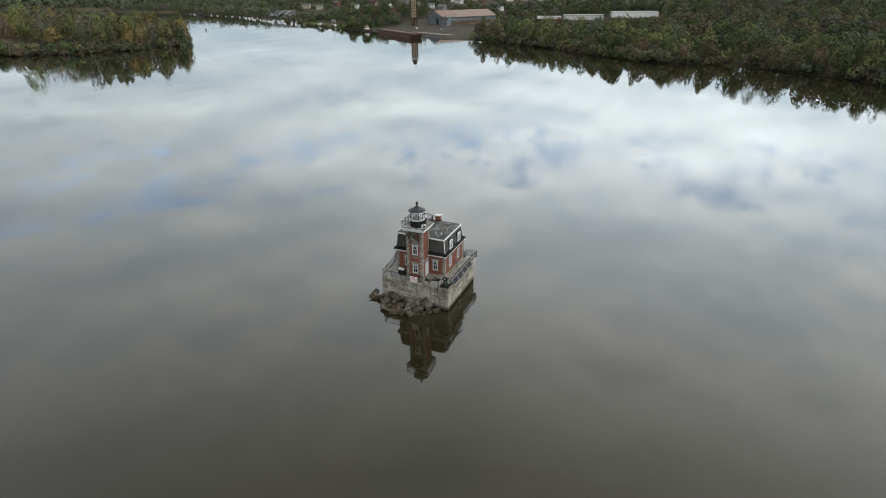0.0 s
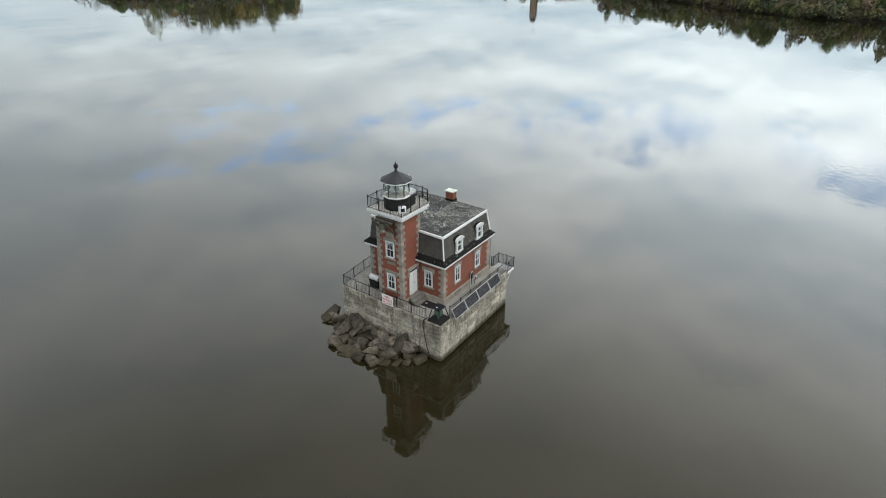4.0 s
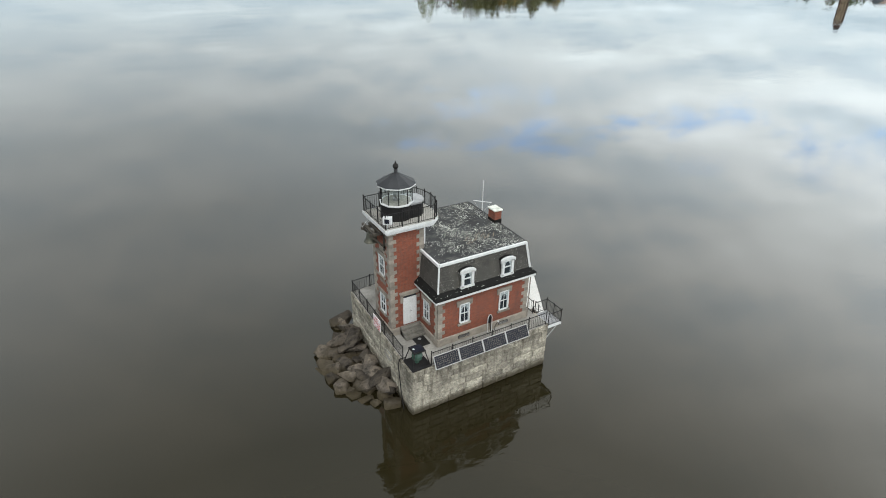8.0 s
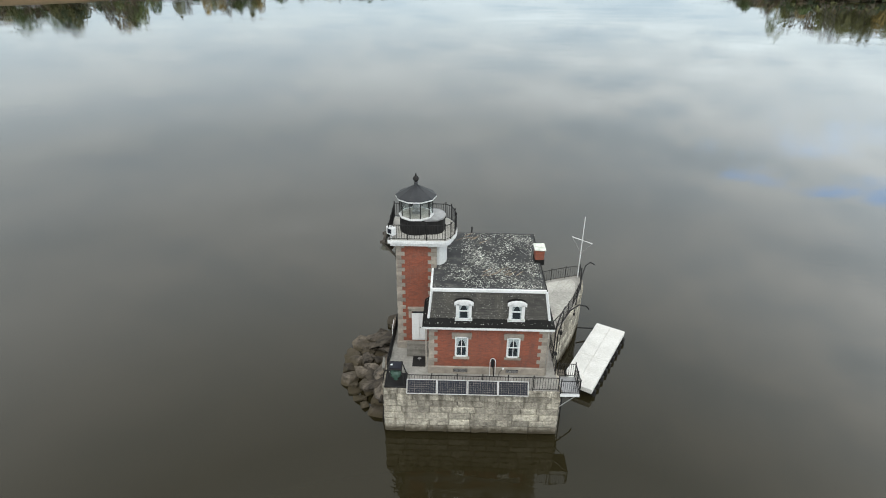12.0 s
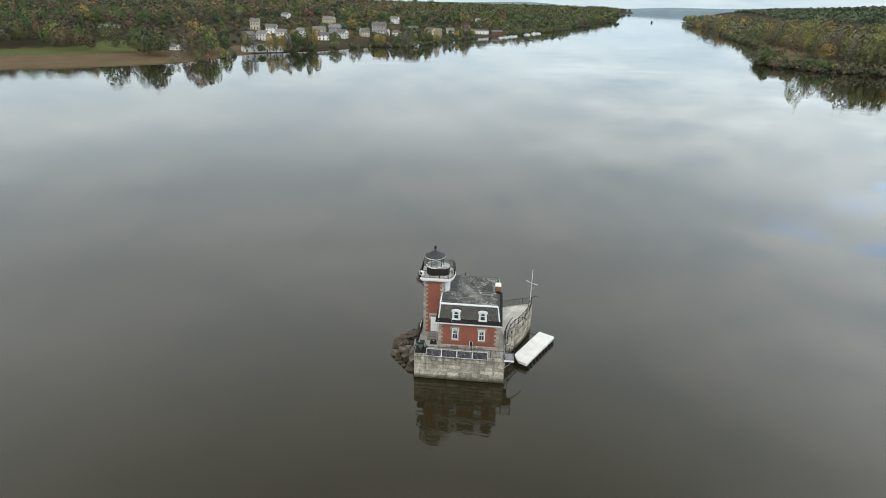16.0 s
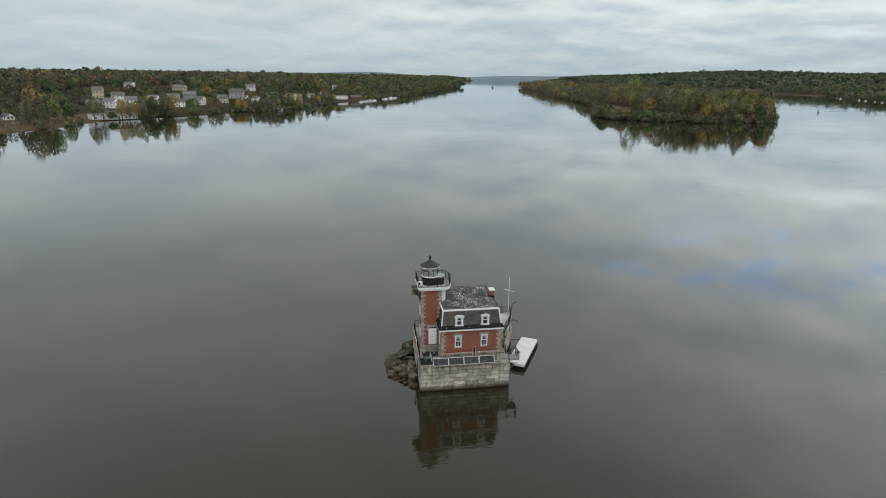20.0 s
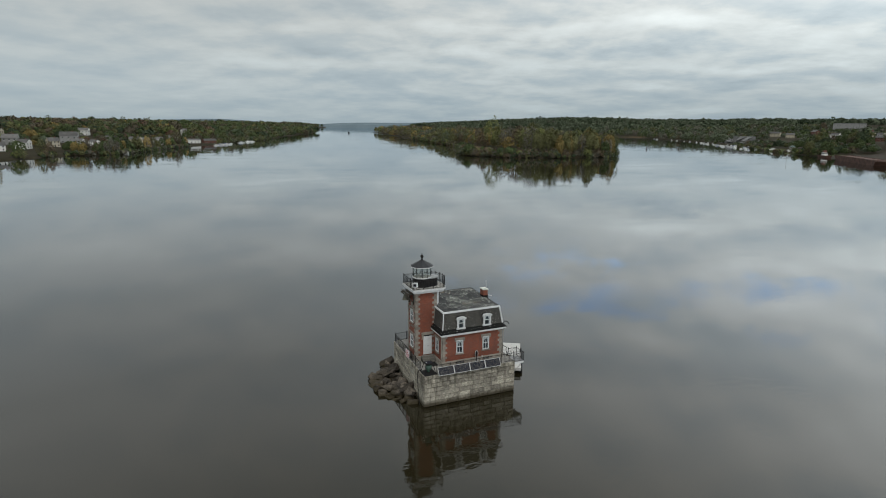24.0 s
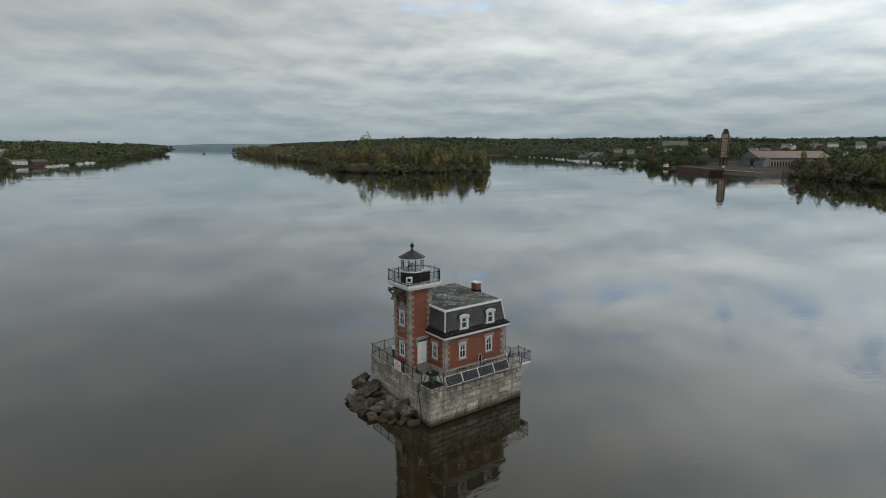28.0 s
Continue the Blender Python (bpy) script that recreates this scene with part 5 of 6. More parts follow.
def dwelling(x, y, w, d, h, roof, rz, wall, top, label, name="house", category="house", front=60, floors=2, base=None, flat=False, cols=3):
    """A gabled or flat building with windows on its two long and two short sides."""
    z = max(height_at(x, y), 0.4) - 0.3 if base is None else base
    SITES.append((x, y, max(w, d) * 0.62, front * (1.4 if x < 700 else 4.0)))
    t = thing(name, x, y, z, label, category, "houses on the banks" if name == "house" else "", rz=rz)
    part("wall", box(-w / 2, -d / 2, 0, w / 2, d / 2, h), wall, t)
    if flat:
        rf = part("roof", box(-w / 2 - 0.3, -d / 2 - 0.3, h, w / 2 + 0.3, d / 2 + 0.3, h + 0.5), top, t)
    else:
        bm = bmesh.new()
        o = 0.5
        a = [bm.verts.new(p) for p in ((-w / 2 - o, -d / 2 - o, h - 0.2), (-w / 2 - o, d / 2 + o, h - 0.2), (-w / 2 - o, 0, h + roof), (w / 2 + o, -d / 2 - o, h - 0.2), (w / 2 + o, d / 2 + o, h - 0.2), (w / 2 + o, 0, h + roof))]
        for q in ((0, 3, 5, 2), (1, 2, 5, 4), (0, 2, 1), (3, 4, 5), (0, 1, 4, 3)):
            bm.faces.new([a[i] for i in q])
        rf = part("roof", bm, top, t)
        for sx in (-1, 1):
            gb = bmesh.new()
            X = sx * (w / 2 + 0.0)
            v = [gb.verts.new(p) for p in ((X, -d / 2, h - 0.25), (X, d / 2, h - 0.25), (X, 0, h + roof - 0.35), (X + sx * 0.52, -d / 2, h - 0.25), (X + sx * 0.52, d / 2, h - 0.25), (X + sx * 0.52, 0, h + roof - 0.35))]
            for q in ((0, 1, 2), (5, 4, 3), (0, 3, 4, 1), (1, 4, 5, 2), (2, 5, 3, 0)):
                gb.faces.new([v[i] for i in q])
            bmesh.ops.recalc_face_normals(gb, faces=gb.faces)
            part("gable", gb, wall, t)
        part("chimney", box(w * 0.2, -0.35, h + roof * 0.4, w * 0.2 + 0.7, 0.35, h + roof + 0.9), BRICKF, rf)
    fh = h / floors
    for f in range(floors):
        for c in range(cols):
            u = (c + 0.5) / cols - 0.5
            for sy in (-1, 1):
                if f == 0 and c == cols // 2 and sy < 0:
                    part("door", box(u * w - 0.5, -d / 2 - 0.06, 0.1, u * w + 0.5, -d / 2 + 0.05, 2.3), DARKW, t)
                    continue
                wd = part("window", box(u * w - 0.5, sy * d / 2 - 0.05, f * fh + 0.9, u * w + 0.5, sy * d / 2 + 0.05, f * fh + 2.3), PANE, t)
                part("window_trim", box(u * w - 0.62, sy * d / 2 - 0.07, f * fh + 0.72, u * w + 0.62, sy * d / 2 + 0.07, f * fh + 0.9), CLAP, wd)
        for sx in (-1, 1):
            for v in (-0.22, 0.22):
                part("window", box(sx * w / 2 - 0.05, v * d - 0.5, f * fh + 0.9, sx * w / 2 + 0.05, v * d + 0.5, f * fh + 2.3), PANE, t)
    return t


rng = random.Random(21)
for x, y, w, d, h, r, wall, top, lab in (
        (-218, 507, 12, 8, 6, 3, CLAP, SHING, "white clapboard house among bank trees"),
        (-235, 573, 11, 8, 6, 3, CLAP, SHING, "white clapboard house with a grey roof"),
        (-260, 591, 9, 8, 8, 3.5, CREAM, SHING, "tall tan clapboard house among autumn trees"),
        (-229, 499, 9, 8, 5, 3, GREYH, SHING, "small grey house behind the mill"),
        (-199, 562, 10, 8, 6, 3.2, CLAP, SHING, "white house with a dark shingle roof"),
        (-189, 592, 13, 9, 6, 3.2, CREAM, SHING, "cream house beside the river street"),
        (-173, 552, 11, 8, 5, 2.8, CLAP, SHING, "low white house near the shore trees"),
        (-178, 616, 12, 9, 6.5, 3.4, GREYH, SHING, "grey house on the slope above the river"),
        (-141, 681, 16, 11, 8, 4, GREYH, SHING, "large grey roofed house above the waterfront"),
        (-129, 647, 12, 8, 5, 2.5, CLAP, SHING, "white house at the waterfront"),
        (-115, 655, 8, 7, 4.5, 2.2, CLAP, SHING, "small white cottage at the waterfront"),
        (-152, 853, 12, 9, 7, 3, CLAP, SHING, "white house high among the trees"),
        (-104, 712, 13, 9, 6, 3, CLAP, SHING, "white house behind the lawn"),
        (-80, 699, 12, 10, 7.5, 2.6, CREAM, SHING, "cream three-bay house behind the lawn"),
        (-71, 705, 8, 8, 7, 2.6, GREYH, SHING, "grey house beside the cream one"),
        (-231, 779, 16, 9, 6, 3, CREAM, SHING, "long cream house on the wooded slope"),
        (-320, 857, 12, 9, 7, 3, CLAP, SHING, "white house showing above the woods"),
        (-256, 414, 9, 6, 3, 2, CLAP, SHING, "small white hut at the edge of the field"),
        (14, 957, 10, 8, 5, 2.5, CLAP, SHING, "white house near the point"),
        (37, 1013, 11, 8, 5, 2.5, CLAP, SHING, "white boathouse near the point"),
        (-31, 956, 8, 8, 9, 4, CLAP, SHING, "narrow white house with a steep roof"),
        (1030, 488, 12, 9, 7, 3, CLAP, SHING, "white house in the far town"),
        (954, 294, 9, 8, 5, 3, CLAP, SHING, "small white house behind the shed"),
        (1142, 569, 20, 12, 8, 4, GREYH, SHING, "grey roofed hall in the town"),
        (1204, 477, 16, 10, 7, 3, CLAP, SHING, "white house on the town slope"),
        (1255, 447, 14, 9, 7, 3, CREAM, SHING, "cream house on the town slope"),
        (1316, 436, 18, 10, 7, 3, CLAP, SHING, "long white house on the town slope"),
        (1367, 406, 14, 9, 7, 3, GREYH, SHING, "grey house on the town slope"),
        (1428, 385, 16, 9, 7, 3, CLAP, SHING, "white house near the hilltop"),
        (1071, 774, 18, 10, 8, 3, CREAM, SHING, "tan house above the quarry rock"),
        (1132, 733, 16, 10, 8, 3, BRICKF, SHING, "brick house above the marina"),
        (1030, 712, 14, 10, 7, 3, CREAM, SHING, "cream house above the marina"),
        (1173, 661, 20, 11, 8, 3, BRICKF, SHING, "long brick row house in the town"),
        (1020, 620, 14, 9, 7, 3, CLAP, SHING, "white house behind the riverside park"),
        (1010, 540, 12, 9, 7, 3, CLAP, SHING, "white house on the lower town street"),
        (1065, 590, 13, 9, 7, 3, CREAM, SHING, "cream house on the lower town street"),
        (1110, 430, 14, 9, 7, 3, CLAP, SHING, "white house among hillside trees"),
        (1160, 400, 12, 9, 7, 3, BRICKF, SHING, "brick house among hillside trees"),
        (1230, 360, 15, 9, 7, 3, CLAP, SHING, "white row house on the hillside"),
        (1290, 345, 12, 9, 7, 3, GREYH, SHING, "grey house on the hillside"),
        (1345, 320, 14, 9, 7, 3, CLAP, SHING, "white gabled house on the hillside"),
        (-160, 579, 10, 8, 6, 3, CLAP, SHING, "white house with its gable to the river"),
        (-143, 609, 9, 8, 6, 3, CREAM, SHING, "cream cottage near the river street"),
        (-210, 533, 10, 8, 6, 3, CLAP, SHING, "white house behind the mill"),
        (-59, 747, 10, 8, 6, 3, CLAP, SHING, "white house near the boat sheds"),
        (-44, 828, 11, 8, 6, 3, CLAP, SHING, "white house above the boat sheds"),
        (898, 477, 12, 9, 6, 3, BRICKF, SHING, "brick house beside the railway trees"),
        (959, 426, 12, 9, 6, 3, CLAP, SHING, "white house beside the railway trees"),
        (877, 370, 14, 9, 6, 3, GREYH, SHING, "grey house behind the stack")):
    dwelling(x, y, w, d, h, r, rng.uniform(-35, 35) + (0 if x < 400 else 90), wall, top, lab)
dwelling(-347, 471, 17, 10, 7.5, 2.5, 20, BRICKF, SHING, "red brick manor with white trim at the top of the lawn", "manor_house", "house", 75, 2, cols=5)
dwelling(-188, 427, 32, 10, 5.5, 1.2, 37, CLAP, SHING, "long white block-walled mill at the waterside", "mill_building", "mill", 6, 1, base=0.6, flat=True, cols=6)
dwelling(-23, 805, 24, 10, 4.5, 1.5, 20, CLAP, SHING, "white boat shed on the waterfront", "boat_shed", "shed", 40, 1, cols=5)
dwelling(1, 817, 16, 10, 4, 2.5, 20, BRICKF, SHING, "dark red boat shed on the waterfront", "boat_shed", "shed", 40, 1)
dwelling(1530, 917, 70, 14, 17, 0, 120, GREYH, SHING, "tall grey apartment block over the town", "apartment_block", "apartment block", 4, 6, flat=True, cols=12)
dwelling(780, 122, 52, 26, 6, 0, 103, CLAP, GREYH, "low white industrial hall", "industrial_hall", "factory", 50, 1, flat=True, cols=9)
dwelling(821, 60, 60, 30, 7, 0, 103, CLAP, GREYH, "long white industrial hall", "industrial_hall", "factory", 50, 1, flat=True, cols=9)
dwelling(736, 158, 30, 18, 5, 3, 103, BRICKF, GREYH, "grey roofed open storage shed", "storage_shed", "shed", 40, 1, cols=4)
dwelling(389, -81, 12, 7, 3.2, 1.2, 60, GREYH, GREYH, "grey trailer in a clearing by the water", "trailer", "trailer", 30, 1)

# big waterside warehouse: tin upper walls on a row of timber posts
ware = thing("warehouse", 654, 275, 1.8, "blue-grey tin warehouse with a rusty red roof on timber posts", "warehouse", rz=-25)
WL, WW = 98.0, 32.0
SITES.append((700, 269, 58, 40))
part("tin_wall", box(0, 0.3, 6.0, WL, WW - 0.3, 10.5), BLUETIN, ware, "blue-grey corrugated tin wall")
part("end_bay", box(0, -1.0, 0, 11, WW, 10.5), BLUETIN, ware)
bm = bmesh.new()
v = [bm.verts.new(p) for p in ((-0.8, -1.5, 10.3), (-0.8, WW / 2, 18.2), (-0.8, WW + 1.2, 10.3), (WL + 0.8, -1.5, 10.3), (WL + 0.8, WW / 2, 18.2), (WL + 0.8, WW + 1.2, 10.3))]
for q in ((0, 3, 4, 1), (1, 4, 5, 2), (0, 2, 5, 3)):
    bm.faces.new([v[i] for i in q])
part("roof", bm, TINROOF, ware, "rust-streaked tin roof")
for X in (0.0, WL):
    bm = bmesh.new()
    v = [bm.verts.new(p) for p in ((X - 0.2, 0, 10.4), (X - 0.2, WW / 2, 18.0), (X - 0.2, WW, 10.4), (X + 0.2, 0, 10.4), (X + 0.2, WW / 2, 18.0), (X + 0.2, WW, 10.4))]
    for q in ((0, 2, 1), (3, 4, 5), (0, 1, 4, 3), (1, 2, 5, 4), (2, 0, 3, 5)):
        bm.faces.new([v[i] for i in q])
    part("gable", bm, BLUETIN, ware)
part("gate", box(-0.3, 8, 0, 0.1, 13, 8), DARKW, ware)
part("side_bay", box(1, -6, 0, 9, -1.0, 11.5), BLUETIN, ware)
part("opening", box(1.2, -6.1, 7.5, 3.6, -5.9, 9.5), DARKW, ware)
part("opening", box(54, 0.1, 7.6, 57, 0.4, 9.4), DARKW, ware)
part("back_wall", box(11, WW - 1, 0, WL, WW - 0.6, 6.0), DARKW, ware)
part("inner_wall", box(12, 9.5, 0, WL - 1, 10, 6.0), DARKW, ware)
for i in range(22):
    X = 16 + i * 3.8
    part("post", beam((X, -0.4, 0), (X, 0.8, 6.05), 0.9, 0.9, (1, 0, 0)), TAN, ware)

# rusty hoist tower
stk = thing("hoist_tower", 645, 311, 1.5, "tall rust-streaked steel hoist tower with tan panels", "tower", rz=22)
SITES.append((645, 311, 13, 40))
for sx in (-1, 1):
    for sy in (-1, 1):
        part("column", box(4.1 * sx - 0.45, 3.6 * sy - 0.45, 0, 4.1 * sx + 0.45, 3.6 * sy + 0.45, 37), IRON, stk)
for k in range(7):
    z = 11 + k * 3.6
    part("tan_panel", box(-3.9, -3.75, z, 3.9, 3.75, z + 3.05), TAN, stk)
    part("rust_band", box(-4.5, -4.0, z + 3.07, 4.5, 4.0, z + 3.55), RUST, stk)
    for x in (-1.6, 1.4):
        part("panel_strut", beam((x, -3.82, z), (x + 0.9, -3.82, z + 3.05), 0.35, 0.1, (0, 1, 0)), DARKW, stk)
        part("panel_strut", beam((-3.96, x, z), (-3.96, x + 0.9, z + 3.05), 0.35, 0.1, (1, 0, 0)), DARKW, stk)
for sx in (-1, 1):
    part("brace", beam((-4.1 * sx, -3.8, 0.3), (4.1 * sx, -3.8, 11), 0.4, 0.4), RUST, stk)
    part("brace", beam((-4.2, -3.6 * sx, 0.3), (-4.2, 3.6 * sx, 11), 0.4, 0.4), RUST, stk)
part("pipe_shaft", rod((0, 0, 0), (0, 0, 11), 1.6, 10), RUST, stk)
part("head_house", box(-3.9, -3.4, 36.9, 1.6, 3.4, 40.5), RUST, stk)
part("head_frame", box(-3.2, -2.4, 40.5, 0.2, 2.2, 43.2), DARKW, stk)
part("hoist_drum", rod((2.8, -2, 38.4), (2.8, 2, 38.4), 1.3, 12), DARKW, stk)
part("hand_rail", beam((-4.3, -3.9, 38.2), (4.3, -3.9, 38.2), 0.12, 0.12), RUST, stk)

# barge, tug, quay and lorry
barge = thing("cargo_barge", 508, 265, 0, "long rusty red cargo barge moored at the quay", "barge", rz=math.degrees(math.atan2(-73, -63)) + 180)
SITES.append((508, 265, 50, 10))
bm = loft(quad(-44, -5.5, 44, 5.5, -0.5), quad(-48, -6, 48, 6, 3.9))
part("hull", bm, RUST, barge, "rusted steel hull")
for s in (-1, 1):
    part("bulwark", box(-47, s * 6 - 0.2, 3.9, 47, s * 6 + 0.2, 4.7), RUST, barge)
for k in range(6):
    part("hatch_cover", box(-43 + k * 14.3, -4.2, 3.92, -31.5 + k * 14.3, 4.2, 4.5), RUST, barge)
tug = thing("tug_boat", 566, 335, 0, "small tug with a red and white wheelhouse", "tug boat", rz=60)
SITES.append((566, 335, 12, 20))
part("hull", loft(quad(-7, -2.4, 6, 2.4, -0.4), quad(-8, -3, 9, 3, 2.2)), RUST, tug)
part("wheelhouse", box(-2, -1.8, 2.2, 3, 1.8, 5.0), CLAP, tug)
part("window_band", box(-2.05, -1.85, 3.8, 3.05, 1.85, 4.5), DARKW, tug)
part("upper_cabin", box(-0.6, -1.3, 5.0, 2.2, 1.3, 7.2), BRICKF, tug)
part("mast", rod((-0.5, 0, 7.2), (-0.5, 0, 10.5), 0.1), RUST, tug)
quay = thing("loading_quay", 516, 229, 0, "low dark timber and concrete loading quay", "quay", rz=math.degrees(math.atan2(-57, -33)) + 180)
part("quay_deck", box(-34, -5, 1.5, 34, 6, 2.3), WOOD, quay)
for k in range(14):
    part("pile", rod((-33 + k * 5, -5.1, -1), (-33 + k * 5, -5.1, 2.0), 0.35, 7), DARKW, quay)
for x, y, m, lab in ((588, 281, CLAP, "white pickup parked in the gravel yard"), (572, 243, GREYH, "grey van parked in the gravel yard"), (608, 259, RUST, "rusty loader parked in the gravel yard")):
    lorry = thing("parked_truck", x, y, height_at(x, y), lab, "truck", "trucks in the yard", rz=35)
    part("body", box(-2.8, -1.0, 0.6, 1.0, 1.0, 1.5, bevel=0.1), m, lorry)
    part("cab", box(-0.4, -0.95, 1.5, 1.6, 0.95, 2.3, bevel=0.2), m, lorry)
    part("bonnet", box(1.0, -0.95, 0.6, 2.8, 0.95, 1.4, bevel=0.1), m, lorry)
    for wx in (-1.8, 1.8):
        for wy in (-0.95, 0.95):
            part("wheel", rod((wx, wy - 0.12, 0.45), (wx, wy + 0.12, 0.45), 0.45, 10), BLACK, lorry)

# quarry rock face over the marina
cl = thing("quarry_rock", 838, 660, 1.0, "bare grey quarry rock face above the marina", "rock", kind="structure")
SITES.append((823, 660, 40, 45))
bm = bmesh.new()
rr = random.Random(4)
for k in range(46):
    u = rr.uniform(-1, 1)
    hgt = 15 * (1 - abs(u) ** 1.6) * rr.uniform(0.5, 1.0) + 1
    c = Vector((u * 12 + rr.uniform(-4, 10), u * 44, hgt * 0.4))
    pts = [c + Vector((rr.gauss(0, 5), rr.gauss(0, 6), rr.gauss(0, hgt * 0.38))) for _ in range(9)]
    vs = [bm.verts.new(p) for p in pts]
    bmesh.ops.convex_hull(bm, input=vs)
part("rock_face", bm, CLIFF, cl)


# ------------------------------------------------------------------ boats
def boat(x, y, ln, rz, label, cabin=True, sail=False, canvas=False):
    t = thing("motor_boat" if not sail else "sail_boat", x, y, 0, label, "boat", "moored boats", rz=rz)
    w = ln * 0.16
    bm = bmesh.new()
    lo = [bm.verts.new(p) for p in ((-ln * 0.48, -w * 0.7, -0.2), (ln * 0.25, -w * 0.6, -0.2), (ln * 0.42, 0, -0.2), (ln * 0.25, w * 0.6, -0.2), (-ln * 0.48, w * 0.7, -0.2))]
    hi = [bm.verts.new(p) for p in ((-ln * 0.5, -w, ln * 0.10), (ln * 0.28, -w, ln * 0.12), (ln * 0.5, 0, ln * 0.15), (ln * 0.28, w, ln * 0.12), (-ln * 0.5, w, ln * 0.10))]
    bm.faces.new(hi)
    bm.faces.new(lo[::-1])
    for i in range(5):
        bm.faces.new((lo[i], lo[(i + 1) % 5], hi[(i + 1) % 5], hi[i]))
    part("hull", bm, BOATW, t)
    if cabin:
        part("cabin", loft(quad(-ln * 0.28, -w * 0.75, ln * 0.18, w * 0.75, ln * 0.10), quad(-ln * 0.25, -w * 0.6, ln * 0.06, w * 0.6, ln * 0.24)), BOATW, t)
        part("windscreen", box(ln * 0.02, -w * 0.62, ln * 0.15, ln * 0.09, w * 0.62, ln * 0.21), PANE, t)
    if canvas:
        part("canvas", box(-ln * 0.42, -w * 0.8, ln * 0.11, -ln * 0.1, w * 0.8, ln * 0.2), BLUEB, t)
    if sail:
        part("mast", rod((0, 0, ln * 0.1), (0, 0, ln * 1.25), 0.12), WOOD, t)
        part("boom", rod((0, 0, ln * 0.22), (-ln * 0.4, 0, ln * 0.22), 0.09), WOOD, t)


rng = random.Random(31)
boat(-80, 555, 13, 25, "white motor yacht moored off the lawn")
boat(-93, 542, 7, 10, "white runabout at a small dock")
for x, y in ((8, 753), (14, 766), (28, 799), (39, 875), (65, 899), (22, 786), (46, 851)):
    boat(x, y, rng.uniform(7, 10), rng.uniform(0, 60), "white motor boat moored off the waterfront", True, False, rng.random() < 0.3)
boat(58, 891, 10, 40, "white sloop moored off the point", True, True)
boat(96, 1049, 9, 20, "white boat moored at the point")
for x, y in ((1010, 1045), (981, 1004), (954, 932), (933, 896), (915, 858), (898, 827), (881, 794), (867, 770), (853, 741), (994, 1019), (838, 716)):
    boat(x - 6, y - 4, rng.uniform(7, 9), rng.uniform(30, 80), "white boat moored along the far shore", rng.random() < 0.7, False, rng.random() < 0.3)
for x, y in ((771, 627), (745, 590), (730, 565), (720, 554), (708, 537), (698, 523), (685, 508), (763, 614), (753, 600)):
    boat(x - 5, y - 3, rng.uniform(8, 12), rng.uniform(20, 90), "white cruiser berthed in the marina", True, False, rng.random() < 0.4)
boat(653, 459, 16, 60, "large white cruiser berthed in the marina")
boat(630, 422, 15, 55, "two-masted sailing boat with furled sails", True, True)
boat(583, 350, 8, 45, "white motor boat beside the barge")
gz = thing("park_gazebo", 704, 470, 1.6, "pale green roofed gazebo on the park lawn", "gazebo")
SITES.append((704, 470, 12, 40))
part("roof", lathe(0, 0, [(4.2, 3.0), (2.0, 4.4), (0.1, 5.4)], 8), GREENISH, gz)
for p in ring(0, 0, 3.4, 8):
    part("post", rod((*p, 0), (*p, 3.1), 0.15), CLAP, gz)
for x, y, h, lab in ((523, 540, 3.2, "dark channel marker off the island tip"), (300, 850, 4.0, "red channel marker in the river")):
    mk = thing("channel_marker", x, y, 0, lab, "marker", "channel markers")
    part("float", rod((0, 0, -0.5), (0, 0, 0.6), 1.1, 10), DARKW, mk)
    part("spar", rod((0, 0, 0.5), (0, 0, h), 0.35, 8), RUST, mk)
ship = thing("river_vessel", 445, 1800, 0, "distant dark river vessel under way", "boat", rz=70)
part("hull", loft(quad(-6, -1.8, 5, 1.8, -0.5), quad(-6.5, -2.1, 7.5, 2.1, 2.0)), DARKW, ship)
part("deckhouse", box(-5, -1.5, 2.0, -1, 1.5, 5.2), DARKW, ship)

rng = random.Random(31)
for i in range(18):
    f = i / 17
    x, y = 664 + (842 - 664) * f - 12 + rng.uniform(-3, 3), 486 + (728 - 486) * f + 8 + rng.uniform(-3, 3)
    boat(x, y, rng.uniform(6, 9.5), 55 + rng.uniform(-25, 25), rng.choice(("white motor boat at the marina pontoon", "small white cabin boat at the marina", "white boat with a blue canvas cover at the marina")), canvas=i % 5 == 0)

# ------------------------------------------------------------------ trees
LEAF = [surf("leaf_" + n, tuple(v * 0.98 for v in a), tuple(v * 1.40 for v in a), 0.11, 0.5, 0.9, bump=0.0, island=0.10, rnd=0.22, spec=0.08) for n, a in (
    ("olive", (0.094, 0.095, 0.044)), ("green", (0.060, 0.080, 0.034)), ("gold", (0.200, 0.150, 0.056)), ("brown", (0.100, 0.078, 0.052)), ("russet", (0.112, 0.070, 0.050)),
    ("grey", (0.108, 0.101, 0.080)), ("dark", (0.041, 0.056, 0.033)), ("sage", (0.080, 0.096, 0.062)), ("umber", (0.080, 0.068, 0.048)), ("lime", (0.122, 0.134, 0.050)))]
BARK = surf("grey_bark", (0.085, 0.075, 0.062), (0.055, 0.05, 0.042), 0.5, 4, 0.95)


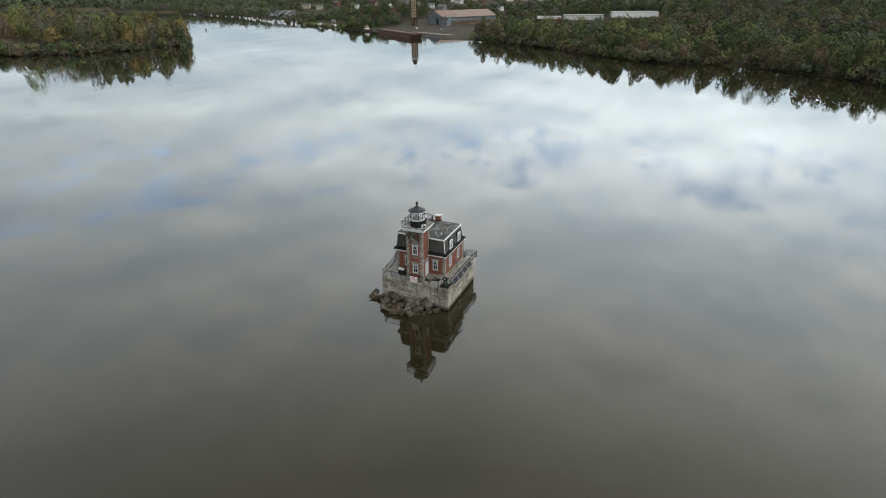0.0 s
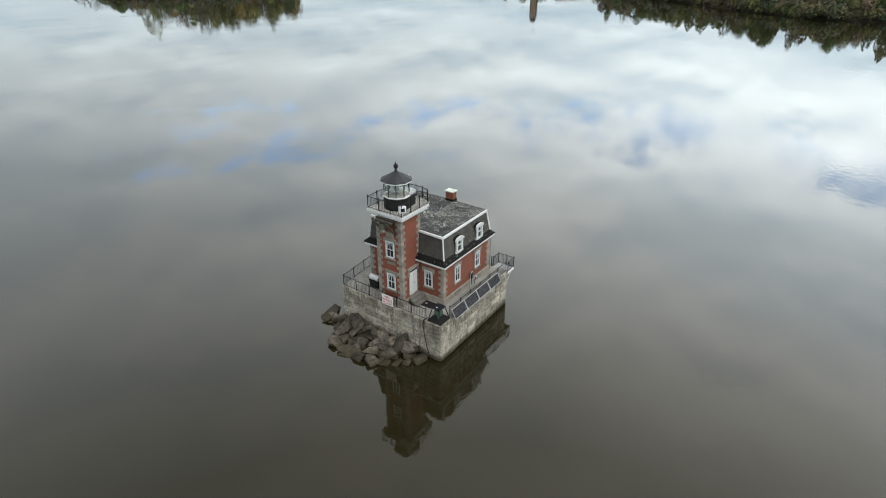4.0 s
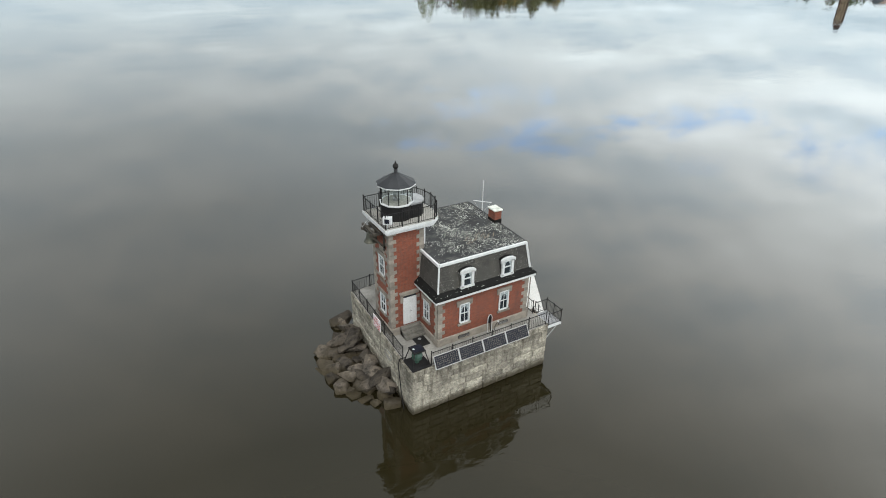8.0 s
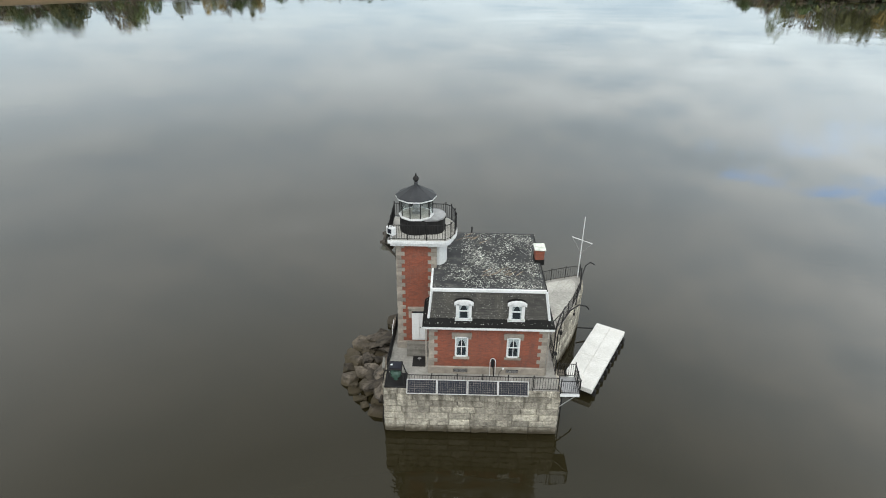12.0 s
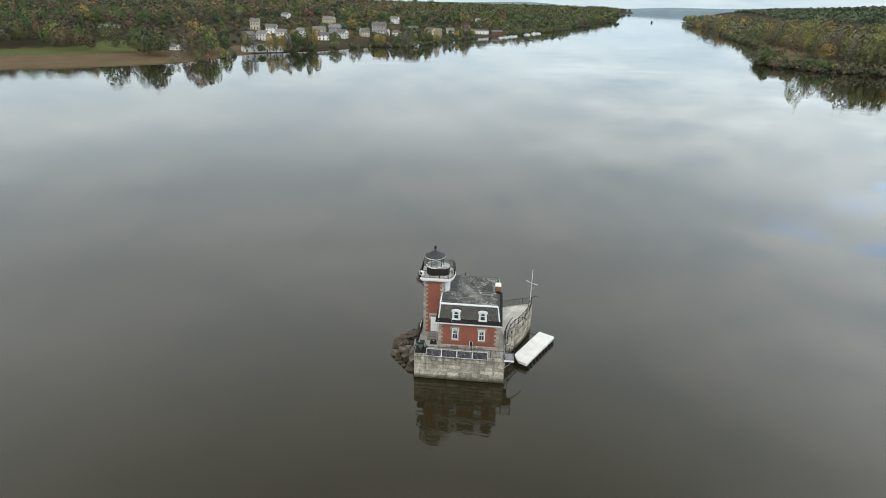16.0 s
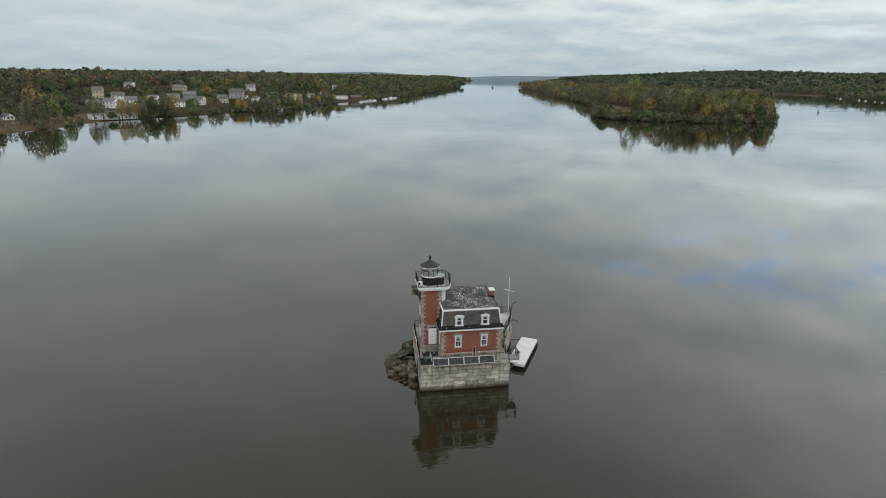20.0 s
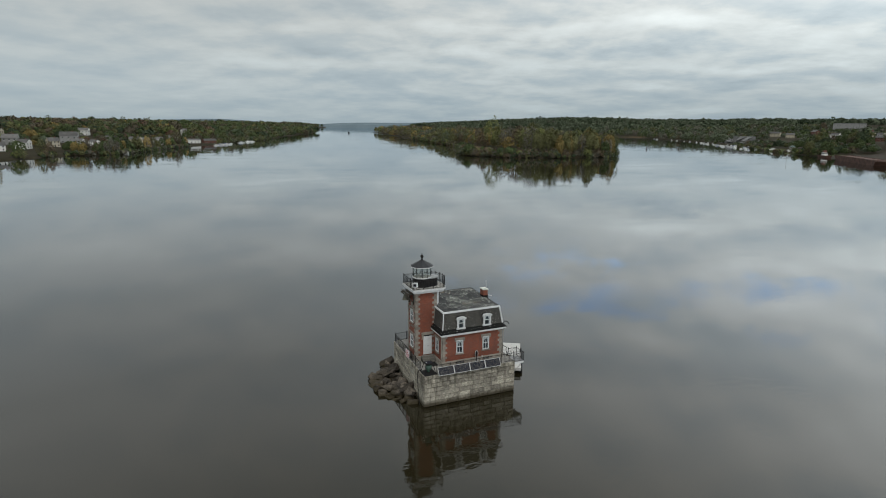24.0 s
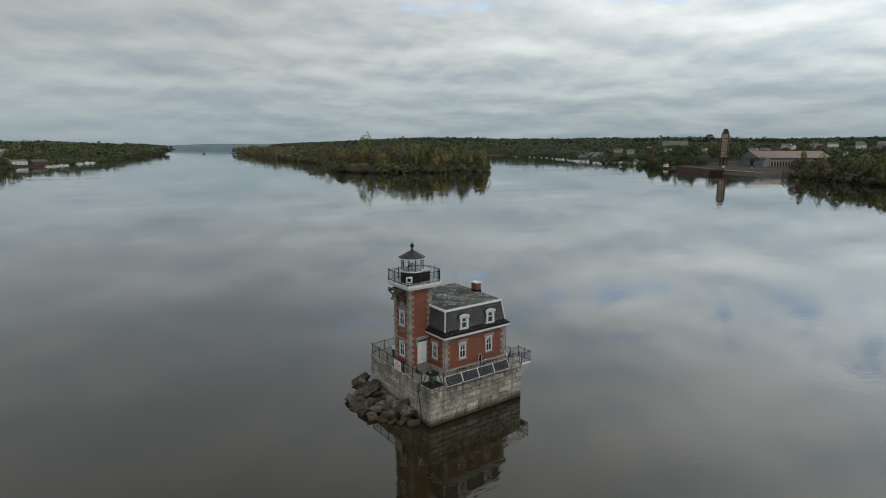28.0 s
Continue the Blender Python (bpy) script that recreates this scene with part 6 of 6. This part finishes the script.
def leaf_cloud(r, n, wide, tall, size, low=0.18):
    """n leaf clumps over one rounded crown made of boughs: an array (n, 3, 3) for that spread and height."""
    k = int(r.integers(7, 12))
    base = tall * low
    half = (tall - base) / 2
    a = r.uniform(0, 6.283) + np.arange(k) * 2.4
    up = np.clip(1 - 1.45 * (np.arange(k) + 0.5) / k + r.normal(0, 0.10, k), -0.6, 1)
    flat = np.sqrt(np.maximum(1 - up ** 2, 0))
    axis = np.stack([flat * np.cos(a), flat * np.sin(a), up], -1)
    reach = r.uniform(0.46, 0.64, k)
    rad = r.uniform(0.34, 0.52, k)
    w = r.choice(k, n, p=rad ** 2 / np.sum(rad ** 2))
    out = r.normal(0, 1, (n, 3)) + axis[w] * 0.95
    out /= np.linalg.norm(out, axis=1)[:, None]
    c = axis[w] * reach[w][:, None] + out * (rad[w] * r.uniform(0.80, 1.06, n))[:, None]
    # boughs hang wider below the middle and close in towards the top
    lean = 1.0 - 0.22 * np.clip(c[:, 2], -0.5, 1)
    c = np.stack([c[:, 0] * wide / 2 * lean, c[:, 1] * wide / 2 * lean, base + half * (1 + c[:, 2])], -1)
    c[:, 2] = np.maximum(c[:, 2], 0.3)
    nrm = out + axis[w] * 0.4 + r.normal(0, 0.50, (n, 3))
    u = np.cross(nrm, r.normal(0, 1, (n, 3)))
    u /= np.linalg.norm(u, axis=1)[:, None]
    v = np.cross(nrm / np.linalg.norm(nrm, axis=1)[:, None], u)
    s = size * r.uniform(0.6, 1.3, n)[:, None]
    return np.stack([c - u * s - v * s * 0.7, c + u * s - v * s * 0.5, c + u * s * 0.2 + v * s * 0.9], 1)


def leaf_mesh(name, clumps, mats, idx=None):
    n = len(clumps)
    me = bpy.data.meshes.new(name)
    me.vertices.add(n * 3)
    me.vertices.foreach_set("co", np.ascontiguousarray(clumps, dtype=np.float32).reshape(-1))
    me.loops.add(n * 3)
    me.loops.foreach_set("vertex_index", np.arange(n * 3, dtype=np.int32))
    me.polygons.add(n)
    me.polygons.foreach_set("loop_start", np.arange(0, n * 3, 3, dtype=np.int32))
    me.polygons.foreach_set("loop_total", np.full(n, 3, dtype=np.int32))
    for m in mats:
        me.materials.append(m)
    if idx is not None:
        me.polygons.foreach_set("material_index", idx.astype(np.int32))
    me.update(calc_edges=True)
    return me


def tree_kind(seed, mat, wide, tall, n, lab):
    """One tree with trunk, limbs and a ragged crown."""
    r, q = np.random.default_rng(seed), random.Random(seed)
    t = thing("tree", 0, 0, -500, lab, "tree", "trees along the banks")
    bm = rod((0, 0, -0.5), (q.uniform(-0.5, 0.5), q.uniform(-0.5, 0.5), tall * 0.55), tall * 0.022, 6, r2=tall * 0.010)
    for k in range(6):
        a, z = q.uniform(0, 6.28), tall * q.uniform(0.2, 0.5)
        rod((0, 0, z), (math.cos(a) * wide * 0.34, math.sin(a) * wide * 0.34, z + tall * q.uniform(0.15, 0.35)), tall * 0.009, 4, bm, tall * 0.003)
    part("trunk", bm, BARK, t)
    part("crown", leaf_mesh("crown", leaf_cloud(r, int(n * 1.5), wide, tall, 0.58, -0.05), [LEAF[mat]]), None, t)
    return t


KINDS = [tree_kind(s, m, w, h, n, lab) for s, m, w, h, n, lab in (
    (1, 0, 12, 20, 700, "olive autumn tree at the water's edge"), (2, 2, 11, 22, 640, "golden autumn tree at the water's edge"), (3, 1, 12, 18, 720, "green leafy tree at the water's edge"),
    (4, 3, 11, 17, 560, "brown autumn tree on the bank"), (5, 0, 9, 24, 520, "tall thin olive tree on the bank"), (6, 5, 9, 21, 260, "half bare grey tree on the bank"),
    (7, 4, 9, 14, 520, "russet autumn tree on the bank"), (8, 1, 8, 9, 460, "low green waterside bush"), (9, 3, 7, 7, 420, "low brown waterside bush"), (10, 2, 14, 21, 760, "broad golden willow on the bank"))]


def clear_of_sites(x, y):
    ok = np.ones(len(x), bool)
    for sx, sy, rad, front in SITES:
        dx, dy = -sx, -40 - sy
        ln = math.hypot(dx, dy)
        dx, dy = dx / ln, dy / ln
        s = np.clip((x - sx) * dx + (y - sy) * dy, 0, front)
        ok &= np.hypot(x - sx - s * dx, y - sy - s * dy) > rad * (1 - 0.35 * s / max(front, 1)) + 2.5
    return ok


def wooded(x, y):
    """Where trees may stand, by bank: flags and the distance inland."""
    h, L, I, R = land(x, y)
    ok = (h > 0.45) & clear_of_sites(x, y)
    ok &= ~((L > -20) & (x < -188) & (y < 470) & (L < np.clip((-x - 205) * 0.95, 9, 135)) & ~((x > -262) & (y > 432)))
    ok &= ~((I > -20) & (I < 30) & (x < 330) & (y > 530) & (y < 700))
    ok &= ~((R > -20) & (x > 478) & (x < 775) & (y > 168) & (y < 336) & (R < 170))
    ok &= ~((R > -20) & (R < 45) & (y > 395) & (y < 500))
    ok &= ~((R > -20) & (R < 50) & (x > 960) & (y > 1150) & (y < 1700))
    return ok, h, L, I, R


rng = random.Random(77)
shore = []
for poly, a, b, step in ((LEFT, 4, 12, 6.0), (ISLE, 3, 12, 5.5), (RIGHT, 6, 18, 5.0)):
    for i in range(a, b):
        (x0, y0), (x1, y1) = poly[i % len(poly)], poly[(i + 1) % len(poly)]
        ln = math.hypot(x1 - x0, y1 - y0)
        nx, ny = -(y1 - y0) / ln, (x1 - x0) / ln
        sgn = 1 if inside_distance(poly, np.array([(x0 + x1) / 2 + nx * 4]), np.array([(y0 + y1) / 2 + ny * 4]))[0] > 0 else -1
        s = 0.0
        while s < ln:
            off = rng.uniform(2, 11) * sgn
            shore.append((x0 + (x1 - x0) * s / ln + nx * off, y0 + (y1 - y0) * s / ln + ny * off))
            s += step * rng.uniform(0.7, 1.3)
sx, sy = np.array([p[0] for p in shore]), np.array([p[1] for p in shore])
ok, hh, _, II, RR = wooded(sx, sy)
ok &= np.hypot(sx, sy) < 760
picked = [i for i in range(len(shore)) if ok[i]]
rng.shuffle(picked)
for i in picked[:285]:
    x, y = shore[i]
    if II[i] > -5:
        k = rng.choice((7, 8)) if x < 268 and y < 620 else rng.choice((0, 1, 1, 4, 4, 0, 5, 2, 8)) if x < 350 else rng.choice((6, 6, 0, 2, 3))
    elif RR[i] > -5:
        k = rng.choice((0, 0, 2, 7, 7, 8, 3, 0, 4))
    else:
        k = rng.choice((0, 9, 5, 3, 4, 7, 2, 1))
    sc = rng.uniform(0.75, 1.15) * (1.12 if II[i] > -5 else 0.82 if RR[i] > -5 else 0.62 if y > 500 else 0.85)
    copy_thing(KINDS[k], pose(x, y, hh[i] - 0.2, 0, 0, rng.uniform(0, 360)) @ Matrix.Diagonal((sc, sc, sc * rng.uniform(0.85, 1.1), 1)))
for s, k, sc in ((-15, 0, 0.8), (-9, 5, 0.7), (-3, 7, 0.8), (4, 1, 0.75), (9, 4, 0.6), (14, 9, 0.7), (19, 5, 0.9)):
    x, y = -188 + 0.6 * 8 + 0.8 * s, 427 - 0.8 * 8 + 0.6 * s
    copy_thing(KINDS[k], pose(x, y, max(height_at(x, y), 0.1) - 0.2, 0, 0, s * 40) @ Matrix.Diagonal((sc, sc, sc, 1)))
for k in KINDS:
    for o in list(k.children):
        bpy.data.objects.remove(o)
    bpy.data.objects.remove(k)


def woods(name, r0, r1, step, n, size, seed, label):
    """The closed woods behind the shore trees, joined; crowns of many heights with dark gaps between them."""
    r = np.random.default_rng(seed)
    g = np.arange(-r1, r1, step)
    x, y = np.meshgrid(g, g[g > -330])
    x, y = x.reshape(-1), y.reshape(-1)
    x, y = x + r.uniform(-0.42, 0.42, len(x)) * step, y + r.uniform(-0.42, 0.42, len(y)) * step
    rad, az = np.hypot(x, y), np.degrees(np.arctan2(x, y))
    sel = (rad > r0) & (rad < r1) & (az > -52) & (az < 122)
    x, y = x[sel], y[sel]
    ok, h, L, I, R = wooded(x, y)
    inland = np.maximum(np.maximum(L, I), R)
    town = ((R > 60) & (x > 830) & (y > 250) & (y < 950)) | ((L > 40) & (x > -330) & (x < -30) & (y > 400) & (y < 900))
    ok &= inland > (5 if r0 < 800 else 3)
    ok &= r.uniform(0, 1, len(x)) > np.where(town & (R > 0), 0.60, np.where(town, 0.30, 0.16))
    x, y, h, L, I, R, inland, town = (a[ok] for a in (x, y, h, L, I, R, inland, town))
    out, idx = [], []
    tone = wobble(x, y, 70.0, 5.0) * 0.35 + r.normal(0, 0.75, len(x))
    lift = 1.0 + 0.22 * wobble(x, y, 95.0, 8.0)
    for i in range(len(x)):
        f = float(np.clip(0.5 + tone[i] * 0.3, 0, 0.999))
        if I[i] > 0:
            scrub = x[i] < 268 and y[i] < 620
            m = (6, 1, 0, 3, 8)[int(f * 5)] if scrub else (9, 0, 7, 5, 9, 2, 0, 3, 0, 2)[int(f * 10)] if y[i] < 700 else (0, 9, 5, 7, 0, 2, 3, 0, 7, 5)[int(f * 10)]
            ht = r.uniform(4, 8) if scrub else r.uniform(16, 26) if y[i] < 560 else r.uniform(13, 20)
        elif L[i] > 0:
            m = ((8, 6, 6, 1, 8, 3, 0, 1, 8, 5) if x[i] < -190 else (6, 1, 6, 1, 8, 1, 0, 7, 1, 3))[int(f * 10)] if r.uniform() > 0.10 else (0, 4, 9, 2)[int(r.integers(0, 4))]
            ht = r.uniform(3, 8) if town[i] else r.uniform(13, 20) if y[i] < 520 and L[i] < 220 else r.uniform(9, 18)
        elif x[i] < 850 and y[i] < 330:
            m = (1, 0, 9, 1, 7, 0, 1, 9, 3, 0)[int(f * 10)] if inland[i] < 90 else (1, 6, 0, 5, 8, 1, 0, 7, 3, 6)[int(f * 10)]
            ht = r.uniform(9, 17)
        else:
            # farther right-bank woods take greyer sage leaves: distance haze put into the colour
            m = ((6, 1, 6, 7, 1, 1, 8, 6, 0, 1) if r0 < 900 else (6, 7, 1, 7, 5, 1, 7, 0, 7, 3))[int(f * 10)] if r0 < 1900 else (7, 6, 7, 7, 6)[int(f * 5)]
            ht = r.uniform(5, 9) if town[i] or (R[i] < 90 and 330 < y[i] < 700) else r.uniform(11, 18)
        if r.uniform() < 0.10:
            ht *= 1.3
        ht *= lift[i]
        # a few broad old crowns stand over many slim ones
        wide = step * (0.62 + 1.05 * r.uniform() ** 1.6)
        ht *= 0.72 + 0.30 * wide / step
        k = int(n * np.clip((wide / step) ** 1.5, 0.5, 1.7))
        q = leaf_cloud(r, k, min(wide, ht * 1.25), ht, size * r.uniform(0.85, 1.15), -0.16 if inland[i] < 22 else 0.04)
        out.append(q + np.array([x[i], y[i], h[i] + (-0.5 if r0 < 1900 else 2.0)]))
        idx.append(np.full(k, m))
    return tagged(new(name, leaf_mesh(name, np.concatenate(out), LEAF, np.concatenate(idx))), label, "woods", kind="stuff")


woods("near_woods", 200, 900, 12.0, 400, 0.64, 1, "mixed autumn woods on the near banks")
woods("middle_woods", 900, 1900, 15.5, 70, 1.6, 2, "mixed autumn woods farther up the river")


def brush(name, step, seed, label):
    """Low bushes and overhanging boughs right at the water's edge, joined."""
    r = np.random.default_rng(seed)
    pts = []
    for poly, i0, i1 in ((LEFT, 3, 14), (ISLE, 0, 15), (RIGHT, 2, 19)):
        for k in range(i0, i1):
            (x0, y0), (x1, y1) = poly[k], poly[(k + 1) % len(poly)]
            m = int(math.hypot(x1 - x0, y1 - y0) / step)
            f = (np.arange(m) + r.uniform(0, 1, m)) / max(m, 1)
            pts.append(np.stack([x0 + (x1 - x0) * f, y0 + (y1 - y0) * f], -1) + r.normal(0, 4.5, (m, 2)))
    p = np.concatenate(pts)
    ok, h, L, I, R = wooded(p[:, 0], p[:, 1])
    d = np.maximum(np.maximum(L, I), R)
    ok = (np.hypot(p[:, 0], p[:, 1]) < 1100) & (d > 0.0) & (d < 9) & (ok | (h < 0.5)) & clear_of_sites(p[:, 0], p[:, 1])
    ok &= ~((p[:, 0] < -215) & (p[:, 1] < 470)) & ~((p[:, 0] > 478) & (p[:, 0] < 775) & (p[:, 1] > 168) & (p[:, 1] < 336))
    p, h = p[ok], h[ok]
    out, idx = [], []
    for i in range(len(p)):
        ht = r.uniform(2.5, 5.0) if p[i, 0] < 0 and p[i, 1] > 500 or p[i, 0] > 600 else r.uniform(3.0, 9.0)
        out.append(leaf_cloud(r, 66, ht * 1.05, ht, 0.66, -0.15) + np.array([p[i, 0], p[i, 1], h[i] - 0.6]))
        idx.append(np.full(66, (0, 1, 7, 8, 3, 6, 9, 5)[int(r.integers(0, 8))]))
    return tagged(new(name, leaf_mesh(name, np.concatenate(out), LEAF, np.concatenate(idx))), label, "bushes", kind="stuff")


brush("shore_bushes", 0.55, 9, "olive and brown bushes overhanging the water")
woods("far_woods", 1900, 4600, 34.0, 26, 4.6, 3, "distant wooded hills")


def far_hills():
    """Blue hills on the horizon, far behind everything else, their haze painted in."""
    bm = bmesh.new()
    prev = None
    for i in range(181):
        a = radians(-60 + i)
        h = 34 + 12 * math.sin(a * 5.1 + 0.6) + 17 * math.sin(a * 13.7 + 2.0) + 7 * math.sin(a * 31.0)
        rise = [bm.verts.new((r * math.sin(a), r * math.cos(a), z)) for r, z in ((4780, -2), (4800, h * 0.55), (4840, h))]
        if prev:
            for k in (0, 1):
                bm.faces.new((prev[k], rise[k], rise[k + 1], prev[k + 1]))
        prev = rise
    m, nt, bs = node_mat("far_hills_with_haze")
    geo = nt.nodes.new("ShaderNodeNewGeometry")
    # haze is put into the base colour and lifted by a faint glow
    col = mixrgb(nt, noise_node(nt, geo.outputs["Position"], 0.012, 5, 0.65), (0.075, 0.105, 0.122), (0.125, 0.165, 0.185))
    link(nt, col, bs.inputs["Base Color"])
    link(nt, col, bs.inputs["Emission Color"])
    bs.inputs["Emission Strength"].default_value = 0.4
    bs.inputs["Roughness"].default_value = 1.0
    return tagged(part("backdrop", bm, m), "wooded hills on the horizon, haze painted into their pale blue", "hills", kind="structure")


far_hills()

# granite blocks of the pier wall
def block_mesh(seed):
    """A rock-faced block: drafted edges, a rough bulging face."""
    r = random.Random(seed)
    bm = bmesh.new()
    xs, zs = (-0.5, -0.46, -0.2, 0.12, 0.45, 0.5), (-0.485, -0.40, 0.02, 0.40, 0.485)
    vs = [[bm.verts.new((x, -0.40 if i in (0, 5) or j in (0, 4) else -0.50 + r.uniform(-0.16, 0.05), z + (r.uniform(-0.04, 0.04) if 0 < j < 4 else 0))) for i, x in enumerate(xs)] for j, z in enumerate(zs)]
    back = [bm.verts.new(p) for p in ((-0.5, 0.5, -0.485), (0.5, 0.5, -0.485), (0.5, 0.5, 0.485), (-0.5, 0.5, 0.485))]
    for j in range(4):
        for i in range(5):
            bm.faces.new((vs[j][i], vs[j][i + 1], vs[j + 1][i + 1], vs[j + 1][i]))
    bm.faces.new([*vs[0][::-1], back[0], back[1]])
    bm.faces.new([*vs[4], back[2], back[3]])
    bm.faces.new([*[row[0] for row in vs], back[3], back[0]])
    bm.faces.new([*[row[5] for row in vs[::-1]], back[1], back[2]])
    bmesh.ops.recalc_face_normals(bm, faces=bm.faces)
    return mesh_of("block", bm, GRANITE)


BLOCKS = [block_mesh(s) for s in range(6)]
rng = random.Random(3)
COURSES = [(-0.55, 0.02), (0.02, 0.56), (0.56, 1.08), (1.08, 1.58), (1.58, 2.08), (2.08, 2.56), (2.56, 3.02), (3.02, 3.47)]
for i in range(len(PIER)):
    a, b = Vector(PIER[i]), Vector(PIER[(i + 1) % len(PIER)])
    d = b - a
    ln = d.length
    ang = math.degrees(math.atan2(d.y, d.x))
    nrm = Vector((-d.y, d.x)).normalized()
    for c, (z0, z1) in enumerate(COURSES):
        cap = c == len(COURSES) - 1
        pos = 0.0
        while pos < ln - 0.01:
            step = rng.uniform(0.9, 1.75) if pos else rng.uniform(0.5, 1.3)
            if ln - pos - step < 0.45:
                step = ln - pos
            m = a + d * ((pos + step / 2) / ln) + nrm * (0.10 if not cap else 0.14)
            blk = part("coping_stone" if cap else "block", rng.choice(BLOCKS), None, pier)
            blk.matrix_basis = pose(m.x, m.y, (z0 + z1) / 2, 0, 0, ang) @ Matrix.Diagonal((step - 0.028, 0.30 if not cap else 0.42, z1 - z0 - 0.028, 1))
            pos += step
